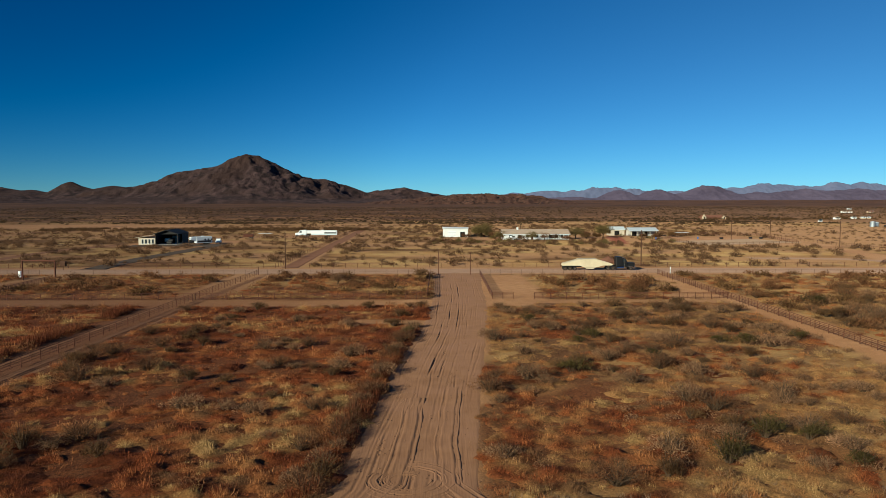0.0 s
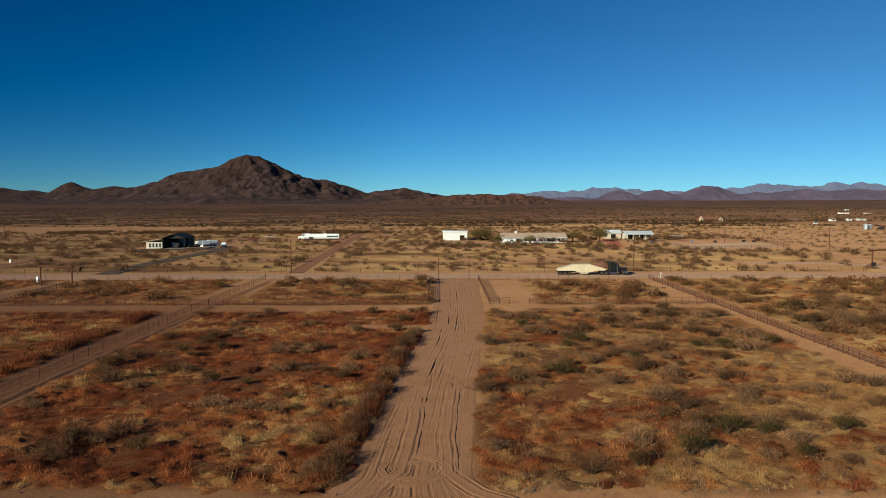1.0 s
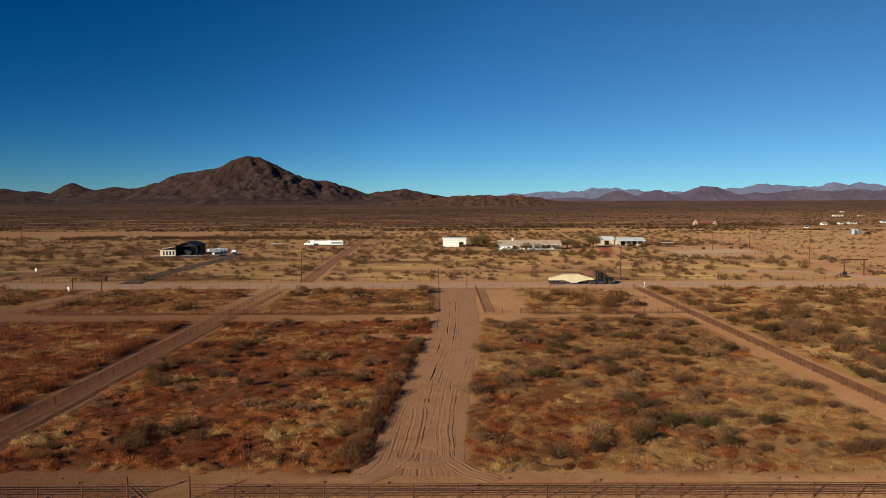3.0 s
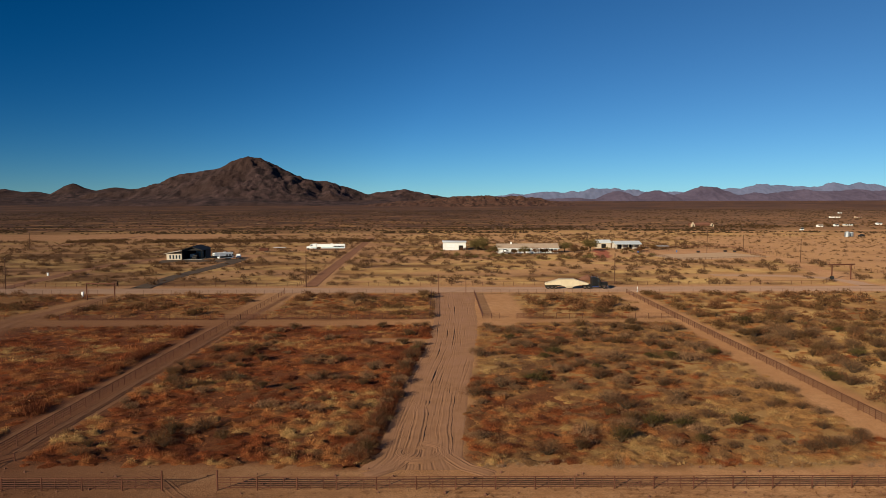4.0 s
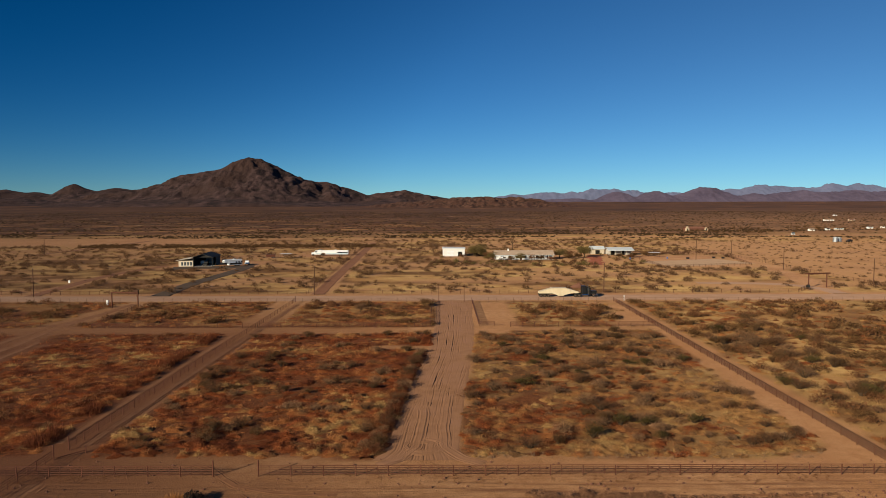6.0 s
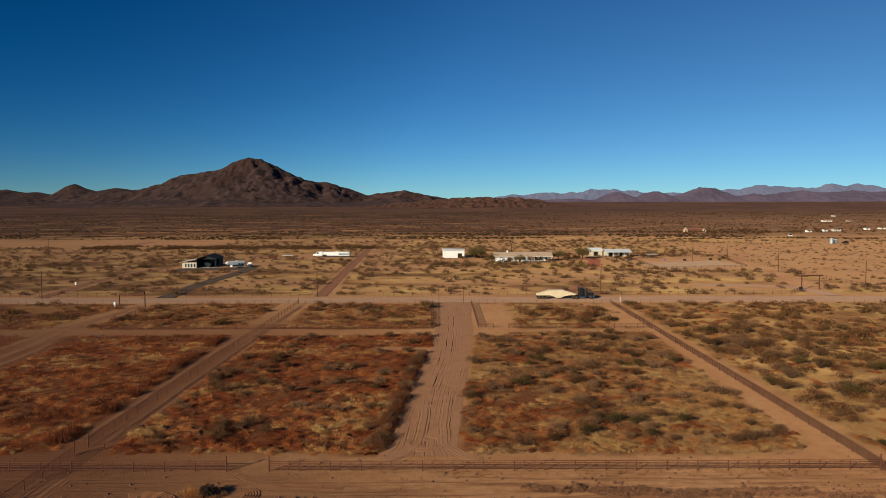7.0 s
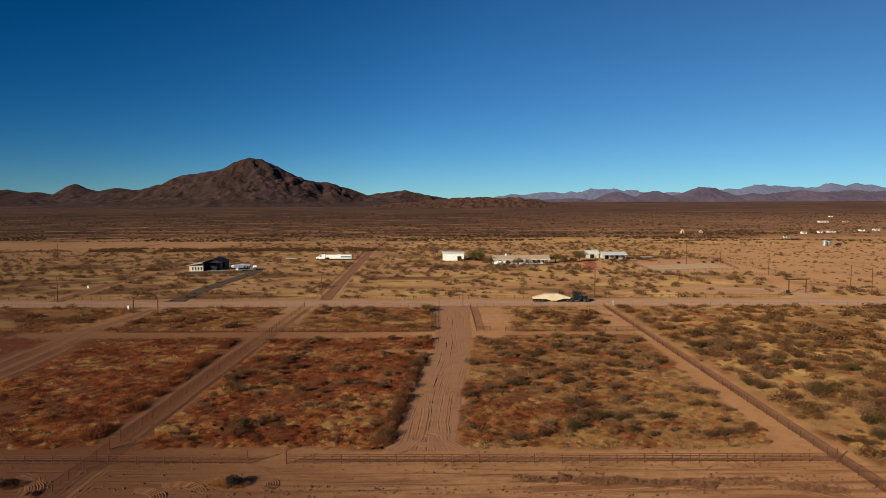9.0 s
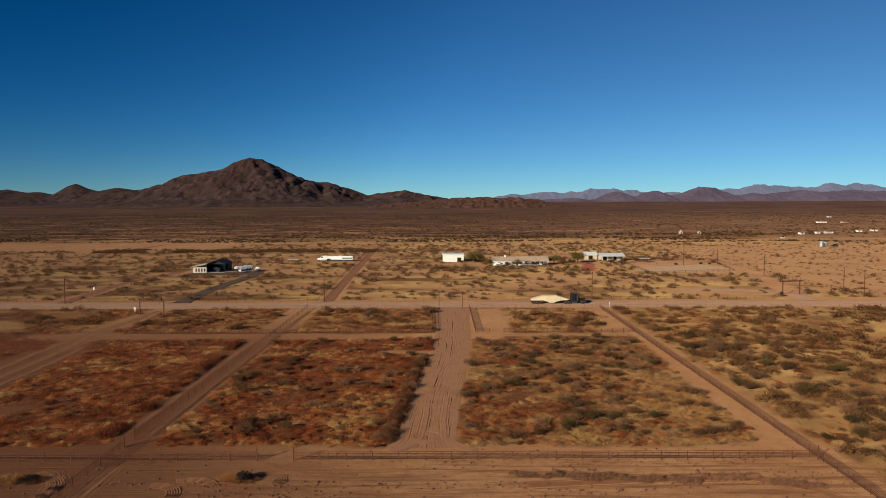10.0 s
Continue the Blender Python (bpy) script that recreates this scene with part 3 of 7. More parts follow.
def strip(name, label, category, mat, s_vals, across, centre, height, kind="structure"):
    """A long surface: across its width at each step along it, with its edges sunk into the ground."""
    S, A = np.meshgrid(s_vals, across, indexing="ij")
    XY = centre(S, A)
    Z = height(S, A, *XY)
    n, k = len(s_vals), len(across)
    i = (np.arange(n - 1)[:, None] * k + np.arange(k - 1)[None]).ravel()
    m = np_mesh(name, np.stack([*XY, Z], -1).reshape(-1, 3), np.stack([i, i + 1, i + k + 1, i + k], 1), mat)
    m.polygons.foreach_set("use_smooth", np.ones(len(m.polygons), bool))
    return tagged(new(name, m), label, category, kind=kind)


# the sandy drive with its tyre ruts
RUTS = [(0.20, 0.06, 0.9), (0.31, 0.05, 1.6), (0.40, 0.07, 0.4), (0.52, 0.07, 0.1), (0.62, 0.05, 1.1), (0.70, 0.08, 1.9), (0.83, 0.05, 0.7), (0.46, 0.04, 4.1)]

FINE_RUTS = [(0.07 + 0.047 * i + 0.012 * math.sin(i * 2.7), 0.022 + 0.022 * math.sin(i * 1.9) ** 2, 2.3 + 1.37 * i) for i in range(19)]


def drive_height(S, A, X, Y):
    w = (drive_right(S) - drive_left(S))
    z = (fnoise(X, Y, 2.2, 60, 3) - 0.5) * 0.10
    for c, d, ph in RUTS + FINE_RUTS:
        at = c + 0.16 * (fnoise(S, 0 * S + ph * 17, 34, 6) - 0.5) + 0.03 * (fnoise(S, 0 * S + ph * 9, 6, 7, 2) - 0.5)
        o = (A - at) * w
        depth = d * 0.85 * smooth(vnoise(S, ph * 31 + 0 * S, 9, 3), 0.3, 0.9)
        z = z - depth * np.exp(-(o / 0.09) ** 2) + depth * 0.4 * np.exp(-((np.abs(o) - 0.18) / 0.08) ** 2)
    edge = np.minimum(A, 1 - A)
    return 0.02 + z * 1.15 - 0.07 * smooth(edge, 0.06, 0.0)


strip("driveway", "sandy drive with tyre ruts between dry grass", "driveway", DRIVE_SOIL, np.arange(4.5, 143, 0.6), np.linspace(-0.02, 1.02, 150),
      lambda S, A: (drive_left(S) + A * (drive_right(S) - drive_left(S)), S), drive_height)
strip("road", "pale graded gravel road across the desert", "road", ROAD_SOIL, np.concatenate([np.arange(-900, -160, 20), np.arange(-160, 180, 1.5), np.arange(180, 900, 20)]), np.linspace(0, 1, 24),
      lambda S, A: (S, 140.6 + A * 12.4 + 0.8 * np.sin(S * 0.02)),
      lambda S, A, X, Y: 0.12 - 0.6 * np.abs(A - 0.5) ** 3 - 0.3 * smooth(np.minimum(A, 1 - A), 0.05, 0) - 0.05 * np.exp(-((A - 0.36) / 0.05) ** 2) - 0.05 * np.exp(-((A - 0.64) / 0.05) ** 2) + (fnoise(X, Y, 3, 70, 2) - 0.5) * 0.06)


def patch(name, label, mat, x0, y0, x1, y1, half, lift=0.03, rag=3.0):
    """A surfaced lane between two points of the plan."""
    k = math.hypot(x1 - x0, y1 - y0)
    ux, uy = (x1 - x0) / k, (y1 - y0) / k
    return strip(name, label, "driveway", mat, np.arange(0, k, 1.5), np.linspace(-1, 1, 12),
                 lambda S, A: (x0 + ux * S + uy * A * (half + rag * (fnoise(S, 0 * S + np.sign(A) * 9, 7, 5) - 0.5)), y0 + uy * S - ux * A * (half + rag * (fnoise(S, 0 * S + np.sign(A) * 9, 7, 6) - 0.5))),
                 lambda S, A, X, Y: lift + 0 * S - 0.3 * smooth(1 - np.abs(A), 0.12, 0) + (fnoise(X, Y, 2, 71, 2) - 0.5) * 0.05)


def bent_lane(name, label, mat, pts, half, lift, rag):
    """A surfaced lane along a bent line of the plan, with ragged edges."""
    P = np.array(pts, float)
    seg = np.r_[0, np.cumsum(np.hypot(*np.diff(P, axis=0).T))]

    def centre(S, A):
        s = [np.clip(S + d, 0, seg[-1]) for d in (-9, -4, 0, 4, 9)]
        x, y = sum(np.interp(q, seg, P[:, 0]) for q in s) / 5, sum(np.interp(q, seg, P[:, 1]) for q in s) / 5
        dx, dy = np.interp(S + 8, seg, P[:, 0]) - np.interp(S - 8, seg, P[:, 0]), np.interp(S + 8, seg, P[:, 1]) - np.interp(S - 8, seg, P[:, 1])
        k = np.hypot(dx, dy) + 1e-6
        w = A * (half + rag * (fnoise(S, 0 * S + np.sign(A) * 9, 6, 5) - 0.5))
        return x + dy / k * w, y - dx / k * w
    return strip(name, label, "driveway", mat, np.arange(0, seg[-1], 1.2), np.linspace(-1, 1, 14), centre,
                 lambda S, A, X, Y: lift - 0.3 * smooth(1 - np.abs(A), 0.12, 0) + (fnoise(X, Y, 2, 71, 2) - 0.5) * 0.05)


bent_lane("barn_drive", "dark gravel drive that bends to the barn", DARK_GRAVEL, [(-90.5, 149), (-91.5, 170), (-92, 186), (-89.5, 226), (-88.5, 256)], 3.4, 0.12, 0.7)
patch("barn_apron", "dark gravel yard before the barn", DARK_GRAVEL, -122, 248, -85.5, 254, 8.0, 0.05, 5.0)
bent_lane("dirt_track", "reddish dirt track that leads behind the barn", TRACK_SOIL, [(-132, 150), (-134, 176), (-137, 208), (-134, 236), (-128, 260)], 2.6, 0.05, 0.5)
bent_lane("dirt_track", "reddish dirt track across the plain", TRACK_SOIL, [(-229, 320), (-225, 347), (-222, 393), (-217, 470)], 2.6, 0.05, 0.5)
bent_lane("dirt_track", "reddish dirt lane beside a pipe fence", TRACK_SOIL, [(-40, 153), (-41.5, 200), (-44.5, 320), (-47.5, 440)], 2.5, 0.05, 0.5)
bent_lane("gate_track", "pale gravel track through the ranch gate", ROAD_SOIL, [(131.5, 152), (132, 171), (124, 183), (92, 186)], 3.4, 0.06, 2.5)
patch("cinder_yard", "red cinder yard beside the ranch house", RED_SOIL, 74, 258, 85, 317, 4.2, 0.05, 7.0)
patch("arena_floor", "raked pale sand of a riding arena", PALE_SAND, 102, 262, 148, 280, 17, 0.04)

# ---- mountains ----
def range_of_hills(name, label, mat, peaks, xs, ys, seed, rough=0.3, cell=160):
    """Eroded hills: cones that flow into one another, cut by gullies."""
    def z(X, Y):
        wx = X + (fnoise(X, Y, cell * 1.5, seed + 3) - 0.5) * cell * 0.7
        wy = Y + (fnoise(X, Y, cell * 1.5, seed + 9) - 0.5) * cell * 0.7
        tall = np.full(X.shape, -60.0)
        for px, py, h, slope in peaks:
            d = np.hypot(X * 0.75 + wx * 0.25 - px, wy - py)
            c = h + 12 - slope * np.sqrt(d * d + (12 / slope) ** 2)
            k = 7.0
            tall = k * np.logaddexp(tall / k, c / k)
        edge = np.minimum(np.minimum(X - xs[0], xs[-1] - X), np.minimum(Y - ys[0], ys[-1] - Y))
        tall = tall - 40 * smooth(edge, cell * 1.2, 0)
        rise = np.clip(tall, 0, 110) / 110
        crest = 1 - 0.6 * np.exp(-((Y - peaks[0][1]) / (0.45 * cell)) ** 2)
        run = np.abs(fnoise(X + 0.4 * (wy - Y), Y * 0.38, cell, seed, 3) - 0.5) * 2
        rill = np.abs(fnoise(X, Y * 0.45, cell / 3.2, seed + 20, 4) - 0.5) * 2
        fine = np.abs(fnoise(X + 0.5 * Y, Y * 0.5, cell / 6.5, seed + 41, 3) - 0.5) * 2
        tall = tall - rough * (np.clip(1 - run * 1.7, 0, 1) * 34 * rise + np.clip(1 - rill * 1.6, 0, 1) * 52 * np.sqrt(rise) + np.clip(1 - fine * 1.6, 0, 1) * 24 * np.sqrt(rise)) * crest
        tall = tall + rough * rise * 70 * (fnoise(X, Y, cell * 0.5, seed + 31, 5) - 0.5)
        return np.maximum(tall, -8)
    m, _, _ = grid_mesh(name, xs, ys, z, mat)
    return tagged(new(name, m), label, "mountain", kind="structure")


def crags(X, Y, size, seed, octaves=3):
    """Sharp-crested noise in 0..1: high along narrow lines."""
    return 1 - np.abs(fnoise(X, Y, size, seed, octaves) - 0.5) * 4


def massif(name, label, mat, ridges, cones, xs, ys, seed):
    """A mountain of ridge lines with falling flanks: ridges are (slope, nodes of x, y, height); cones are low fans at its foot."""
    def z(X, Y):
        wx = X + (fnoise(X, Y, 150, seed) - 0.5) * 90 + (fnoise(X, Y, 45, seed + 5) - 0.5) * 34
        wy = Y + (fnoise(X, Y, 150, seed + 9) - 0.5) * 90 + (fnoise(X, Y, 45, seed + 14) - 0.5) * 34
        k, tall = 5.0, np.full(X.shape, -60.0)
        for slope, nodes in ridges:
            for (ax, ay, ah), (bx, by, bh) in zip(nodes, nodes[1:]):
                # the crest itself keeps its place, only the flanks wander
                far = smooth(np.abs(Y - 3342), 10, 90)
                px, py = X + (wx - X) * far, Y + (wy - Y) * far
                dx, dy = bx - ax, by - ay
                t = np.clip(((px - ax) * dx + (py - ay) * dy) / (dx * dx + dy * dy), 0, 1)
                d = np.hypot(px - ax - t * dx, py - ay - t * dy)
                tall = k * np.logaddexp(tall / k, (ah + t * (bh - ah) - slope * d * (1 - 0.22 * smooth(d, 60, 260))) / k)
        for px, py, h, slope in cones:
            tall = k * np.logaddexp(tall / k, (h - slope * np.hypot(X - px, Y - py)) / k)
        rise = np.clip(tall, 0, 90) / 90
        crest = 1 - 0.75 * np.exp(-((Y - 3342) / 26) ** 2)
        gully = 15 * crags(wx, Y * 0.55, 85, seed + 20) + 9 * crags(X, Y * 0.7, 36, seed + 25) + 5 * crags(X, Y, 17, seed + 30, 2)
        tall = tall + rise * crest * (gully - 13) + 5 * np.sqrt(rise) * (fnoise(X, Y, 22, seed + 40, 2) - 0.5)
        edge = np.minimum(np.minimum(X - xs[0], xs[-1] - X), np.minimum(Y - ys[0], ys[-1] - Y))
        return np.maximum(tall - 40 * smooth(edge, 160, 0), -8)
    m, _, _ = grid_mesh(name, xs, ys, z, mat)
    return tagged(new(name, m), label, "mountain", kind="structure")


SKYLINE = [(-1640, 62), (-1453, 78), (-1315, 103), (-1227, 143), (-1184, 151), (-1103, 162), (-979, 193), (-931, 221), (-896, 231), (-842, 223), (-767, 185), (-648, 128), (-608, 114), (-533, 112), (-401, 75), (-340, 52), (-293, 63), (-169, 75), (-113, 64), (-19, 44), (80, 34)]
massif("mountain", "dark purple-brown rocky desert mountain with gullied slopes", HAZED_ROCK,
       [(0.62, [(x, 3342, h) for x, h in SKYLINE]),
        (0.52, [(-880, 3335, 222), (-835, 3190, 150), (-790, 3040, 82), (-765, 2880, 22)]),
        (0.55, [(-979, 3335, 186), (-990, 3210, 120), (-960, 3090, 72)]),
        (0.55, [(-1090, 3335, 158), (-1100, 3200, 96), (-1085, 3060, 46)]),
        (0.5, [(-1205, 3335, 145), (-1230, 3190, 78), (-1215, 3060, 36)]),
        (0.42, [(-1330, 3335, 98), (-1360, 3180, 50)]),
        (0.42, [(-925, 3010, 64), (-850, 3000, 72), (-820, 2960, 50)]),
        (0.5, [(-718, 3335, 160), (-670, 3200, 104), (-610, 3060, 56), (-580, 2930, 20)]),
        (0.42, [(-533, 3335, 110), (-490, 3190, 66), (-455, 3040, 28)]),
        (0.36, [(-169, 3335, 73), (-190, 3190, 44), (-150, 3060, 20)]),
        (0.3, [(-60, 3335, 52), (-40, 3180, 26)])],
       [(-900, 3160, 58, 0.13), (-620, 3180, 44, 0.12), (-1180, 3200, 46, 0.13), (-900, 2960, 26, 0.05), (-1250, 2980, 22, 0.05), (-250, 3160, 26, 0.09), (-1500, 3350, 52, 0.14), (-1950, 3380, 46, 0.16), (-2150, 3300, 52, 0.15), (-2350, 3350, 58, 0.14)],
       np.arange(-2500, 260, 6.5), np.arange(2640, 3480, 7.5), 50)
range_of_hills("foothill", "low reddish rocky hill at the mountain's foot", RED_ROCK,
               [(95, 2660, 42, 0.22), (185, 2650, 46, 0.24), (265, 2655, 42, 0.24), (335, 2660, 30, 0.18), (20, 2700, 34, 0.17), (-80, 2740, 28, 0.15)],
               np.arange(-420, 620, 6.0), np.arange(2380, 2960, 8.0), 80, 0.42, 90)
range_of_hills("side_hill", "dark distant hills beside the mountain", HAZED_ROCK,
               [(-2300, 4500, 138, 0.62), (-2220, 4500, 96, 0.3), (-2035, 4500, 106, 0.28), (-1900, 4500, 84, 0.24), (-2560, 4500, 82, 0.22), (-2760, 4500, 98, 0.22), (-3000, 4500, 96, 0.2)],
               np.arange(-3500, -1300, 16.0), np.arange(4050, 4800, 16.0), 95, 0.2)
# both far ranges carry their haze in the rock colour
range_of_hills("distant_hill", "hills beyond the plain, tinted violet-grey for haze", HAZY_ROCK,
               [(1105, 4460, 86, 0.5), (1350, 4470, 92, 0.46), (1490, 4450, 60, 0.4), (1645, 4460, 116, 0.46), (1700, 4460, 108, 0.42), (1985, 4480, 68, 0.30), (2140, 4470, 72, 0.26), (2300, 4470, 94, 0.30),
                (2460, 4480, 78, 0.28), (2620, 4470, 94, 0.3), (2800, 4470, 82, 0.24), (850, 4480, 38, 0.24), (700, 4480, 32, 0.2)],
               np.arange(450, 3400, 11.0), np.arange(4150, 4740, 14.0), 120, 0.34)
range_of_hills("far_range", "mountain range on the horizon, tinted blue-grey for haze", HAZIER_ROCK,
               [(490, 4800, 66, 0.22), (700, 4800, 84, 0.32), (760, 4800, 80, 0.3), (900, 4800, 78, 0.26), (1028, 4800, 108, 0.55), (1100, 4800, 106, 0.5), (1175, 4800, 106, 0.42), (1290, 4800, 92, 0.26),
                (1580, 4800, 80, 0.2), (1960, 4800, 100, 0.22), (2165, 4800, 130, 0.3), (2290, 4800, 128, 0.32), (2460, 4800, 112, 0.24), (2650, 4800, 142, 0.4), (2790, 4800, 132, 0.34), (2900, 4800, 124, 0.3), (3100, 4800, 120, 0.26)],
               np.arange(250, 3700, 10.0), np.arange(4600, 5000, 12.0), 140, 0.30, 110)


# ---- fences ----
def bar_mesh(name, length, r, mat, sides=6, z0=-0.25):
    return mesh_of(name, rod(bmesh.new(), (0, 0, z0), (0, 0, length), r, sides=sides), mat)


POST = bar_mesh("post", 1.24, 0.062, RUST_PIPE)
TALL_POST = bar_mesh("gate_post", 1.9, 0.085, RUST_PIPE, 8)
PICKET = bar_mesh("upright", 1.2, 0.026, RUST_PIPE, 5, 0.1)
LINE_POST = bar_mesh("line_post", 1.25, 0.04, STEEL_POST, 5)


def fence(name, label, a, b, step, rails, uprights=0, post=None, post_name="post", ends=None, rail_mat=None, group=""):
    """A post and rail fence on the plan from a to b: rails are (height, radius)."""
    (x0, y0), (x1, y1) = a, b
    k = math.hypot(x1 - x0, y1 - y0)
    f = thing(name, label, "fence", (x0, y0, 0), math.degrees(math.atan2(y1 - y0, x1 - x0)), group)
    n = max(1, round(k / step))
    rng = random.Random(int(k * 10))
    for i in range(n + 1):
        me = ends if ends and i in (0, n) else (post or POST)
        p = shared("gate_post" if me is ends else post_name, me, f, (k * i / n, rng.uniform(-0.02, 0.02), rng.uniform(-0.03, 0.02)))
        if i < n:
            for j in range(uprights):
                shared("upright", PICKET, f, (k * (i + (j + 1) / (uprights + 1)) / n, 0, 0))
    for h, r in rails:
        bm = bmesh.new()
        rings = [[bm.verts.new((k * i / n, r * math.cos(q * 1.2566), h + 0.014 * math.sin(i * 1.7 + h * 9) + r * math.sin(q * 1.2566))) for q in range(5)] for i in range(n + 1)]
        for c, d in zip(rings, rings[1:]):
            for q in range(5):
                bm.faces.new((c[q], d[q], d[(q + 1) % 5], c[(q + 1) % 5]))
        bm.faces.new(rings[0])
        bm.faces.new(rings[-1][::-1])
        part("rail", bm, rail_mat or RUST_PIPE, f)
    return f


PIPE_RAILS = [(1.2, 0.042), (0.96, 0.034), (0.73, 0.034), (0.5, 0.034), (0.28, 0.036)]
SLIM_RAILS = [(1.2, 0.034), (0.93, 0.025), (0.65, 0.025), (0.35, 0.025)]
RUSTY = "rusted five-rail pipe fence on sandy soil"
fence("pipe_fence", RUSTY + ", with a tall gate post", (-20.5, -0.3), (FENCE_R, -0.3), 3.66, PIPE_RAILS, 2, ends=TALL_POST)
fence("pipe_fence", RUSTY + ", ending at a gap", (-118, -0.3), (-25.6, -0.3), 3.66, PIPE_RAILS, 2, ends=TALL_POST)
fence("pipe_fence", RUSTY + " beside a lane", (FENCE_R, -42), (FENCE_R, 138), 3.66, PIPE_RAILS, 2)
fence("pipe_fence", RUSTY + ", ending beside a gap", (fence_left(-42), -42), (fence_left(5), 5.0), 3.66, SLIM_RAILS, 1, ends=TALL_POST)
fence("pipe_fence", RUSTY + " along rutted soil", (fence_left(8.4), 8.4), (fence_left(138), 138), 3.66, SLIM_RAILS, 1, ends=TALL_POST)
fence("pipe_fence", RUSTY + " across the field", (-84.5, 94), (fence_left(94) - 0.2, 94), 3.0, PIPE_RAILS, 1)
fence("pipe_fence", RUSTY + " across the field", (fence_left(94) + 0.2, 94.5), (-10, 94.5), 3.0, PIPE_RAILS, 1)
fence("pipe_fence", RUSTY + " beside the drive", (-6.3, 94.5), (-2.4, 95.5), 2.0, PIPE_RAILS, 1)
fence("pipe_fence", RUSTY + " across the field", (17.2, 95), (FENCE_R - 0.2, 95), 3.0, PIPE_RAILS, 1)
fence("pipe_fence", RUSTY + " beside the drive", (-2.4, 95.5), (-2.4, 137), 3.66, PIPE_RAILS, 0)
fence("pipe_fence", RUSTY + " beside the drive", (9.6, 95.5), (9.6, 137), 3.66, PIPE_RAILS, 0)
fence("pipe_fence", RUSTY + " beside the drive", (9.6, 95.5), (13.4, 95.5), 2.0, PIPE_RAILS[:3], 0)
fence("pipe_fence", RUSTY + " along a dirt lane", (-87, 125), (-84.5, 94), 3.0, PIPE_RAILS, 1)
fence("pipe_fence", RUSTY + " along a dirt lane", (-98, 96), (-200, 90), 3.0, PIPE_RAILS, 0)
WIRES = [(1.1, 0.012), (0.75, 0.01), (0.4, 0.01)]
ROADSIDE = "thin wire fence on steel posts along the road"
fence("wire_fence", ROADSIDE, (-230, 138.4), (-97, 138.4), 2.6, WIRES, 0, LINE_POST, "line_post")
fence("wire_fence", ROADSIDE, (-84, 138.4), (-2.4, 138.4), 2.6, WIRES, 0, LINE_POST, "line_post")
fence("wire_fence", ROADSIDE, (9.6, 138.4), (FENCE_R, 138.4), 2.6, WIRES, 0, LINE_POST, "line_post")
fence("wire_fence", "single wire fence on steel posts beside the road", (FENCE_R, 138.4), (250, 138.4), 3.2, WIRES[:1], 0, LINE_POST, "line_post")
TOP_RAIL = [(1.18, 0.035), (0.7, 0.012), (0.4, 0.012)]
ROADRAIL = "pipe and wire fence on the road's far side"
fence("wire_fence", ROADRAIL, (-35, 156.6), (119, 158.2), 3.2, TOP_RAIL)
fence("wire_fence", ROADRAIL, (-85, 156), (-44, 156.4), 3.2, TOP_RAIL)
fence("wire_fence", ROADRAIL, (-230, 156), (-99, 156), 3.2, TOP_RAIL)
fence("wire_fence", "pipe and wire fence beyond a ranch gate", (156, 162), (290, 162), 3.6, TOP_RAIL)
fence("lane_fence", "pipe fence along a red dirt lane", (-43.6, 158), (-50.5, 420), 3.6, TOP_RAIL)
fence("lane_fence", "pipe fence beside a pale dirt lane", (156.3, 163), (157.5, 328), 3.6, TOP_RAIL)
fence("gate_wing", "short pipe fence beside the ranch gate", (119, 158.2), (127.9, 169.6), 2.6, PIPE_RAILS[:3])
for a, b in (((101, 245), (145.5, 256)), ((145.5, 256), (156, 318)), ((102, 291), (101, 245)), ((116, 319), (156, 319)), ((102, 291), (116, 319))):
    fence("arena_fence", "rusted pipe fence round a riding arena", a, b, 3.0, TOP_RAIL + [(0.95, 0.03)], group="arena fence runs")

for a, b in (((108, 321), (108, 334)), ((108, 334), (150, 334)), ((122, 321), (122, 334)), ((136, 321), (136, 334)), ((150, 321), (150, 334))):
    fence("pen_fence", "rusted pipe rails of livestock pens behind the arena", a, b, 3.5, PIPE_RAILS[:4], group="livestock pen runs")


# a loose rail that lies across the gap of the western fence
t = thing("loose_rail", "rusted pipe rail lying across a fence gap", "rail", (-46.3, 5.3, 0.12), 40)
part("pipe", rod(bmesh.new(), (0, 0, 0), (3.3, 0, 0.25), 0.055, sides=8), RUST_PIPE, t)
part("stub_post", rod(bmesh.new(), (3.35, 0, -0.4), (3.35, 0, 0.7), 0.07, sides=8), RUST_PIPE, t)


# ---- poles and gates ----
def utility_pole(x, y, h, arm=False, label="weathered wooden utility pole standing in desert scrub"):
    t = thing("utility_pole", label, "pole", (x, y, 0), group="utility poles")
    part("pole", rod(bmesh.new(), (0, 0, -0.6), (0.06, 0.03, h), 0.17, 0.12, 10), WOOD_POLE, t)
    if arm:
        part("cross_arm", boxed(-0.9, 0.9, -0.06, 0.06, h - 0.75, h - 0.62, 0.01), WOOD_POLE, t)
        for sx in (-0.75, 0.75):
            part("insulator", rod(bmesh.new(), (sx, 0, h - 0.62), (sx, 0, h - 0.45), 0.05, 0.03, 8), CONCRETE_AND_SHADE, t)
    part("cap", rod(bmesh.new(), (0.06, 0.03, h), (0.06, 0.03, h + 0.05), 0.13, 0.06, 10), SILVER, t)
    return t


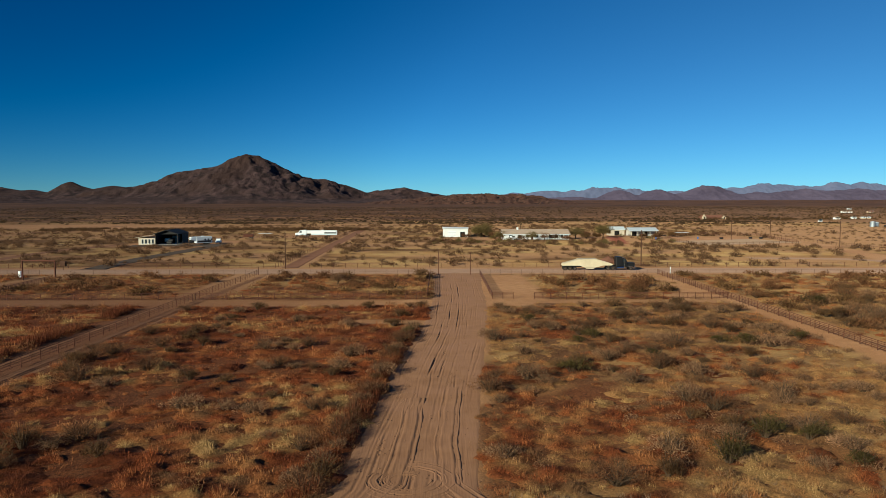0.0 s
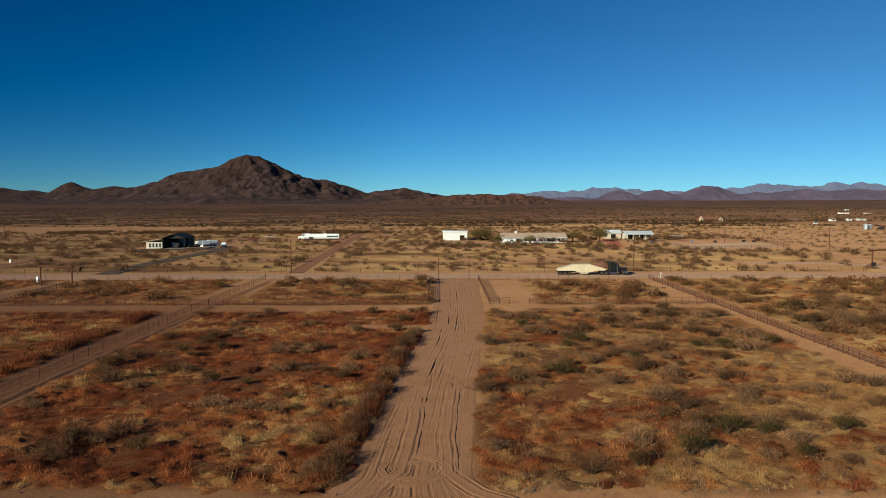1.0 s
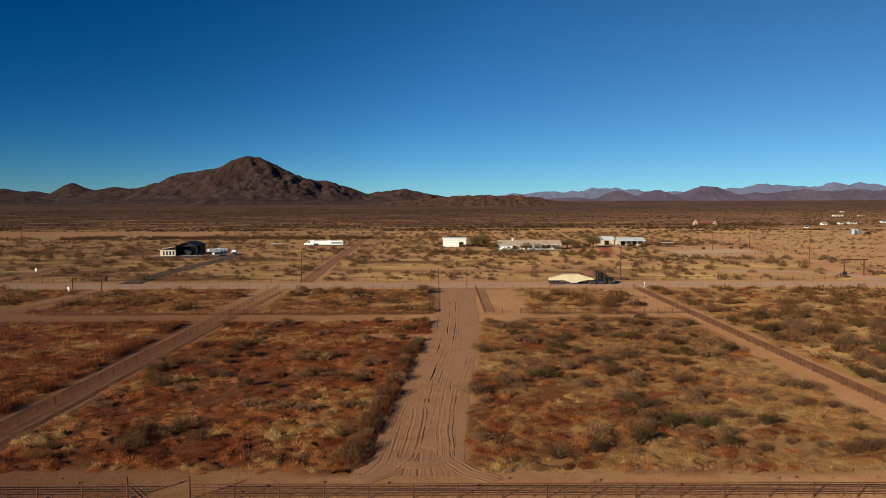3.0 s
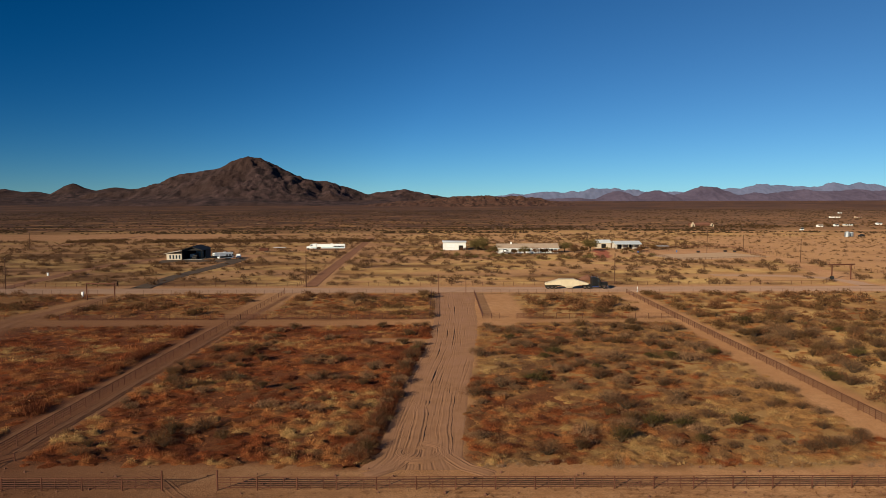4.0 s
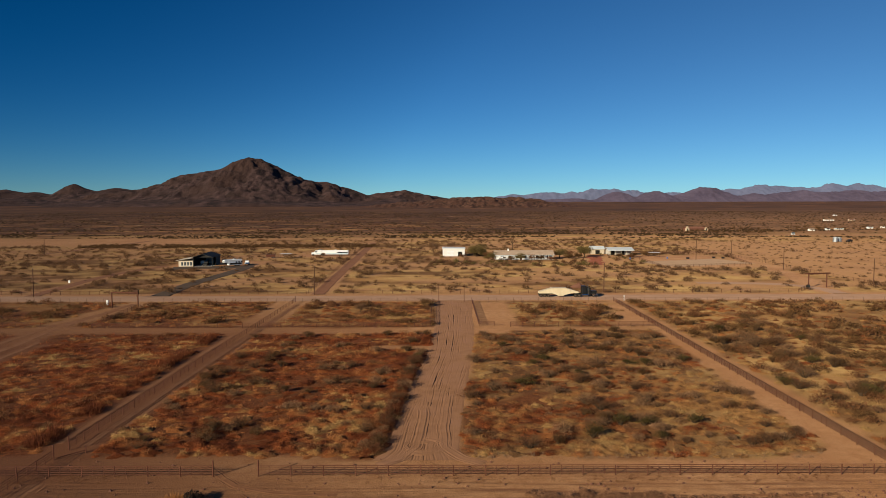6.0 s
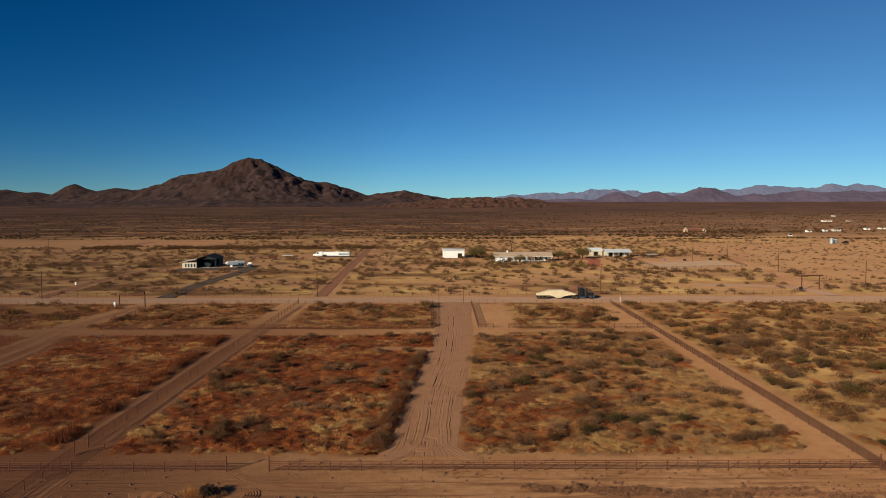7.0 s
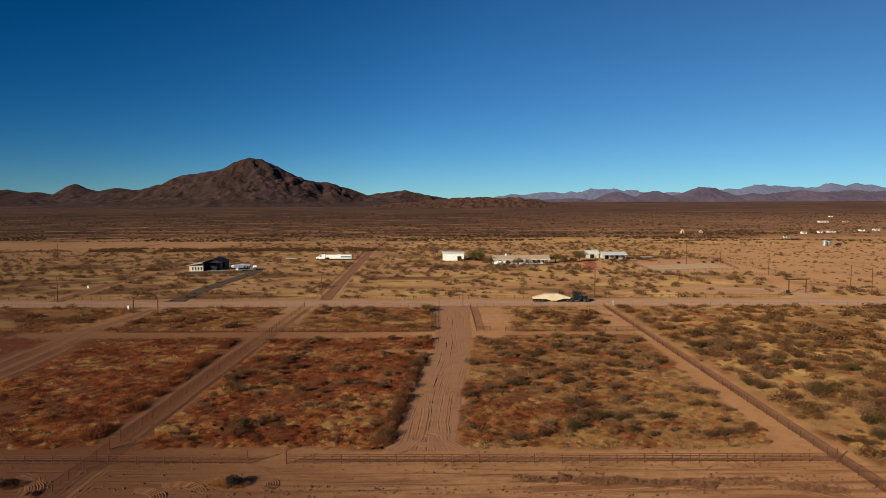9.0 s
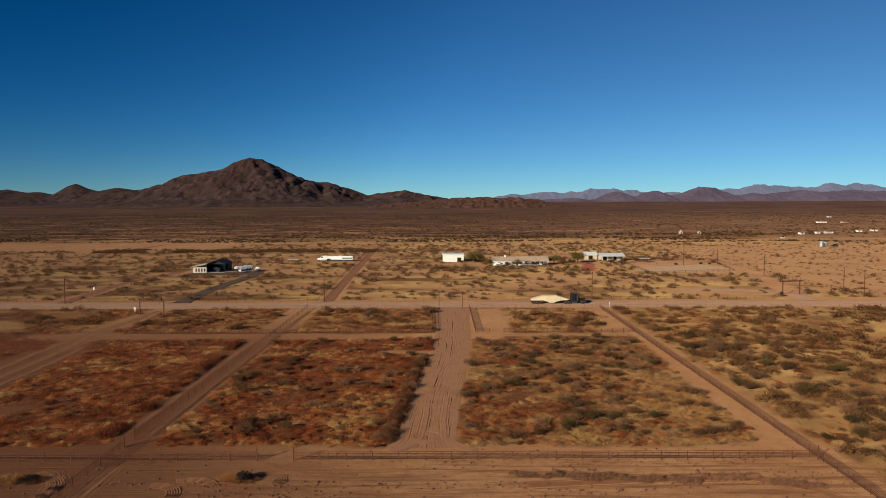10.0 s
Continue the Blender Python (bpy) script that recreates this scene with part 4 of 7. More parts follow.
for x, y, h, arm in ((-41, 154.6, 9.4, 0), (54.6, 159.5, 9.8, 0), (-130, 150.0, 9.3, 0), (130.5, 287, 11.0, 0), (152.5, 297, 8.6, 0), (150.5, 235, 9.9, 0), (153.5, 174, 10.0, 0), (155.2, 163.5, 10.0, 0),
                     (-224, 329, 9.0, 0), (77, 312, 8.4, 1), (336, 610, 8.0, 1)):
    utility_pole(x, y, h, arm)
for x, y, h in ((-0.4, 138.0, 5.6), (7.3, 138.2, 5.4)):
    t = thing("gate_pole", "tall plain rusted steel pole beside the drive", "pole", (x, y, 0), group="poles at the drive's mouth")
    part("shaft", rod(bmesh.new(), (0, 0, -0.4), (0, 0, h), 0.085, sides=10), RUST_PIPE, t)
    part("cap", rod(bmesh.new(), (0, 0, h), (0, 0, h + 0.04), 0.1, 0.05, 10), RUST_PIPE, t)


def ranch_gate(x0, y0, x1, y1, h, over, r, label):
    k = math.hypot(x1 - x0, y1 - y0)
    t = thing("ranch_gate", label, "gate", (x0, y0, 0), math.degrees(math.atan2(y1 - y0, x1 - x0)))
    for px in (0, k):
        part("gate_post", rod(bmesh.new(), (px, 0, -0.5), (px, 0, h), r, sides=10), RUST_PIPE, t)
    part("crossbeam", rod(bmesh.new(), (-over, 0, h + r), (k + over, 0, h + r), r, sides=10), RUST_PIPE, t)
    return t


ranch_gate(128.4, 170.0, 135.5, 171.5, 4.8, 1.4, 0.21, "rusted ranch gate with a heavy crossbeam over the lane")
ranch_gate(-94.5, 127, -86.6, 126, 4.3, 0.1, 0.17, "slim steel gate frame over a dirt lane")


def mailbox(x, y, label, mat, h=1.0, w=0.5):
    t = thing("mailbox", label, "mailbox", (x, y, 0))
    part("post", rod(bmesh.new(), (0, 0, -0.3), (0, 0, h), 0.06), WOOD_POLE, t)
    bm = boxed(-w, w, -w * 0.7, w * 0.7, h, h + w * 1.3, 0.05)
    rod(bm, (-w, 0, h + w * 1.3), (w, 0, h + w * 1.3), w * 0.66, sides=12)
    part("case", bm, mat, t)


mailbox(125.0, 163.5, "black roadside mailbox on a short post", BLACK_STEEL)
mailbox(-97, 149.5, "brown roadside mailbox cluster on a post", WOOD_POLE, 1.1, 0.7)


def pedestal(x, y, h=1.3, label="white utility pedestal standing in dry grass"):
    t = thing("utility_pedestal", label, "utility box", (x, y, 0), group="utility pedestals")
    part("body", boxed(-0.26, 0.26, -0.24, 0.24, -0.1, h, 0.03), WHITE_METAL, t)
    part("lid", boxed(-0.3, 0.3, -0.28, 0.28, h, h + 0.12, 0.03), WHITE_METAL, t)


pedestal(-98.6, 133, 1.35)
pedestal(-139, 190, 0.9)
t = thing("marker_post", "slim white marker post beside the gravel road", "marker post", (56.5, 140.3, 0))
part("shaft", boxed(-0.09, 0.09, -0.05, 0.05, -0.2, 1.5, 0.02), WHITE_METAL, t)
part("cap", boxed(-0.11, 0.11, -0.07, 0.07, 1.5, 1.62, 0.02), WHITE_METAL, t)


# ---- plants ----
RNG = np.random.default_rng(7)


def leaf_cloud(n, size, lumps, seed, flat=0.75):
    """n small leaf triangles in a few overlapping lumps, thicker towards their skins: (n, 3, 3)."""
    r = np.random.default_rng(seed)
    k = r.integers(0, len(lumps), n)
    L = np.array(lumps)[k]
    d = r.normal(size=(n, 3))
    d /= np.linalg.norm(d, axis=1)[:, None]
    d[:, 2] = np.abs(d[:, 2]) * 0.95 - 0.15
    c = L[:, :3] + d * (L[:, 3] * (0.35 + 0.65 * np.sqrt(r.random(n))) * (0.8 + 0.35 * r.random(n)))[:, None] * np.array([1, 1, flat])
    c[:, 2] = np.maximum(c[:, 2], 0.03)
    t = r.normal(size=(n, 3, 3))
    t /= np.linalg.norm(t, axis=2)[:, :, None]
    return c[:, None] + t * (size * (0.6 + 0.8 * r.random(n)))[:, None, None]


def twigs(n, height, spread, width, seed):
    """Thin bare twigs fanning from the base."""
    r = np.random.default_rng(seed)
    a = r.random(n) * 6.283
    s = spread * np.sqrt(r.random(n))
    h = height * (0.6 + 0.5 * r.random(n))
    tip = np.stack([np.cos(a) * s, np.sin(a) * s, h], 1)
    foot = np.stack([np.cos(a) * 0.12 * spread, np.sin(a) * 0.12 * spread, np.zeros(n)], 1)
    side = np.stack([-np.sin(a), np.cos(a), np.zeros(n)], 1) * width
    return np.stack([foot - side, foot + side, tip], 1)


def tuft(n, height, spread, width, seed, lean=0.5):
    """A domed tuft of n thin blades, tallest in its middle."""
    r = np.random.default_rng(seed)
    a = r.random(n) * 6.283
    q = np.sqrt(r.random(n))
    foot = np.stack([np.cos(a) * q * spread, np.sin(a) * q * spread, np.zeros(n)], 1)
    h = height * np.sqrt(1.05 - q * q * 0.9) * (0.6 + 0.5 * r.random(n))
    b = r.random(n) * 6.283
    tip = foot * (1 + lean * 0.6) + np.stack([np.cos(b) * h * 0.28, np.sin(b) * h * 0.28, h], 1)
    w = r.random(n) * 3.14
    side = np.stack([np.cos(w), np.sin(w), np.zeros(n)], 1) * width
    return np.stack([foot - side, foot + side, tip], 1)


def mound(n, R, H, length, width, seed):
    """A dense domed weed of fine upright twigs."""
    r = np.random.default_rng(seed)
    d = r.normal(size=(n, 3))
    d[:, 2] = np.abs(d[:, 2]) + 0.15
    d /= np.linalg.norm(d, axis=1)[:, None]
    bump = 0.75 + 0.45 * np.sin(np.arctan2(d[:, 1], d[:, 0]) * 3 + seed) * np.cos(d[:, 2] * 4 + seed)
    c = d * (0.45 + 0.55 * np.sqrt(r.random(n)))[:, None] * np.array([R, R, H]) * bump[:, None]
    go = d * np.array([0.6, 0.6, 1]) + np.array([0, 0, 0.55]) + r.normal(size=(n, 3)) * 0.25
    go *= (length * (0.6 + 0.7 * r.random(n)) / np.linalg.norm(go, axis=1))[:, None]
    w = r.random(n) * 6.283
    side = np.stack([np.cos(w), np.sin(w), 0.3 * np.sin(w * 3)], 1) * width
    foot = c - go * 0.3
    foot[:, 2] = np.maximum(foot[:, 2], 0)
    return np.stack([foot - side, foot + side, c + go * 0.7], 1)


def spray(n, lumps, length, width, seed, flat=0.8):
    """Fine twig ends that point out and up from the skins of a few lumps."""
    r = np.random.default_rng(seed + 900)
    L = np.array(lumps)[r.integers(0, len(lumps), n)]
    d = r.normal(size=(n, 3))
    d[:, 2] = np.abs(d[:, 2]) * 0.9 - 0.1
    d /= np.linalg.norm(d, axis=1)[:, None]
    c = L[:, :3] + d * (L[:, 3] * (0.5 + 0.55 * np.sqrt(r.random(n))))[:, None] * np.array([1, 1, flat])
    go = d + np.array([0, 0, 0.5]) + r.normal(size=(n, 3)) * 0.45
    go *= (length * (0.5 + 0.9 * r.random(n)) / np.linalg.norm(go, axis=1))[:, None]
    side = np.cross(go, r.normal(size=(n, 3)))
    side *= (width * (0.6 + 0.8 * r.random(n)) / np.linalg.norm(side, axis=1))[:, None]
    foot = c - go * 0.5
    foot[:, 2] = np.maximum(foot[:, 2], 0)
    return np.stack([foot - side, foot + side, c + go * 0.5], 1)


def lumps_for(seed, rx, rz, k=6):
    r = np.random.default_rng(seed)
    out = []
    for i in range(k):
        a, s = r.random() * 6.283, rx * 0.6 * math.sqrt(r.random())
        q = rx * (0.35 + 0.3 * r.random())
        out.append((math.cos(a) * s, math.sin(a) * s, rz * (0.25 + 0.35 * r.random()), q))
    return out


def full_lumps(seed, rx, rz, k=4):
    """Lumps that overlap into one low rounded bush."""
    r = np.random.default_rng(seed)
    return [(math.cos(i * 6.283 / k + seed) * rx * 0.34, math.sin(i * 6.283 / k + seed) * rx * 0.34, rz * r.uniform(0.12, 0.3), rx * r.uniform(0.5, 0.72)) for i in range(k)]


def bush(n, size, rx, rz, seed, rings=3, sides=9):
    """A compact bush: a lumpy closed core under a skin of leaves, with broken outline."""
    r = np.random.default_rng(seed)
    ph = r.random(4) * 6.283

    def skin(a, e):
        k = 1 + 0.16 * np.sin(2 * a + ph[0]) + 0.12 * np.sin(3 * a + ph[1]) * np.cos(2 * e + ph[2]) + 0.12 * np.sin(5 * a + 4 * e + ph[3])
        return np.stack([np.cos(a) * np.cos(e) * rx * k, np.sin(a) * np.cos(e) * rx * k, np.sin(e) * rz * (0.85 + 0.3 * (k - 0.7))], -1)
    core = []
    for i in range(rings):
        for j in range(sides):
            a0, a1 = 6.2832 * j / sides, 6.2832 * (j + 1) / sides
            e0, e1 = 1.5708 * i / rings, 1.5708 * (i + 1) / rings
            p = [skin(np.array(a), np.array(e)) * 0.82 for a, e in ((a0, e0), (a1, e0), (a1, e1), (a0, e1))]
            core.append((p[0], p[1], p[2]))
            if i < rings - 1:
                core.append((p[0], p[2], p[3]))
    a, e = r.random(n) * 6.2832, np.arcsin(r.random(n) * 0.98)
    c = skin(a, e) * (0.72 + 0.42 * np.sqrt(r.random(n)))[:, None]
    t = r.normal(size=(n, 3, 3))
    t /= np.linalg.norm(t, axis=2)[:, :, None]
    t[..., 2] *= 0.9
    leaves = c[:, None] + t * (size * (0.6 + 0.8 * r.random(n)))[:, None, None]
    leaves[..., 2] = np.maximum(leaves[..., 2], 0)
    return np.concatenate([np.array(core), leaves])


def scattered(name, label, category, templates, x, y, size, mat, z=None, tall=None):
    """One object of many plants: each place takes one of the templates, turned and scaled."""
    x, y, size = np.asarray(x), np.asarray(y), np.asarray(size)
    z = np.zeros(len(x)) if z is None else z
    tall = np.ones(len(x)) if tall is None else tall
    pick = RNG.integers(0, len(templates), len(x))
    turn = RNG.random(len(x)) * 6.283
    tris = []
    for k, T in enumerate(templates):
        s = np.where(pick == k)[0]
        if not len(s):
            continue
        c, d = np.cos(turn[s]), np.sin(turn[s])
        P = T[None] * size[s][:, None, None, None]
        out = np.empty((len(s), *T.shape))
        out[..., 0] = P[..., 0] * c[:, None, None] - P[..., 1] * d[:, None, None] + x[s][:, None, None]
        out[..., 1] = P[..., 0] * d[:, None, None] + P[..., 1] * c[:, None, None] + y[s][:, None, None]
        out[..., 2] = P[..., 2] * tall[s][:, None, None] + z[s][:, None, None]
        tris.append(out.reshape(-1, 3, 3))
    V = np.concatenate(tris).reshape(-1, 3)
    me = np_mesh(name, V, np.arange(len(V)).reshape(-1, 3), mat)
    return tagged(new(name, me), label, category, kind="stuff")


def soil_z(x, y):
    return ground_height(np.asarray(x, float), np.asarray(y, float)) - 0.03


def sow(n, x0, x1, y0, y1, want, seed):
    """Random places in a rectangle, kept with the chance that want() gives."""
    r = np.random.default_rng(seed)
    x, y = x0 + (x1 - x0) * r.random(n), y0 + (y1 - y0) * r.random(n)
    keep = r.random(n) < want(x, y)
    return x[keep], y[keep]


# grass of the blocks between the lanes
GRASS_T = [tuft(22, 0.26, 0.7, 0.0085, s, 0.9) for s in range(8)]
FUZZ_T = [mound(112, 0.95, 0.75, 0.56, 0.0118, s + 3) for s in range(8)]
LOOSE_T = [mound(32, 0.95, 0.75, 0.56, 0.0225, s + 23) for s in range(8)]


def grow(x, y):
    return 1 - np.clip(bareness(x, y) * 1.25, 0, 1)


def gaps(x, y):
    return 0.45 + 0.55 * smooth(fnoise(x, y, 9, 90), 0.36, 0.50)


def worn(x, y):
    """Thin patches in the eastern block, where the ground shows."""
    return 1 - 0.85 * band(x, 10, 30, 3) * band(y, 26, 38, 3) * smooth(fnoise(x, y, 12, 91), 0.3, 0.5) - 0.5 * band(x, 26, 42, 3) * band(y, 8, 20, 3)


NEAR_Y = 62
THIN_T = [tuft(8, 0.42, 0.66, 0.02, s, 0.7) for s in range(6)]
x, y = sow(13000, -150, 54, 4, 139, lambda x, y: grow(x, y) * gaps(x, y) * rustiness(x, y) * worn(x, y) * np.where(x < -60, 0.8, 1), 1)
for T, k, near in ((GRASS_T, (y < NEAR_Y) & (x > -60), "field"), (THIN_T, (y >= NEAR_Y) | (x <= -60), "farther field")):
    X, Y = x[k], y[k]
    scattered("short_grass", "short rust-red dry grass covering the " + near, "grass", T, X, Y, 0.3 + 1.45 * smooth(fnoise(X, Y, 3.2, 4, 3), 0.3, 0.7), GRASS_RUST, soil_z(X, Y))
x, y = sow(13000, -150, 150, 4, 139, lambda x, y: grow(x, y) * gaps(x, y) * (1 - rustiness(x, y)) * worn(x, y) * np.where(x > 54, 0.75, 0.8), 2)
for T, k, near in ((GRASS_T, (y < NEAR_Y) & (x < 54), "field"), (THIN_T, (y >= NEAR_Y) | (x >= 54), "farther field")):
    X, Y = x[k], y[k]
    scattered("short_grass", "short golden dry grass covering the " + near, "grass", T, X, Y, (0.28 + 1.2 * smooth(fnoise(X, Y, 3.0, 5, 3), 0.3, 0.72)) * np.where(X > 54, 0.75, 1), GRASS_GOLD, soil_z(X, Y))
x, y = sow(14000, -330, 330, 158, 460, lambda x, y: grow(x, y) * (0.2 + 0.8 * smooth(fnoise(x, y, 14, 93), 0.42, 0.6)), 4)
scattered("field_grass", "straw-coloured grass on the plain beyond the road", "grass", [tuft(10, 0.3, 0.8, 0.03, s + 40) for s in range(3)], x, y, 0.8 + 0.5 * vnoise(x, y, 5, 7), GRASS_FIELD, soil_z(x, y))
x, y = sow(2600, -118, 56, -38, 6, lambda x, y: 0.12 + 0.5 * smooth(fnoise(x, y, 5, 94), 0.62, 0.7), 5)
scattered("weed_stubble", "sparse dry weeds on bare soil", "weeds", [tuft(9, 0.16, 0.22, 0.03, s + 60, 1.5) for s in range(3)], x, y, 0.6 + 0.6 * vnoise(x, y, 2, 8), LEAF_BROWN, soil_z(x, y))


def clumped(x, y, seed):
    return 0.42 + 0.58 * np.maximum(smooth(fnoise(x, y, 7, seed, 3), 0.42, 0.56), smooth(y, 16, 9))


# matted weeds and grass: low domes with a fuzz of blades, of several colours
TONES = [("dark_rust_weed", "dark rust-red matted weeds", RUST_DARK, (0.10, 0.0245, 0.009)), ("rust_weed", "rust-red matted weeds", GRASS_RUST, (0.215, 0.054, 0.018)),
         ("orange_grass", "orange-brown matted grass", RUST_ORANGE, (0.33, 0.125, 0.043)), ("brown_weed", "dull brown matted weeds", BROWN_WEED, (0.165, 0.088, 0.042)),
         ("golden_grass", "golden-brown matted grass", GRASS_GOLD, (0.36, 0.19, 0.075)), ("straw_grass", "pale straw-coloured grass tussocks", GRASS_STRAW, (0.40, 0.243, 0.095))]


def turf_material():
    m = bpy.data.materials.new("matted_dry_growth")
    m.use_nodes = True
    n, l = m.node_tree.nodes, m.node_tree.links
    b = n["Principled BSDF"]
    b.inputs["Roughness"].default_value, b.inputs["Specular IOR Level"].default_value, b.inputs["Diffuse Roughness"].default_value = 0.95, 0.1, 0.5
    tone = n.new("ShaderNodeVertexColor")
    tone.layer_name = "tone"
    pos = n.new("ShaderNodeNewGeometry")
    strands = n.new("ShaderNodeMapping")
    strands.inputs["Scale"].default_value = (1.0, 1.0, 0.35)
    l.new(pos.outputs["Position"], strands.inputs["Vector"])
    f = n.new("ShaderNodeTexNoise")
    f.inputs["Scale"].default_value, f.inputs["Detail"].default_value, f.inputs["Roughness"].default_value = 5.0, 6, 0.75
    l.new(strands.outputs[0], f.inputs["Vector"])
    v = n.new("ShaderNodeMapRange")
    v.inputs[1].default_value, v.inputs[2].default_value, v.inputs[3].default_value, v.inputs[4].default_value = 0.34, 0.66, 0.5, 1.5
    l.new(f.outputs[0], v.inputs[0])
    h = n.new("ShaderNodeHueSaturation")
    l.new(v.outputs[0], h.inputs["Value"])
    l.new(tone.outputs[0], h.inputs["Color"])
    l.new(h.outputs[0], b.inputs["Base Color"])
    bp = n.new("ShaderNodeBump")
    bp.inputs["Strength"].default_value, bp.inputs["Distance"].default_value = 0.9, 0.16
    l.new(f.outputs[0], bp.inputs["Height"])
    l.new(bp.outputs[0], b.inputs["Normal"])
    return m


TURF = turf_material()


def spread(a, k):
    """A running mean over k cells each way."""
    for ax in (0, 1):
        a = sum(np.roll(a, d, ax) for d in range(-k, k + 1)) / (2 * k + 1)
    return a


def matted(x, y, shares, least, most, where, blocks):
    """Domed growth at the places x, y: turf sheets over the blocks (x0, x1, y0, y1, step), and blades of each tone; shares are one for each of TONES."""
    n = len(x)
    R = least + (most - least) * RNG.random(n) ** 1.8
    H = R * (0.42 + 0.6 * RNG.random(n) ** 1.5)
    lot = RNG.random(n) * 0.3 + 0.7 * fnoise(x * 0.6, y, 4.5, 61, 3)
    lot = np.argsort(np.argsort(lot)) / max(1, n)
    edges = np.cumsum(shares) / np.sum(shares)
    kind = np.searchsorted(edges, lot, side="right").clip(0, len(TONES) - 1)
    pale, deep = band(x, 28, 50, 4) * band(y, 7, 45, 6), band(x, 3, 17, 3) * band(y, 6, 22, 3)
    kind = np.where(RNG.random(n) < 0.4 * pale, 4, np.where(RNG.random(n) < 0.45 * deep, RNG.integers(0, 2, n), kind))
    kind = np.where((x < 0) & (RNG.random(n) < 0.4 * smooth(y, 16, 9)), RNG.integers(0, 2, n), kind)
    # a pale fringe where the growth ends at bare soil
    kind = np.where((bareness(x, y - 2.2) > 0.6) & (RNG.random(n) < 0.28), 5, kind)
    fringe = (kind == 5) & (bareness(x, y - 2.2) > 0.6)
    R, H = np.where(fringe, R * 0.6, R), np.where(fringe, H * 1.1, H)
    tint = np.array([t[3] for t in TONES])
    mean = (tint * np.array(shares)[:, None]).sum(0) / np.sum(shares)
    tint = (0.85 * tint + 0.15 * mean) * 0.7
    z0 = soil_z(x, y)
    lean = RNG.normal(size=(n, 2)) * 0.25
    for x0, x1, y0, y1, step in blocks:
        xs, ys = np.arange(x0, x1, step), np.arange(y0, y1, step)
        X, Y = np.meshgrid(xs, ys)
        q = np.random.default_rng(int(abs(x0) * 7 + y0))
        X, Y = X + (q.random(X.shape) - 0.5) * step * 0.8, Y + (q.random(X.shape) - 0.5) * step * 0.8
        base = ground_height(X, Y)
        rag = 0.6 + 1.3 * (fnoise(X, Y, 0.8, 63, 3) - 0.28)
        Z = np.full(X.shape, -0.25)
        C = np.zeros((*X.shape, 4))
        C[..., :3], C[..., 3] = mean, 1
        for i in np.where((x > x0 - 2) & (x < x1 + 2) & (y > y0 - 2) & (y < y1 + 2))[0]:
            r = R[i] * 1.15
            a, c = np.searchsorted(xs, (x[i] - r, x[i] + r))
            d, e = np.searchsorted(ys, (y[i] - r, y[i] + r))
            if c <= a or e <= d:
                continue
            u, v = (X[d:e, a:c] - x[i]) / R[i], (Y[d:e, a:c] - y[i]) / R[i]
            dome = 0.33 * H[i] * (1 - (u * u + v * v) / rag[d:e, a:c] ** 2) * (1 + lean[i, 0] * u + lean[i, 1] * v) * rag[d:e, a:c]
            up = dome > Z[d:e, a:c]
            Z[d:e, a:c][up] = dome[up]
            C[d:e, a:c][up, :3] = tint[kind[i]]
        # the tones run into one another, and the mat is uneven
        C[..., :3] = spread(C[..., :3], max(1, round(0.55 / step)))
        Z = spread(np.maximum(Z, -0.25), 1) + 0.3 * (fnoise(X, Y, 0.6, 64, 2) - 0.5) + base
        nx, ny = X.shape[1], X.shape[0]
        f = (np.arange(ny - 1)[:, None] * nx + np.arange(nx - 1)[None])
        show = (Z - base > -0.06)
        keep = (show[:-1, :-1] | show[1:, :-1] | show[:-1, 1:] | show[1:, 1:]).ravel()
        f = f.ravel()[keep]
        me = np_mesh("turf", np.stack([X, Y, Z], -1).reshape(-1, 3), np.stack([f, f + 1, f + nx + 1, f + nx], 1), TURF)
        me.polygons.foreach_set("use_smooth", np.ones(len(me.polygons), bool))
        me.color_attributes.new("tone", "FLOAT_COLOR", "POINT").data.foreach_set("color", C.astype(np.float32).ravel())
        tagged(new("matted_turf", me), "matted dry growth in low domes on " + where, "dry growth", kind="stuff")
    for k, (name, label, mat, _) in enumerate(TONES):
        for T, m in ((FUZZ_T, (kind == k) & (y < 46) & (x < 54)), (LOOSE_T, (kind == k) & ((y >= 46) | (x >= 54)))):
            if m.any():
                scattered(name, label + " covering " + where, "grass" if "grass" in name else "weeds", T, x[m], y[m], R[m] * 0.92, mat, z0[m], H[m] / R[m])


x, y = sow(13500, -84, 8, 5.4, 92, lambda x, y: grow(x, y) * (0.3 + 0.7 * rustiness(x, y)) * np.where(x < 0, 1, rustiness(x, y)) * clumped(x, y, 110), 31)
matted(x, y, [0.30, 0.32, 0.21, 0.07, 0.02, 0.08], 0.3, 1.35, "the rust field", [(-46, 0, 5, 46, 0.24), (-46, 0, 46, 91, 0.36), (-86, -46, 5, 92, 0.42)])
x, y = sow(9000, 2, 52, 5.4, 92, lambda x, y: grow(x, y) * np.clip(worn(x, y), 0, 1) * clumped(x, y, 111), 32)
matted(x, y, [0.11, 0.15, 0.13, 0.25, 0.27, 0.09], 0.28, 1.15, "the golden field", [(2, 52, 5, 46, 0.24), (2, 52, 46, 91, 0.36)])
x, y = sow(21000, -110, 120, 5.4, 138, lambda x, y: grow(x, y) * ((y > 95) | (x > 56)) * clumped(x, y, 112) * np.where(x > 84, 0.5, np.where(x < 10, 1.0, 0.8)), 33)
matted(x, y, [0.08, 0.16, 0.22, 0.14, 0.25, 0.15], 0.35, 1.3, "the outer field", [(-110, 52, 95, 138, 0.5), (56, 116, 5, 138, 0.5)])


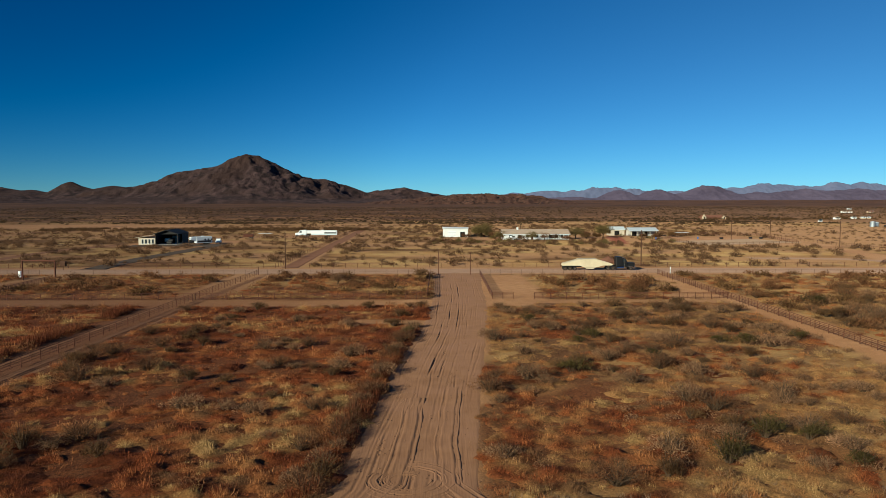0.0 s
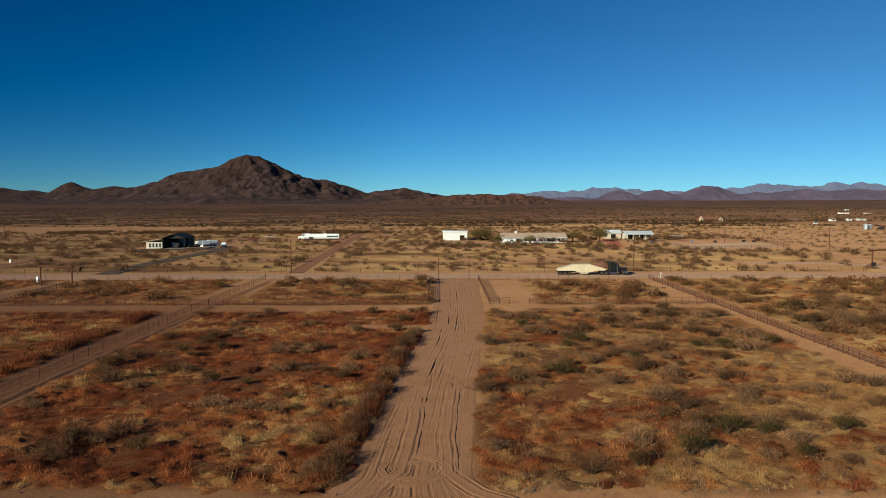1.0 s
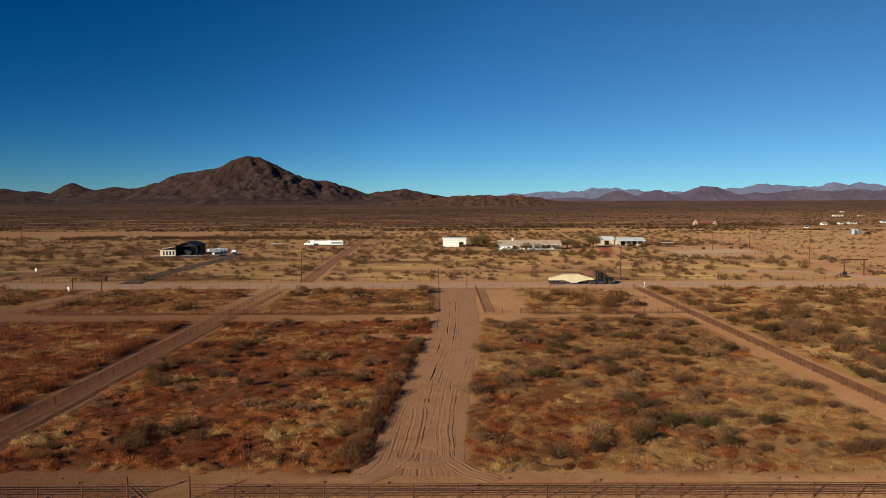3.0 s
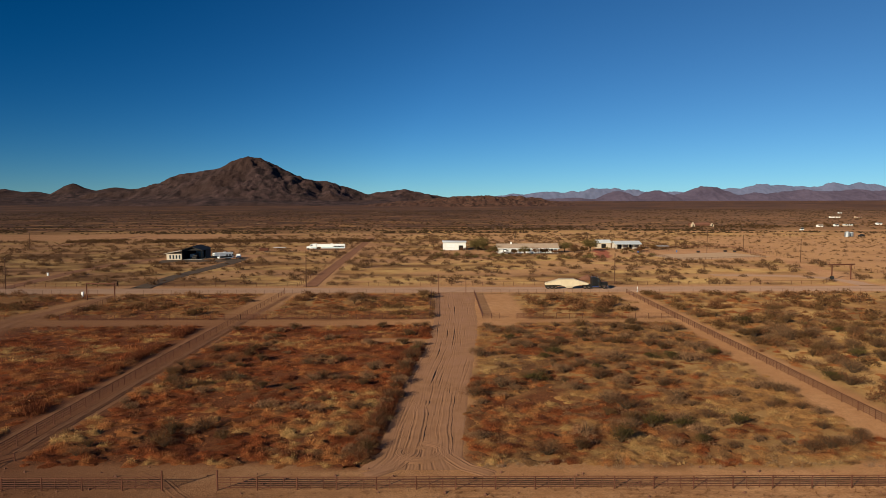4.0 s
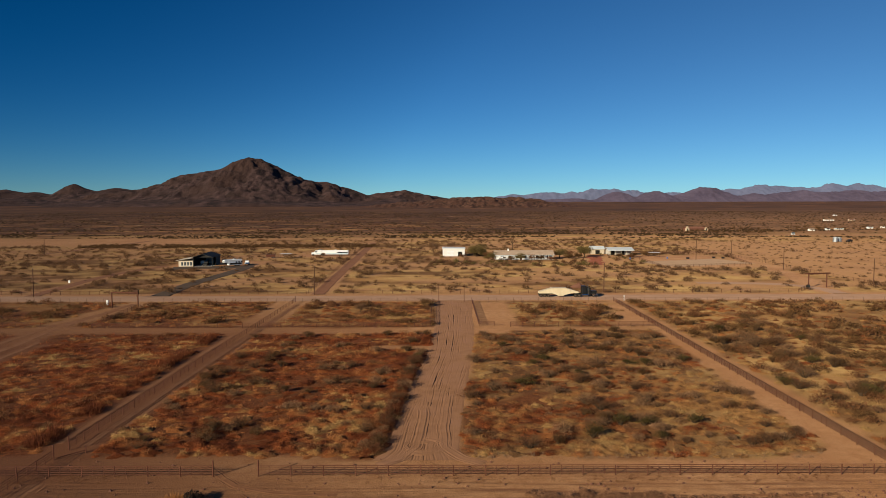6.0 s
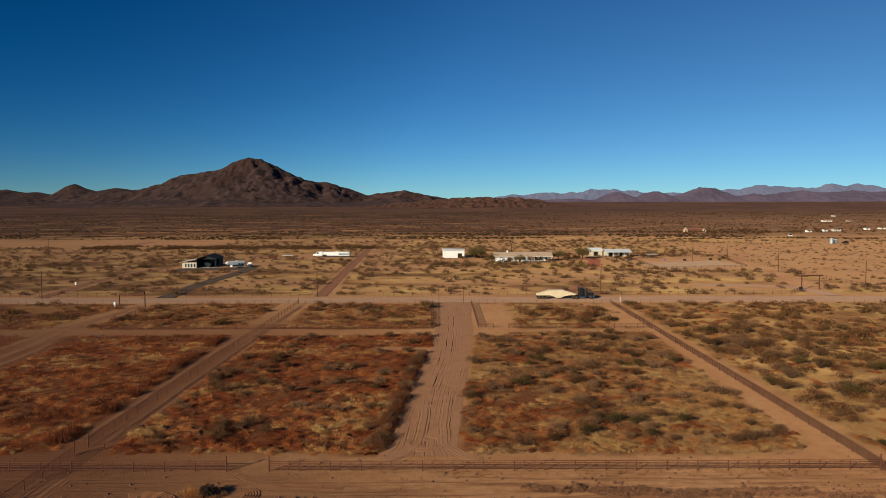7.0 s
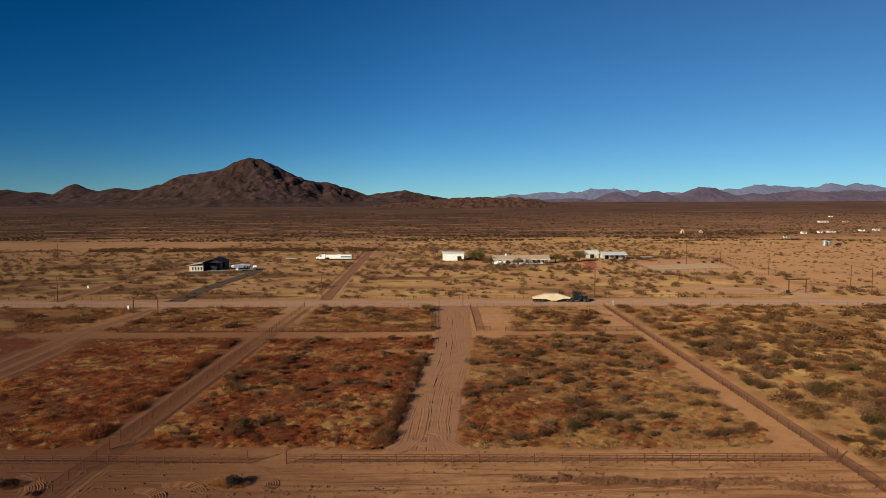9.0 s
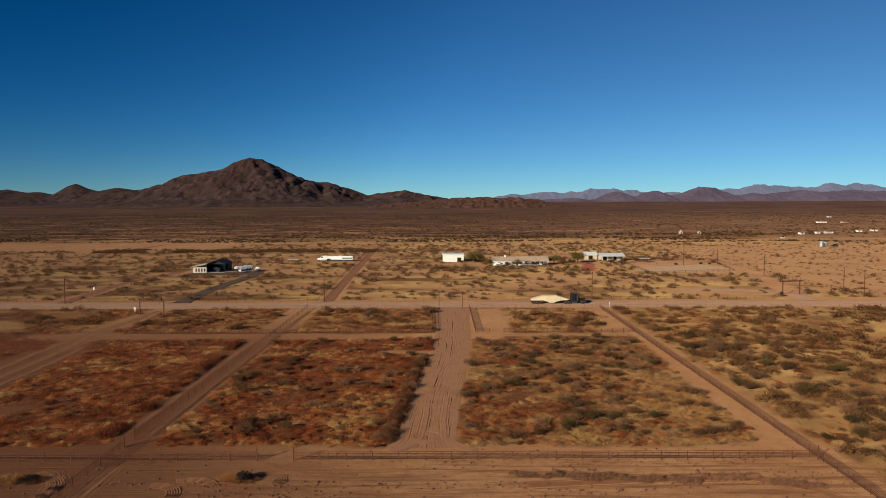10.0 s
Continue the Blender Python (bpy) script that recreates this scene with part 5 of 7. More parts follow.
# tall weeds that wall in the drive's western edge
y = 6.0 + 76 * RNG.random(760)
y = y[(fnoise(0 * y, y, 4.5, 124) > np.interp(y, [20, 60], [0.36, 0.5])) & ((y < 67) | (y > 73))]
x = drive_left(y) - 0.1 - 1.9 * RNG.random(len(y)) ** 1.1
scattered("drive_weeds", "tall dark dry weeds walling in the drive's edge", "weeds", LOOSE_T, x, y, 0.4 + 0.65 * RNG.random(len(x)), RUST_DARK, soil_z(x, y), 0.9 + 0.8 * RNG.random(len(x)))

# a patchy wall of weeds along the western lane's outer edge
y = 9.0 + 76 * RNG.random(700)
x = -50.2 - 2.2 * RNG.random(700) ** 1.3 + (fnoise(y * 0, y, 5, 3) - 0.5) * 1.5
m = fnoise(x * 0, y, 6, 122) > 0.47
x, y = x[m], y[m]
scattered("lane_weeds", "tall dark dry weeds along a rutted lane", "weeds", LOOSE_T, x, y, 0.5 + 0.7 * RNG.random(len(x)), RUST_DARK, soil_z(x, y), 1.0 + 0.8 * RNG.random(len(x)))

# bleached stalks along the southern edge of the eastern field
x, y = sow(330, 4, 47, 4.6, 9.5, lambda x, y: smooth(y, 9.5, 5.5) * (0.25 + 0.75 * smooth(fnoise(x, y, 4, 121), 0.42, 0.55)), 53)
scattered("dead_stalks", "bleached grey dead stalks along a field's edge", "weeds", LOOSE_T, x, y, 0.25 + 0.35 * RNG.random(len(x)), PALE_STALK, soil_z(x, y), 0.8 + 0.6 * RNG.random(len(x)))

# shrubs that stand near enough to tell apart
def shrub_kind(seed, rx, rz, leaf, n, size, bare_twigs):
    """A desert shrub: stems, foliage and a haze of twigs."""
    t = thing("desert_shrub", {LEAF_OLIVE: "olive-brown creosote shrub rooted in dry grass", LEAF_GREY: "grey-green desert shrub rooted in dry grass", LEAF_GREEN: "dark green leafy desert shrub", LEAF_BROWN: "brown twiggy leafless shrub in dry grass"}[leaf], "shrub", group="desert shrubs")
    bm = bmesh.new()
    r = random.Random(seed)
    for i in range(6):
        a = i * 1.05 + r.random()
        mid = (math.cos(a) * rx * 0.3, math.sin(a) * rx * 0.3, rz * 0.45)
        tip = (math.cos(a) * rx * 0.62, math.sin(a) * rx * 0.62, rz * (0.7 + 0.3 * r.random()))
        rod(bm, (math.cos(a) * 0.05, math.sin(a) * 0.05, -0.15), mid, 0.035, 0.024, 5)
        rod(bm, mid, tip, 0.024, 0.008, 4)
    tw = twigs(bare_twigs, rz * 1.15, rx * 0.95, 0.014, seed)
    for tri in tw:
        bm.faces.new([bm.verts.new(v) for v in tri])
    part("branchwork", bm, BARK, t)
    L = lumps_for(seed, rx, rz, 8)
    tr = np.concatenate([leaf_cloud(n // 2, size * 0.9, L, seed), spray(n, L, 0.24, 0.0135, seed)])
    V = tr.reshape(-1, 3)
    ob = new("foliage", np_mesh("foliage", V, np.arange(len(V)).reshape(-1, 3), leaf))
    ob.parent = t
    return t


KINDS = [shrub_kind(1, 1.15, 1.2, LEAF_OLIVE, 656, 0.072, 60), shrub_kind(2, 1.3, 1.15, LEAF_GREY, 688, 0.066, 80), shrub_kind(3, 1.0, 1.3, LEAF_OLIVE, 640, 0.072, 70),
         shrub_kind(4, 1.4, 1.05, LEAF_BROWN, 624, 0.059, 150), shrub_kind(5, 0.95, 0.9, LEAF_GREY, 624, 0.059, 60), shrub_kind(6, 1.25, 1.2, LEAF_GREEN, 656, 0.083, 40)]
# places of shrubs that stand out: x, y, size, kind
STAND_OUT = [(-5.7, 46.5, 1.35, 0), (-6.4, 40.5, 1.3, 3), (-4.6, 60.5, 1.4, 5), (-9.3, 9.5, 1.2, 1), (46.6, 56.5, 1.35, 5), (46.0, 25, 1.0, 3),
             (63.5, 56, 1.7, 2), (65.5, 57.5, 1.5, 0), (22.6, 17.5, 1.3, 1), (10.5, 34, 1.15, 1), (15.5, 43, 1.4, 2), (19, 44.5, 1.4, 1), (29, 12, 1.0, 5), (40, 31, 1.25, 1), (-16, 24, 1.2, 1), (-19, 41, 1.15, 1), (-33, 61, 1.3, 0), (-12, 84, 1.4, 0), (-30, 82, 1.5, 0), (39.5, 9.6, 1.2, 3), (42, 10.4, 1.35, 3), (44.6, 11.2, 1.2, 1), (46.6, 12.6, 1.1, 3), (61.5, -2.5, 1.9, 1), (64, 1.5, 1.6, 1), (60.5, 6, 1.3, 3), (66, -7, 1.8, 3), (70, 3, 1.7, 2)]
spots = [(*s,) for s in STAND_OUT]
# a ragged row of shrubs along the drive's western edge
for i in range(24):
    y = 8.0 + i * 2.5
    spots.append((float(drive_left(y)) - 1.3 + 0.35 * math.sin(i * 2.3), y, 1.05 + 0.35 * math.sin(i * 1.7), (3, 2, 1, 4, 3)[i % 5]))
r = np.random.default_rng(11)
for zone, count in (((4, 49, 8, 88), 135), ((-43, -3, 8, 86), 60), ((57.5, 84, -8, 105), 90)):
    made = 0
    while made < count:
        x, y = r.uniform(zone[0], zone[1]), r.uniform(zone[2], zone[3])
        if bareness(x, y) > 0.25 or worn(np.array(x), np.array(y)) < 0.5 or fnoise(np.array(x), np.array(y), 16, 97) < 0.30 or any((x - s[0]) ** 2 + (y - s[1]) ** 2 < 2.6 for s in spots):
            continue
        spots.append((x, y, r.uniform(1.0, 2.1) if x > 54 else r.uniform(0.75, 1.75) if x > 0 else r.uniform(0.8, 1.75), int(r.choice([0, 1, 1, 2, 3, 3, 4, 4, 5] if x > 0 else [0, 1, 2, 3, 3, 4, 4]))))
        made += 1
first = set()
for x, y, s, k in spots:
    m = pose(x, y, float(soil_z(x, y)) + 0.02, 0, 0, r.uniform(0, 360))
    if k not in first:
        first.add(k)
        KINDS[k].matrix_basis = m
    else:
        ob = copy_thing(KINDS[k], m)
        ob.scale = (s * r.uniform(0.9, 1.2), s * r.uniform(0.9, 1.2), s * r.uniform(0.75, 1.0))

# the scrub farther off, past counting
MID_T = [np.concatenate([leaf_cloud(155, 0.115, full_lumps(s + 70, 1.2, 1.05, 6), s + 70, 0.82), spray(110, full_lumps(s + 70, 1.2, 1.05, 6), 0.3, 0.022, s)]) for s in range(8)]
FAR_T = [np.concatenate([leaf_cloud(56, 0.2, full_lumps(s + 90, 1.25, 0.85, 6), s + 90, 0.78), spray(14, full_lumps(s + 90, 1.25, 0.85, 6), 0.4, 0.03, s + 90, 0.78)]) for s in range(8)]
PLAIN_T = [np.concatenate([leaf_cloud(125, 0.125, full_lumps(s + 190, 1.25, 0.9, 6), s + 190, 0.78), spray(60, full_lumps(s + 190, 1.25, 0.9, 6), 0.42, 0.034, s + 190, 0.78)]) for s in range(8)]
LEAFY_T = [np.concatenate([leaf_cloud(80, 0.105, full_lumps(s + 70, 1.2, 1.1, 5), s, 0.85), spray(70, full_lumps(s + 70, 1.2, 1.1, 5), 0.3, 0.022, s)]) for s in range(5)]
TINY_T = [bush(4, 0.4, 1.2, 1.1, s + 110, 1, 6) for s in range(5)]
x, y = sow(3500, 57, 200, -30, 138, lambda x, y: grow(x, y) * (0.5 + 0.5 * smooth(fnoise(x, y, 16, 98), 0.42, 0.56)) * np.where((x > 84) | (y > 105) | (y < -8), 0.85, 0.45), 21)
for k, leaf, label in ((0, LEAF_OLIVE, "olive creosote scrub on the field beside the lane"), (1, LEAF_BROWN, "brown scrub on the field beside the lane")):
    m = (np.arange(len(x)) % 2 == 0) == bool(k)
    for T, q in ((MID_T, x < 96), (FAR_T, x >= 96)):
        X, Y = x[m & q], y[m & q]
        scattered("scrub", label, "shrubs", T, X, Y, 0.7 + 1.45 * RNG.random(len(X)) ** 1.3, leaf, soil_z(X, Y), 0.85 + 0.35 * RNG.random(len(X)))
x, y = sow(620, 3, 50, 8, 138, lambda x, y: grow(x, y) * np.clip(worn(x, y), 0, 1) * smooth(fnoise(x, y, 10, 104), 0.40, 0.55), 27)
scattered("low_scrub", "low grey and olive scrub among golden grass", "shrubs", LEAFY_T, x, y, 0.4 + 0.65 * RNG.random(len(x)), LEAF_GREY, soil_z(x, y))
x, y = sow(700, -90, -4, 8, 138, lambda x, y: grow(x, y) * smooth(fnoise(x, y, 9, 105), 0.46, 0.6), 28)
scattered("low_scrub", "low brown scrub among rust-coloured grass", "shrubs", LEAFY_T, x, y, 0.4 + 0.75 * RNG.random(len(x)) ** 1.5, LEAF_BROWN, soil_z(x, y))
x, y = sow(560, -150, 51, 97, 137, lambda x, y: grow(x, y) * np.where(x < 0, 0.7, 1) * smooth(fnoise(x, y, 9, 106), 0.36, 0.52), 29)
for k, leaf, label in ((0, LEAF_OLIVE, "olive creosote bushes in the strip beside the road"), (1, LEAF_BROWN, "brown bushes in the strip beside the road"), (2, LEAF_BROWN, "brown leafless bushes in the strip beside the road")):
    X, Y = x[k::3], y[k::3]
    scattered("roadside_scrub", label, "shrubs", MID_T, X, Y, (0.7 + 1.3 * RNG.random(len(X)) ** 1.3) * np.where(X > 10, 1.15, 1.0), leaf, soil_z(X, Y), 0.9 + 0.4 * RNG.random(len(X)))
x, y = sow(900, -200, 52, 8, 138, lambda x, y: grow(x, y) * ((x < -50) | (y > 96)) * smooth(fnoise(x, y, 14, 99), 0.42, 0.56), 22)
scattered("scrub", "brown and olive scrub in the rust-coloured field", "shrubs", LEAFY_T, x, y, 0.65 + 1.0 * RNG.random(len(x)) ** 1.3, LEAF_BROWN, soil_z(x, y))
x, y = sow(4700, -380, 380, 159, 472, lambda x, y: grow(x, y) * (np.abs(x) < 0.64 * y + 72) * (0.35 + 0.65 * smooth(fnoise(x, y, 24, 100), 0.40, 0.58)) * np.where((x > 158) & (y < 420), 0.4, 1), 23)
for T, k in ((PLAIN_T, y < 265), (FAR_T, y >= 265)):
    X, Y = x[k], y[k]
    scattered("plain_scrub", "scattered low creosote bushes on the plain", "shrubs", T, X, Y, 0.95 + 1.25 * RNG.random(len(X)) ** 1.4, LEAF_PLAIN, soil_z(X, Y), 0.85 + 0.7 * RNG.random(len(X)))
x, y = sow(4400, -380, 380, 159, 472, lambda x, y: grow(x, y) * (np.abs(x) < 0.64 * y + 72) * (0.25 + 0.75 * smooth(fnoise(x, y, 18, 101), 0.44, 0.58)) * np.where((x > 158) & (y < 420), 0.35, 1), 24)
for T, k in ((PLAIN_T, y < 265), (FAR_T, y >= 265)):
    X, Y = x[k], y[k]
    scattered("plain_scrub", "scattered brown leafless bushes on the plain", "shrubs", T, X, Y, 0.4 + 1.0 * RNG.random(len(X)) ** 1.4, LEAF_PLAIN, soil_z(X, Y), 0.8 + 0.7 * RNG.random(len(X)))
x, y = sow(1150, 159, 330, 163, 440, lambda x, y: 0.9 + 0 * x, 30)
scattered("sparse_scrub", "sparse small bushes dotted over bare sand", "shrubs", FAR_T, x, y, 0.4 + 0.9 * RNG.random(len(x)) ** 1.6, LEAF_PLAIN, soil_z(x, y))
x, y = sow(1700, -235, -44, 384, 424, lambda x, y: smooth(fnoise(x, y, 20, 102), 0.34, 0.47) * smooth(y, 424, 400), 25)
scattered("scrub_row", "dark row of dense creosote along a wash", "shrubs", FAR_T, x, y, 0.9 + 0.8 * RNG.random(len(x)), LEAF_OLIVE, soil_z(x, y), np.full(len(x), 1.1))
x, y = sow(5200, -420, 460, 488, 640, lambda x, y: (1 - wash(x, y)) * smooth(fnoise(x * 0.35, y, 26, 107), 0.50, 0.60) * np.where(np.abs(x) < 0.62 * y + 120, 1, 0), 34)
scattered("scrub_belt", "dark belts of dense creosote beyond the wash", "shrubs", TINY_T, x, y, 0.8 + 1.1 * RNG.random(len(x)), LEAF_FAR, soil_z(x, y), np.full(len(x), 0.75))
x, y = sow(26000, -900, 1000, 490, 1700, lambda x, y: (0.3 + 0.7 * smooth(fnoise(x, y, 70, 103), 0.42, 0.58)) * (1 - bareness(x, y)) * np.where(np.abs(x) < 0.62 * y + 120, 1, 0), 26)
scattered("distant_scrub", "dense dark scrub on the distant plain", "shrubs", TINY_T, x, y, 0.7 + 1.1 * RNG.random(len(x)) ** 1.5, LEAF_FAR, soil_z(x, y), np.full(len(x), 0.62))


def tree(x, y, h, crown, leaf, label, seed, trunk_h=0.3, n=1500, size=0.2):
    """A tapered trunk with limbs and a ragged crown of leaf clumps."""
    t = thing("tree", label, "tree", (x, y, 0))
    q = random.Random(seed)
    bm = bmesh.new()
    rod(bm, (0, 0, -0.3), (0.1, 0, h * trunk_h), 0.05 * h, 0.035 * h, 8)
    lumps = []
    for i in range(9):
        a, e = i * 0.7 + q.random(), q.uniform(0.35, 0.95)
        tip = (math.cos(a) * crown * 0.62 * q.uniform(0.5, 1.1), math.sin(a) * crown * 0.62 * q.uniform(0.5, 1.1), h * (0.35 + 0.55 * e))
        rod(bm, (0.1, 0, h * trunk_h * 0.95), tip, 0.02 * h, 0.006 * h, 5)
        lumps.append((*tip[:2], tip[2] - crown * 0.14, crown * q.uniform(0.36, 0.56)))
        lumps.append((tip[0] * 0.8, tip[1] * 0.8, tip[2] * 0.55, crown * q.uniform(0.3, 0.48)))
    part("trunk", bm, BARK, t)
    V = np.concatenate([leaf_cloud(n, size, lumps, seed, 0.85), spray(n, lumps, size * 2.0, size * 0.16, seed, 0.85)]).reshape(-1, 3)
    ob = new("crown", np_mesh("crown", V, np.arange(len(V)).reshape(-1, 3), leaf))
    ob.parent = t
    return t


tree(19.5, 310, 6.8, 6.4, LEAF_TREE, "spreading green mesquite tree beside a white shed", 1, 0.22, 4200, 0.24)
tree(23.0, 309, 3.8, 3.0, LEAF_TREE, "low olive mesquite beside a white shed", 2)
tree(27.0, 290, 3.8, 3.2, LEAF_TREE, "dark round bushy tree at the house corner", 3, 0.15)
tree(40.5, 283, 4.4, 3.6, LEAF_TREE, "thin olive tree before the ranch house", 4, n=1300)
tree(46.0, 282, 3.6, 3.0, LEAF_BROWN, "half-bare brown tree before the ranch house", 5, n=500)
tree(51.0, 284, 3.0, 2.6, LEAF_OLIVE, "small olive tree before the ranch porch", 6, n=600)
tree(62.5, 297, 6.0, 4.4, LEAF_TREE, "brown half-bare tree at the end of the ranch house", 7, n=2400)
tree(77.0, 305, 6.2, 4.8, LEAF_TREE, "green mesquite tree beside the red yard", 8, 0.22, 3400, 0.24)
tree(73.0, 300, 3.0, 2.6, LEAF_OLIVE, "olive bush beside the red yard", 9, 0.15)
tree(12.0, 303, 2.4, 2.4, LEAF_BROWN, "brown bush before a white shed", 10, 0.15, 500)
tree(-22, 118, 2.6, 2.1, LEAF_GREY, "grey-green bush near the drive's mouth", 11, 0.15, 900, 0.14)
tree(-4.6, 128, 2.6, 2.2, LEAF_OLIVE, "round olive bush beside the drive's mouth", 12, 0.12, 1000, 0.14)
tree(68, 20, 2.8, 2.4, LEAF_GREY, "grey bush beside a pipe fence", 13, 0.12, 1000, 0.12)
tree(112, 312, 3.4, 4.0, LEAF_OLIVE, "dark olive thicket beside the arena", 14, 0.12, 900)


def yucca(x, y, h):
    """A bare trunked desert tree with spiky heads."""
    t = thing("joshua_tree", "tall dead spiky tree behind the ranch house", "tree", (x, y, 0))
    bm = bmesh.new()
    rod(bm, (0, 0, -0.3), (0, 0, h * 0.6), 0.25, 0.18, 8)
    tips = []
    for i in range(5):
        a = i * 1.26
        p = (math.cos(a) * 1.3, math.sin(a) * 1.3, h * (0.8 + 0.05 * i))
        rod(bm, (0, 0, h * 0.55), p, 0.15, 0.1, 6)
        tips.append((*p, 0.8))
    part("trunk", bm, BARK, t)
    V = leaf_cloud(500, 0.16, tips, 31, 1.0).reshape(-1, 3)
    ob = new("spikes", np_mesh("spikes", V, np.arange(len(V)).reshape(-1, 3), LEAF_BROWN))
    ob.parent = t


yucca(42.5, 345, 8.0)
# unkempt bushes round the ranch yard
x, y = sow(420, -6, 118, 252, 322, lambda x, y: smooth(fnoise(x, y, 11, 120), 0.40, 0.55) * (1 - band(x, 26, 60, 1) * band(y, 286, 300, 1)) * (1 - band(x, 0, 15, 1) * band(y, 310, 324, 1)) * (1 - band(x, 71, 88, 1)) * (1 - band(x, 100, 150, 1) * band(y, 245, 320, 1)), 52)
for k, leaf, label in ((0, LEAF_TREE, "green mesquite bushes in the ranch yard"), (1, LEAF_BROWN, "brown half-bare bushes in the ranch yard")):
    X, Y = x[k::2], y[k::2]
    scattered("yard_scrub", label, "shrubs", PLAIN_T, X, Y, 0.8 + 0.9 * RNG.random(len(X)) ** 1.3, leaf, soil_z(X, Y), 1.0 + 0.7 * RNG.random(len(X)))
for i, (x, y, h, c) in enumerate(((66.5, 292, 3.2, 3.0), (69, 307, 4.0, 3.4), (94.5, 301, 2.6, 2.8), (99.5, 297, 2.2, 2.6), (103, 305, 2.6, 3.0), (25, 300, 3.2, 3.0), (36, 284.5, 2.4, 2.2), (56, 283.5, 2.2, 2.2))):
    tree(x, y, h, c, (LEAF_OLIVE, LEAF_BROWN)[i % 2], ("dark olive mesquite thicket near the ranch buildings", "brown half-bare thicket near the ranch buildings")[i % 2], 40 + i, 0.14, 900, 0.18)


# ---- buildings ----
def pane_window(parent, x, z, w, h, y=0.0):
    """A window on a front wall that stands at y: frame, sill and pane."""
    win = part("window", boxed(x - w / 2 - 0.06, x + w / 2 + 0.06, y - 0.05, y - 0.003, z - 0.06, z + h + 0.06), WHITE_METAL, parent)
    part("pane", boxed(x - w / 2, x + w / 2, y - 0.065, y - 0.053, z, z + h), GLASS, win)
    part("sill", boxed(x - w / 2 - 0.1, x + w / 2 + 0.1, y - 0.13, y - 0.067, z - 0.1, z - 0.04), WHITE_METAL, win)
    return win


def gable_roof(x0, x1, y0, y1, eave, ridge, over=0.5, thick=0.18):
    """A roof whose ridge runs along x."""
    bm = bmesh.new()
    ym = (y0 + y1) / 2
    pts = [(y0 - over, eave - over * (ridge - eave) / (ym - y0)), (ym, ridge), (y1 + over, eave - over * (ridge - eave) / (ym - y0))]
    ring = []
    for x in (x0 - over, x1 + over):
        ring.append([bm.verts.new((x, y, z)) for y, z in pts] + [bm.verts.new((x, y, z - thick)) for y, z in reversed(pts)])
    a, c = ring
    for i in range(6):
        bm.faces.new((a[i], a[(i + 1) % 6], c[(i + 1) % 6], c[i]))
    bm.faces.new(a[::-1])
    bm.faces.new(c)
    bmesh.ops.recalc_face_normals(bm, faces=bm.faces[:])
    return bm


def gable_walls(x0, x1, y0, y1, eave, ridge):
    """Closed walls with gable ends, as one prism along x."""
    ym = (y0 + y1) / 2
    bm = bmesh.new()
    pts = [(y0, -0.3), (y0, eave), (ym, ridge), (y1, eave), (y1, -0.3)]
    a = [bm.verts.new((x0, y, z)) for y, z in pts]
    c = [bm.verts.new((x1, y, z)) for y, z in pts]
    for i in range(5):
        bm.faces.new((a[i], a[(i + 1) % 5], c[(i + 1) % 5], c[i]))
    bm.faces.new(a[::-1])
    bm.faces.new(c)
    bmesh.ops.recalc_face_normals(bm, faces=bm.faces[:])
    return bm


# ranch house
h = thing("ranch_house", "long white ranch house with a tan shingle roof and porch", "house", (28.6, 288.6, 0), 2)
part("wall", gable_walls(0, 19.5, 0, 9.5, 2.7, 4.4), STUCCO, h)
part("porch_wall", gable_walls(19.52, 29.5, 2.4, 9.5, 2.7, 4.38), STUCCO, h)
part("roof", gable_roof(0, 29.5, 0, 9.5, 2.75, 4.6, 0.6), TAN_SHINGLE, h)
for i in range(5):
    part("porch_post", boxed(20.2 + 2.25 * i, 20.5 + 2.25 * i, 0.0, 0.3, 0, 2.62, 0.02), STUCCO, h)
part("fascia", boxed(-0.6, 30.1, -0.66, -0.612, 2.28, 2.5), WHITE_METAL, h)
for x, w in ((3.2, 1.6), (7.2, 1.5), (10.8, 1.4), (14.8, 1.8), (17.6, 1.0)):
    pane_window(h, x, 0.95, w, 1.15)
for x in (21.6, 24.4, 27.2):
    pane_window(h, x, 0.7, 1.4, 1.5, 2.4)
part("door", boxed(12.4, 13.35, -0.06, -0.004, 0, 2.05), WOOD_POLE, h)
part("chimney", boxed(6.4, 7.2, 4.0, 4.8, 3.6, 5.4, 0.03), STUCCO, h)
part("slab", boxed(19.55, 29.6, -0.2, 2.38, -0.2, 0.06), CONCRETE_AND_SHADE, h)

# white shed
h = thing("white_shed", "white flat-roofed shed with a wide door", "shed", (1.4, 312.5, 0), 0)
bm = boxed(0, 12, 0, 9, -0.2, 4.2)
part("wall", bm, STUCCO, h)
part("roof", prism([(-0.4, 4.204), (12.4, 4.204), (12.4, 4.42), (-0.4, 4.62)], -0.5, 9.4), WHITE_METAL, h)
part("garage_door", boxed(2.4, 6.2, -0.07, -0.004, 0, 3.0), WHITE_METAL, h)
for i in range(3):
    part("door_rib", boxed(2.4, 6.2, -0.10, -0.072, 0.7 + i * 0.75, 0.76 + i * 0.75), CONCRETE_AND_SHADE, h)
# no real opening: a black panel paints the shade inside
part("doorway_shade", boxed(8.3, 10.6, -0.05, -0.004, 0, 2.5), INTERIOR_SHADE, h)
part("door_frame", boxed(8.15, 10.75, -0.04, -0.003, 2.5, 2.64), WHITE_METAL, h)

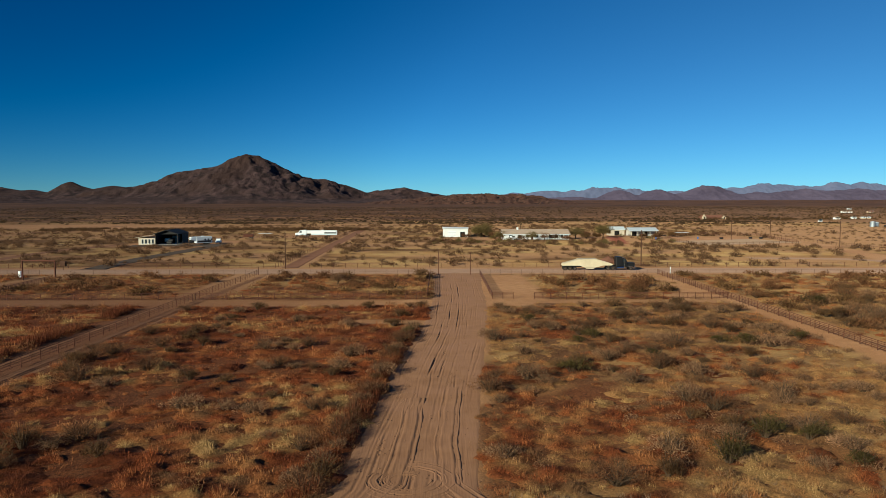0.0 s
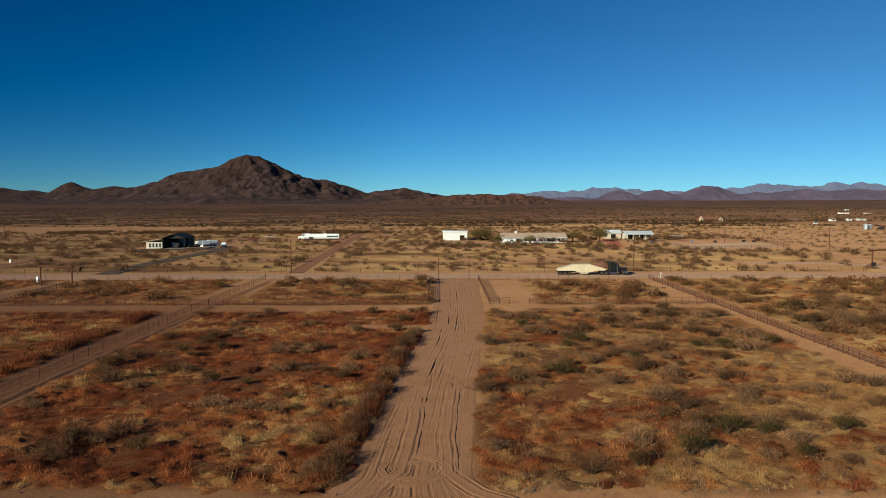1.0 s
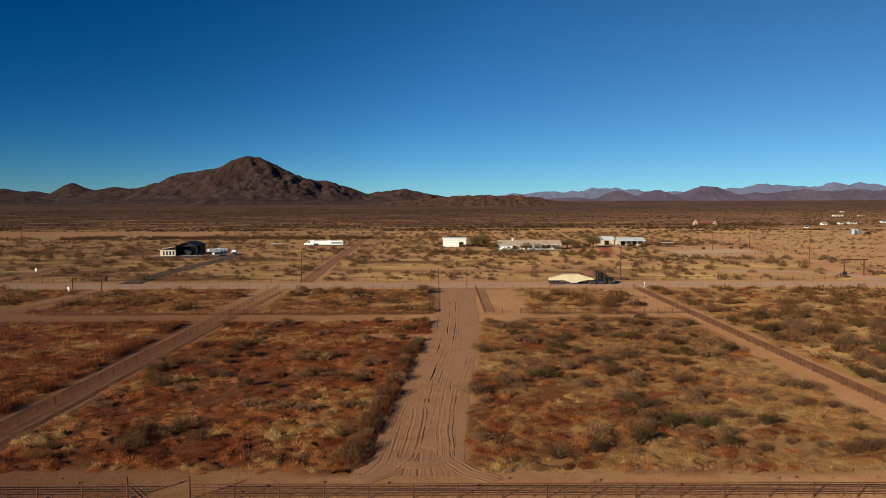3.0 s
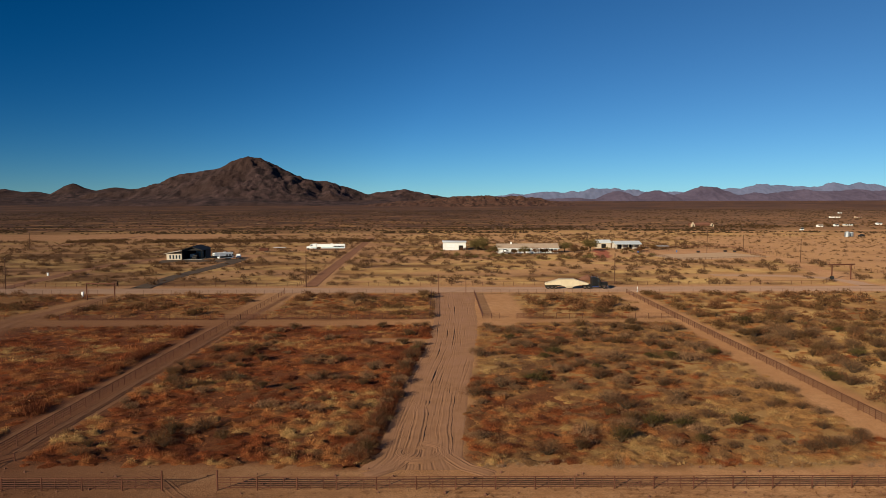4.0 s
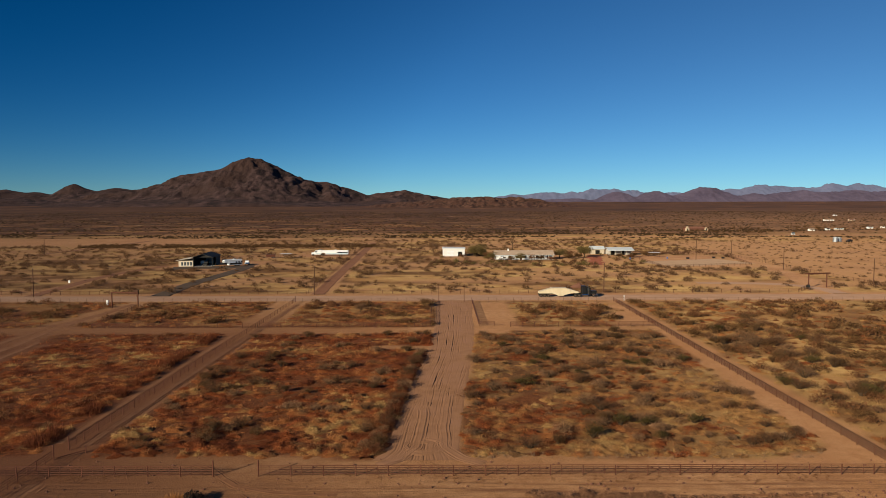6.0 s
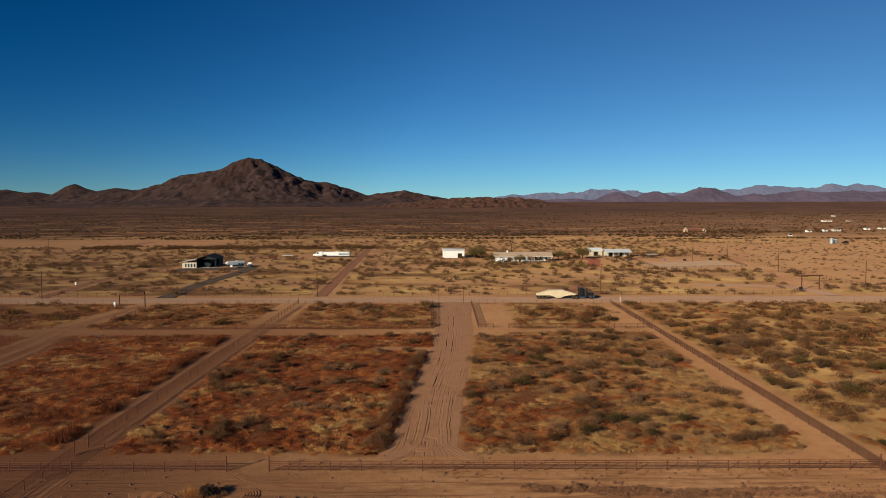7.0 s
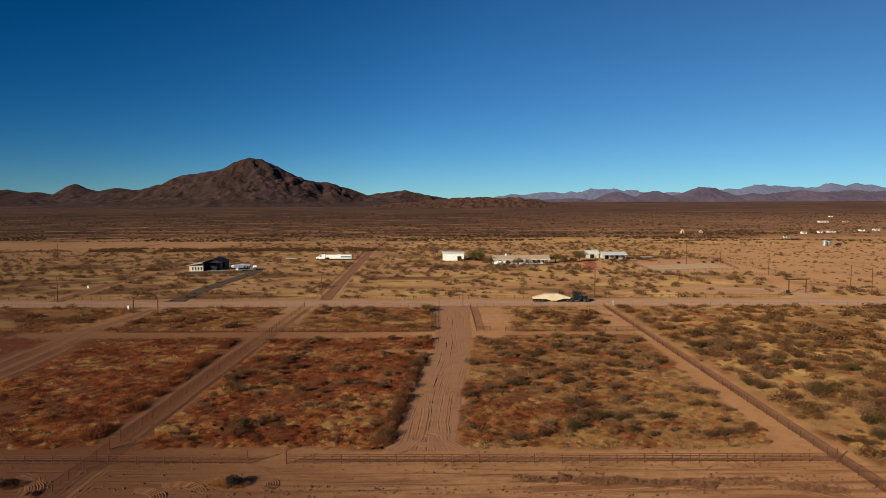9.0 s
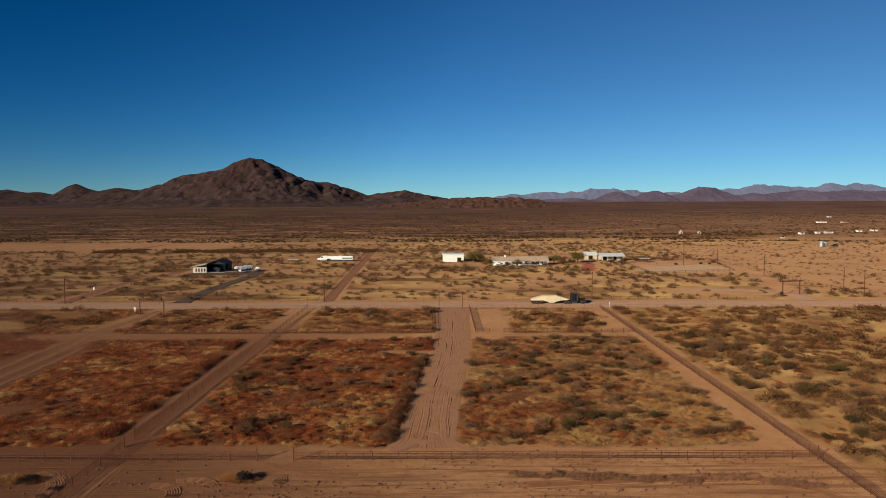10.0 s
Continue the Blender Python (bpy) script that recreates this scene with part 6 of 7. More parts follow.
# metal workshop
h = thing("metal_workshop", "pale metal workshop with open bays and a galvanised roof", "workshop", (86.5, 316.5, 0), 0)
# wall grey instead of pale metal: the shade under the roof as colour
part("wall", gable_walls(7, 19.5, 3.0, 11, 2.8, 3.7), CONCRETE_AND_SHADE, h)
part("roof", gable_roof(6.4, 19.8, -0.2, 11, 2.9, 4.2, 0.5), PALE_METAL, h)
for i in range(5):
    part("bay_post", boxed(7.0 + 3.0 * i, 7.25 + 3.0 * i, -0.1, 0.15, 0, 2.75), TAN_METAL, h)
for x0, x1 in ((8.0, 10.2), (13.4, 15.6)):
    part("bay_opening_shade", boxed(x0, x1, 2.93, 2.996, 0, 2.4), INTERIOR_SHADE, h)
part("annex_wall", gable_walls(-1.5, 6.0, 9.5, 16, 3.0, 3.9), TAN_METAL, h)
part("annex_roof", gable_roof(-1.5, 6.0, 9.5, 16, 3.1, 4.4, 0.4), PALE_METAL, h)
part("annex_opening_shade", boxed(1.0, 3.4, 9.43, 9.496, 0, 2.3), INTERIOR_SHADE, h)

# black barn with a lean-to
h = thing("black_barn", "charcoal steel barn with an open front and tan lean-to", "barn", (-121.5, 255, 0), 4)
bm = boxed(6.6, 6.8, 0, 15, -0.2, 4.4)
box(bm, 15.4, 15.6, 6, 15, -0.2, 4.4)
box(bm, 6.8, 15.4, 14.8, 15, -0.2, 4.4)
part("wall", bm, BLACK_STEEL, h)
rf = bmesh.new()
ring = []
for yy in (-1.2, 15.4):
    ring.append([rf.verts.new((x, yy, z)) for x, z in ((6.2, 4.4), (11.1, 6.0), (16.0, 4.4), (16.0, 4.22), (11.1, 5.82), (6.2, 4.22))])
for i in range(6):
    rf.faces.new((ring[0][i], ring[0][(i + 1) % 6], ring[1][(i + 1) % 6], ring[1][i]))
rf.faces.new(ring[0][::-1])
rf.faces.new(ring[1])
bmesh.ops.recalc_face_normals(rf, faces=rf.faces[:])
part("roof", rf, BLACK_STEEL, h)
part("gable", prism([(6.6, 4.2), (11.1, 5.7), (15.6, 4.2)], 0.0, 0.15), BLACK_STEEL, h)
for x in (15.25, 15.25):
    part("post", boxed(x, x + 0.25, 0.0 if x == 15.25 else 6, 0.25, 0, 4.3), BLACK_STEEL, h)
    break
part("lean_to_wall", boxed(0, 6.55, 0, 13, -0.2, 2.7), TAN_METAL, h)
part("lean_to_roof", prism([(-1.2, 2.72), (6.58, 4.05), (6.58, 4.17), (-1.2, 2.84)], -0.6, 13.4), TAN_METAL, h)
for i in range(4):
    pane_window(h, 1.6 + i * 1.35, 0.5, 0.75, 1.7)
part("back_door", boxed(9.0, 12.4, 14.70, 14.796, 0, 3.0), WHITE_METAL, h)
part("floor_slab", boxed(6.85, 15.35, 0.2, 14.7, -0.1, 0.08), CONCRETE_AND_SHADE, h)


# ---- vehicles ----
def wheel(parent, x, y, r, w, out):
    """A tyre with its rim; out is the side on which the rim shows."""
    t = bmesh.new()
    rod(t, (x, y, r), (x, y + w * out, r), r, sides=18)
    tyre = part("wheel", t, RUBBER, parent)
    part("rim", rod(bmesh.new(), (x, y + (w - 0.03) * out, r), (x, y + (w + 0.02) * out, r), r * 0.58, sides=14), CHROME, tyre)


def truck_at(x, y):
    """A bottom-dump trailer behind a black long-nosed tractor, heading east."""
    t = thing("dump_truck", "black semi truck with a cream bottom-dump trailer on the road", "truck", (x, y, 0.1))
    body = prism([(0.0, 1.55), (0.15, 1.9), (4.2, 3.0), (9.4, 3.05), (13.2, 1.95), (13.9, 1.6), (13.3, 1.35), (11.2, 1.35), (9.0, 0.8), (6.2, 0.8), (4.6, 1.3), (0.0, 1.3)], -1.22, 1.22)
    t.scale = (0.93, 0.93, 0.93)
    part("trailer_body", body, CREAM_PAINT, t)
    for i in range(8):
        px = 2.6 + i * 1.15
        top = min(3.0, 1.95 + (px - 0.15) * 0.26) if px < 9.4 else 3.05 - (px - 9.4) * 0.29
        part("rib", boxed(px, px + 0.12, -1.30, -1.222, 1.3, top - 0.05), CREAM_PAINT, t)
    part("top_rim", boxed(4.2, 9.4, -1.30, 1.30, 3.052, 3.16, 0.02), CREAM_PAINT, t)
    part("gate_hopper", prism([(6.2, 0.8), (9.0, 0.8), (8.6, 0.42), (6.6, 0.42)], -0.9, 0.9), CREAM_PAINT, t)
    part("frame_rail", boxed(0.0, 5.4, -0.5, 0.5, 0.9, 1.29), BLACK_STEEL, t)
    part("tongue", boxed(12.2, 14.6, -0.45, 0.45, 1.1, 1.34), BLACK_STEEL, t)
    for wx in (0.75, 2.05, 3.35, 12.5, 13.8):
        for s in (-1, 1):
            wheel(t, wx, 0.75 * s, 0.52, 0.48, s)
    for s in (-1, 1):
        wheel(t, 18.7, 0.85 * s, 0.52, 0.32, s)
        part("fender", prism([(18.0, 0.9), (18.25, 1.16), (19.1, 1.16), (19.45, 0.85), (19.3, 0.8), (18.15, 0.82)], 0.75 * s, 1.2 * s), CHROME, t)
        part("fuel_tank", rod(bmesh.new(), (14.9, 0.95 * s, 0.75), (16.9, 0.95 * s, 0.75), 0.33, sides=12), CHROME, t)
        part("exhaust_stack", rod(bmesh.new(), (17.05, 1.1 * s, 0.9), (17.05, 1.1 * s, 4.05), 0.08, sides=8), CHROME, t)
        part("headlight", boxed(19.75, 19.9, 0.7 * s - 0.15, 0.7 * s + 0.15, 1.05, 1.3, 0.03), CHROME, t)
    part("sleeper", boxed(14.7, 16.3, -1.2, 1.2, 1.05, 3.75, 0.1), BLACK_PAINT, t)
    cab = part("cab", prism([(16.32, 1.0), (16.32, 3.35), (16.6, 3.45), (17.2, 3.35), (17.75, 2.35), (17.75, 1.0)], -1.05, 1.05), BLACK_PAINT, t)
    for s in (-1, 1):
        part("side_window", prism([(16.55, 2.3), (16.55, 3.1), (17.05, 3.1), (17.5, 2.3)], 1.053 * s, 1.066 * s), GLASS, cab)
    part("windscreen", prism([(17.23, 3.3), (17.25, 3.32), (17.76, 2.42), (17.72, 2.42)], -0.9, 0.9), GLASS, cab)
    part("hood", boxed(17.76, 19.9, -0.68, 0.68, 1.0, 2.12, 0.12), BLACK_PAINT, t)
    part("grille", boxed(19.905, 19.97, -0.5, 0.5, 0.95, 2.0, 0.02), CHROME, t)
    part("bumper", boxed(19.8, 20.1, -1.15, 1.15, 0.4, 0.85, 0.05), CHROME, t)
    part("chassis", boxed(13.0, 19.7, -0.42, 0.42, 0.72, 0.99), BLACK_STEEL, t)


truck_at(31.2, 148.2)


def boxy_trailer(x, y, turn, length, height, mat, label, category, name, stripes=None, windows=0, cap=True):
    t = thing(name, label, category, (x, y, 0), turn)
    part("body", boxed(0, length, -1.2, 1.2, 0.7, height, 0.12), mat, t)
    if stripes:
        part("stripe", boxed(0.4, length - 0.4, -1.212, -1.203, 1.0, 1.35), stripes, t)
    for i in range(windows):
        wx = length * (0.55 + 0.4 * i / max(1, windows - 1)) if windows > 2 else length * (0.3 + 0.4 * i)
        part("window", boxed(wx - 0.35, wx + 0.35, -1.225, -1.215, height - 1.5, height - 0.9), GLASS, t)
    for wx in (length * 0.62, length * 0.62 + 1.0):
        for s in (-1, 1):
            wheel(t, wx, 0.85 * s, 0.38, 0.3, s)
    if cap:
        part("roof_unit", boxed(length * 0.4, length * 0.4 + 1.0, -0.4, 0.4, height, height + 0.28, 0.05), WHITE_METAL, t)
    part("hitch", prism([(-1.6, 0.6), (0.05, 0.75), (0.05, 0.9), (-1.6, 0.72)], -0.1, 0.1), BLACK_STEEL, t)
    part("jack", rod(bmesh.new(), (-1.4, 0, 0), (-1.4, 0, 0.7), 0.06), BLACK_STEEL, t)
    return t


def pickup(x, y, turn, mat, label, name="pickup_truck"):
    t = thing(name, label, "pickup", (x, y, 0), turn)
    part("body", prism([(0, 0.55), (0.05, 1.2), (1.75, 1.25), (2.0, 1.3), (3.9, 1.3), (4.25, 1.2), (5.4, 1.08), (5.6, 0.95), (5.6, 0.5)], -0.95, 0.95), mat, t)
    cab = part("cab", prism([(1.9, 1.302), (2.15, 1.9), (3.6, 1.95), (4.3, 1.302)], -0.85, 0.85), mat, t)
    for s in (-1, 1):
        part("side_window", prism([(2.2, 1.36), (2.35, 1.8), (3.5, 1.84), (4.0, 1.36)], 0.853 * s, 0.862 * s), GLASS, cab)
    for wx in (1.0, 4.55):
        for s in (-1, 1):
            wheel(t, wx, 0.7 * s, 0.4, 0.27, s)
    part("bumper", boxed(5.6, 5.75, -0.9, 0.9, 0.45, 0.7, 0.03), CHROME, t)
    return t


# the white hauler with its long trailer
t = boxy_trailer(-63.4, 319.5, 1.5, 12.6, 3.0, WHITE_METAL, "long white horse trailer with a row of small windows", "trailer", "horse_trailer", PALE_BLUE, 8)
part("gooseneck", boxed(-2.3, 0.05, -1.05, 1.05, 1.5, 3.0, 0.15), WHITE_METAL, t)
t = thing("hauler_truck", "white long-nosed hauler truck coupled to a horse trailer", "truck", (-71.4, 319.2, 0), 1.5)
part("hood", prism([(0.3, 0.7), (0.3, 1.7), (1.9, 1.95), (1.9, 0.7)], -0.85, 0.85), WHITE_METAL, t)
part("cab", prism([(1.905, 0.7), (1.905, 2.0), (2.5, 3.0), (5.6, 3.3), (5.6, 0.7)], -1.15, 1.15), WHITE_METAL, t)
for s in (-1, 1):
    part("side_window", prism([(2.3, 1.95), (2.65, 2.75), (3.5, 2.8), (3.5, 1.95)], 1.153 * s, 1.163 * s), GLASS, t)
    for wx in (1.2, 5.4, 6.6):
        wheel(t, wx, 0.8 * s, 0.5, 0.34, s)
part("windscreen", prism([(1.88, 2.03), (1.93, 2.0), (2.48, 2.93), (2.43, 2.96)], -1.0, 1.0), GLASS, t)
part("grille", boxed(0.22, 0.297, -0.6, 0.6, 0.75, 1.6, 0.02), BLACK_STEEL, t)
part("deck", boxed(5.65, 7.6, -0.8, 0.8, 0.85, 1.15, 0.03), BLACK_STEEL, t)
part("stripe", boxed(2.6, 5.4, -1.165, -1.155, 1.0, 1.3), PALE_BLUE, t)

# vehicles by the barn
t = boxy_trailer(-98.4, 254.2, 40, 6.6, 3.3, WHITE_METAL, "white fifth-wheel travel trailer with a raised nose beside the barn", "caravan", "travel_trailer", BLACK_STEEL, 3)
part("nose", prism([(-2.1, 2.1), (-2.3, 2.6), (-1.9, 3.15), (-1.2, 3.28), (0.02, 3.28), (0.02, 1.75), (-0.6, 1.85)], -1.12, 1.12), WHITE_METAL, t)
part("nose_window", boxed(-2.28, -2.22, -0.6, 0.6, 2.4, 2.85), GLASS, t)
part("dark_panel", boxed(0.5, 6.1, -1.228, -1.214, 1.36, 1.75), BLACK_STEEL, t)
boxy_trailer(-103.5, 262, 20, 6.0, 2.7, BLACK_STEEL, "dark enclosed cargo trailer parked on gravel", "trailer", "cargo_trailer", None, 0, False)
pickup(-91.8, 262, 100, WHITE_METAL, "white pickup parked beside a travel trailer")
pickup(-110.0, 257, 95, BLACK_PAINT, "black pickup parked at the barn's open front")
pickup(29.5, 284.5, 25, WHITE_METAL, "white pickup parked beside the ranch house")
boxy_trailer(-112.5, 262, 90, 5.0, 2.2, SILVER, "grey utility trailer inside the barn", "trailer", "stock_trailer", None, 0, False)


def shade_pen(x, y, label):
    t = thing("shade_shelter", label, "shelter", (x, y, 0))
    for px in (0, 5):
        for py in (0, 3):
            part("post", rod(bmesh.new(), (px, py, -0.2), (px, py, 2.4), 0.06), RUST_PIPE, t)
    part("roof", boxed(-0.4, 5.4, -0.4, 3.4, 2.4, 2.48), PALE_METAL, t)
    return t


# this first shelter is added where small dark machines stand
shade_pen(-84, 300, "small open shelter added in place of small dark machines")
shade_pen(112, 304, "open livestock shade with a metal roof beside the arena")
# trailer shape added in place of a small dark tractor
boxy_trailer(-92, 302, 10, 4.6, 2.0, RUST_PIPE, "rusty brown trailer added in place of a dark tractor", "trailer", "stock_trailer", None, 0, False)
for x, y in ((128, 292), (143, 296), (147, 294)):
    t = thing("feed_tub", "dark round feed tub on the arena sand", "tub", (x, y, 0), group="feed tubs")
    part("shell", rod(bmesh.new(), (0, 0, 0), (0, 0, 0.8), 0.7, 0.85, 14), BLACK_STEEL, t)
    part("rim", rod(bmesh.new(), (0, 0, 0.8), (0, 0, 0.88), 0.9, sides=14), RUST_PIPE, t)
for x, y in ((118, 294), (97.5, 289.5)):
    t = thing("water_barrel", "blue plastic barrel beside the arena", "barrel", (x, y, 0), group="blue barrels")
    part("shell", rod(bmesh.new(), (0, 0, 0), (0, 0, 0.9), 0.32, sides=14), BLUE_PAINT, t)
    part("lid", rod(bmesh.new(), (0, 0, 0.9), (0, 0, 0.95), 0.34, sides=14), BLUE_PAINT, t)


# heap of soil by the road
def heap(name, label, x, y, rx, ry, h, mat, cat, seed):
    def z(X, Y):
        d = np.hypot((X - x) / rx, (Y - y) / ry)
        return h * np.clip(1 - d, 0, 1) ** 0.8 * (0.75 + 0.5 * fnoise(X, Y, 1.2, seed)) - 0.15
    m, _, _ = grid_mesh(name, np.linspace(x - rx, x + rx, 30), np.linspace(y - ry, y + ry, 30), z, mat)
    tagged(new(name, m), label, cat)


heap("soil_heap", "heap of dark red soil in the field", 48.8, 173, 3.2, 2.4, 1.9, MOUND_SOIL, "heap", 3)


# black brush heaps in the bare ground
def burnt_brush(x, y, r, h, seed):
    t = thing("burnt_brush", "black brush heap on bare soil beside dry grass", "brush heap", (x, y, 0), group="burnt brush heaps")
    bm = bmesh.new()
    for tri in twigs(60, h, r, 0.025, seed):
        bm.faces.new([bm.verts.new(v) for v in tri])
    part("stems", bm, BLACK_TWIG, t)
    V = leaf_cloud(900, 0.13, full_lumps(seed, r, h * 1.3, 5), seed, 0.8 * h / r).reshape(-1, 3)
    ob = new("brush", np_mesh("brush", V, np.arange(len(V)).reshape(-1, 3), BLACK_TWIG))
    ob.parent = t
    q = np.random.default_rng(seed)
    n = 26
    a, s = q.random(n) * 6.283, np.sqrt(q.random(n))
    scattered("dry_tussock", "dry straw tussocks round a black brush heap", "grass", FUZZ_T, x - r * 1.35 + np.cos(a) * s * r, y + np.sin(a) * s * r * 0.6, 0.5 + 0.6 * q.random(n), GRASS_GOLD, np.zeros(n))
    scattered("dry_weed", "brown weeds round a black brush heap", "weeds", FUZZ_T, x + np.cos(a) * (0.9 + 0.4 * s) * r, y + np.sin(a) * (0.7 + 0.3 * s) * r, 0.3 + 0.4 * q.random(n), LEAF_BROWN, np.zeros(n))


burnt_brush(-53.6, -7.2, 1.7, 0.75, 5)
burnt_brush(-25.4, -7.3, 1.35, 1.5, 6)


# stubble left under the front fence
x, y = sow(1500, -118, 53, -2.4, 0.4, lambda x, y: smooth(fnoise(x, y, 4, 95), 0.38, 0.56) * np.where((x > -25.6) & (x < -20.5), 0, 1), 45)
scattered("fence_stubble", "dry brown stubble along the foot of a pipe fence", "weeds", LOOSE_T, x, y, 0.12 + 0.3 * RNG.random(len(x)) ** 2, LEAF_BROWN, soil_z(x, y))


# clods thrown up in rows on the cleared strip
def clod(seed):
    q = np.random.default_rng(seed)
    v = np.array([(1, 0, 0), (-1, 0, 0), (0, 1, 0), (0, -1, 0), (0, 0, 1), (0, 0, -0.4)]) * (0.7 + 0.6 * q.random((6, 1)))
    f = [(0, 2, 4), (2, 1, 4), (1, 3, 4), (3, 0, 4), (2, 0, 5), (1, 2, 5), (3, 1, 5), (0, 3, 5)]
    return np.array([[v[a] for a in t] for t in f])


x, y = sow(13000, -60, 62, -26, 5.5, lambda x, y: 0.06 + 0.75 * smooth(fnoise(x * 0.25, y, 3.0, 120), 0.58, 0.7) * smooth(y, -1.5, -3.5), 41)
scattered("soil_clods", "loose clods of red soil on cleared ground", "soil", [clod(k) for k in range(5)], x, y, 0.05 + 0.2 * RNG.random(len(x)) ** 2.4, MOUND_SOIL, soil_z(x, y) + 0.03)
x, y = sow(5200, -9, 11, 5, 96, lambda x, y: band(x, drive_left(y) + 0.2, drive_right(y) - 0.2, 0.2) * (0.12 + 0.88 * smooth(fnoise(x, y * 0.1, 0.7, 123, 2), 0.5, 0.62)) * smooth(y, 96, 30), 54)
scattered("drive_clods", "crumbs of dry soil along the tyre ruts of a drive", "soil", [clod(k + 9) for k in range(5)], x, y, 0.025 + 0.075 * RNG.random(len(x)) ** 2, DRIVE_SOIL, 0 * x + 0.02)


def sticks(n, R, H, length, width, seed):
    """A low tangle of bare sticks lying every way."""
    q = np.random.default_rng(seed)
    a, s = q.random(n) * 6.283, np.sqrt(q.random(n))
    c = np.stack([np.cos(a) * s * R, np.sin(a) * s * R, H * (1.02 - s * s) * q.random(n)], 1)
    d = q.normal(size=(n, 3)) * np.array([1, 1, 0.55])
    d *= (length * (0.4 + 0.8 * q.random(n)) / np.linalg.norm(d, axis=1))[:, None]
    side = np.cross(d, q.normal(size=(n, 3)))
    side *= width / np.linalg.norm(side, axis=1)[:, None]
    tri = np.stack([c - d * 0.5 - side, c - d * 0.5 + side, c + d * 0.5], 1)
    tri[..., 2] = np.maximum(tri[..., 2], 0)
    return tri


TWIGGY_T = [sticks(150, 0.75, 0.62, 0.7, 0.022, k + 400) for k in range(6)]
x, y = sow(1500, 7, 33, -10, -4, lambda x, y: smooth(np.abs(y + 6.0 + (x - 12) * 0.10 - 0.4 * np.sin(x * 0.9)), 0.75, 0.1) * smooth(fnoise(x, y, 3, 121), 0.34, 0.5) * smooth(x, 8, 16), 42)
scattered("brush_row", "raked row of dead twiggy brush on cleared ground", "brush", TWIGGY_T, x, y, 0.45 + 0.75 * RNG.random(len(x)), DEAD_TWIG, soil_z(x, y))
x, y = sow(280, 40, 51, -12.5, -7, lambda x, y: smooth(np.hypot((x - 45.5) / 4.2, (y + 9.4 + (x - 45) * 0.2) / 1.1), 1.0, 0.4), 43)
scattered("brush_pile", "pile of dead twiggy brush on cleared ground", "brush", TWIGGY_T, x, y, 0.5 + 0.75 * RNG.random(len(x)), DEAD_TWIG, soil_z(x, y))
x, y = sow(160, 33, 42, -8, -5.5, lambda x, y: 0.4 + 0 * x, 44)
scattered("brush_litter", "scattered dead twigs on cleared ground", "brush", TWIGGY_T, x, y, 0.2 + 0.35 * RNG.random(len(x)), DEAD_TWIG, soil_z(x, y))


# curved tyre ruts in the soft soil
def rut_ring(x, y, r, a0, a1, label):
    bm = bmesh.new()
    n = 22
    rows = []
    for i in range(n + 1):
        a = radians(a0 + (a1 - a0) * i / n)
        row = []
        for k in range(15):
            q = r + (k - 7) * 0.16
            zz = 0.02 + (0.10) * math.cos(k * math.pi) * (0.6 + 0.4 * math.sin(i * 1.3)) * math.sin(math.pi * i / n) - (0.2 if k in (0, 14) or i in (0, n) else 0)
            row.append(bm.verts.new((math.cos(a) * q, math.sin(a) * q, zz + float(ground_height(np.array(x + math.cos(a) * q), np.array(y + math.sin(a) * q))))))
        rows.append(row)
    for i in range(n):
        for k in range(14):
            bm.faces.new((rows[i][k], rows[i][k + 1], rows[i + 1][k + 1], rows[i + 1][k]))
    t = part("tyre_rut", bm, LOOSE_SOIL)
    t.location = (x, y, 0)
    tagged(t, label, "tyre rut", "tyre ruts", "structure")


rut_ring(-36.2, -12.2, 3.2, -40, 110, "curved tyre ruts churned into bare soil")
rut_ring(-32.5, -11, 3.9, 15, 120, "curved tyre ruts churned into bare soil")
rut_ring(-53.2, -10.4, 4.6, -60, 80, "curved tyre ruts churned into bare soil")
rut_ring(-22.5, -7.5, 1.8, -60, 60, "curved tyre ruts churned into bare soil")


def rut_path(name, label, pts, half, mat=LOOSE_SOIL, lift=0.02):
    """A pair of tyre ruts along a bent path."""
    P = np.array(pts, float)
    seg = np.r_[0, np.cumsum(np.hypot(*np.diff(P, axis=0).T))]

    def centre(S, A):
        x, y = np.interp(S, seg, P[:, 0]), np.interp(S, seg, P[:, 1])
        dx, dy = np.interp(S + 1.5, seg, P[:, 0]) - np.interp(S - 1.5, seg, P[:, 0]), np.interp(S + 1.5, seg, P[:, 1]) - np.interp(S - 1.5, seg, P[:, 1])
        k = np.hypot(dx, dy) + 1e-6
        w = A * half + 0.25 * (vnoise(S, 0 * S, 3, 8) - 0.5)
        return x + dy / k * w, y - dx / k * w

    def height(S, A, X, Y):
        tread = sum(np.exp(-((A - c) / 0.13) ** 2) for c in (-0.62, 0.62))
        z = lift - 0.06 * tread + 0.03 * sum(np.exp(-((np.abs(A - c) - 0.24) / 0.08) ** 2) for c in (-0.62, 0.62)) + 0.02 * np.sin(S * 9) * tread
        return z + ground_height(X, Y) - 0.12 * smooth(1 - np.abs(A), 0.16, 0) - 0.2 * smooth(np.minimum(S, seg[-1] - S), 1.0, 0) + (fnoise(X, Y, 0.8, 77, 2) - 0.5) * 0.05
    strip(name, label, "tyre rut", mat, np.arange(0, seg[-1], 0.4), np.linspace(-1, 1, 22), centre, height)


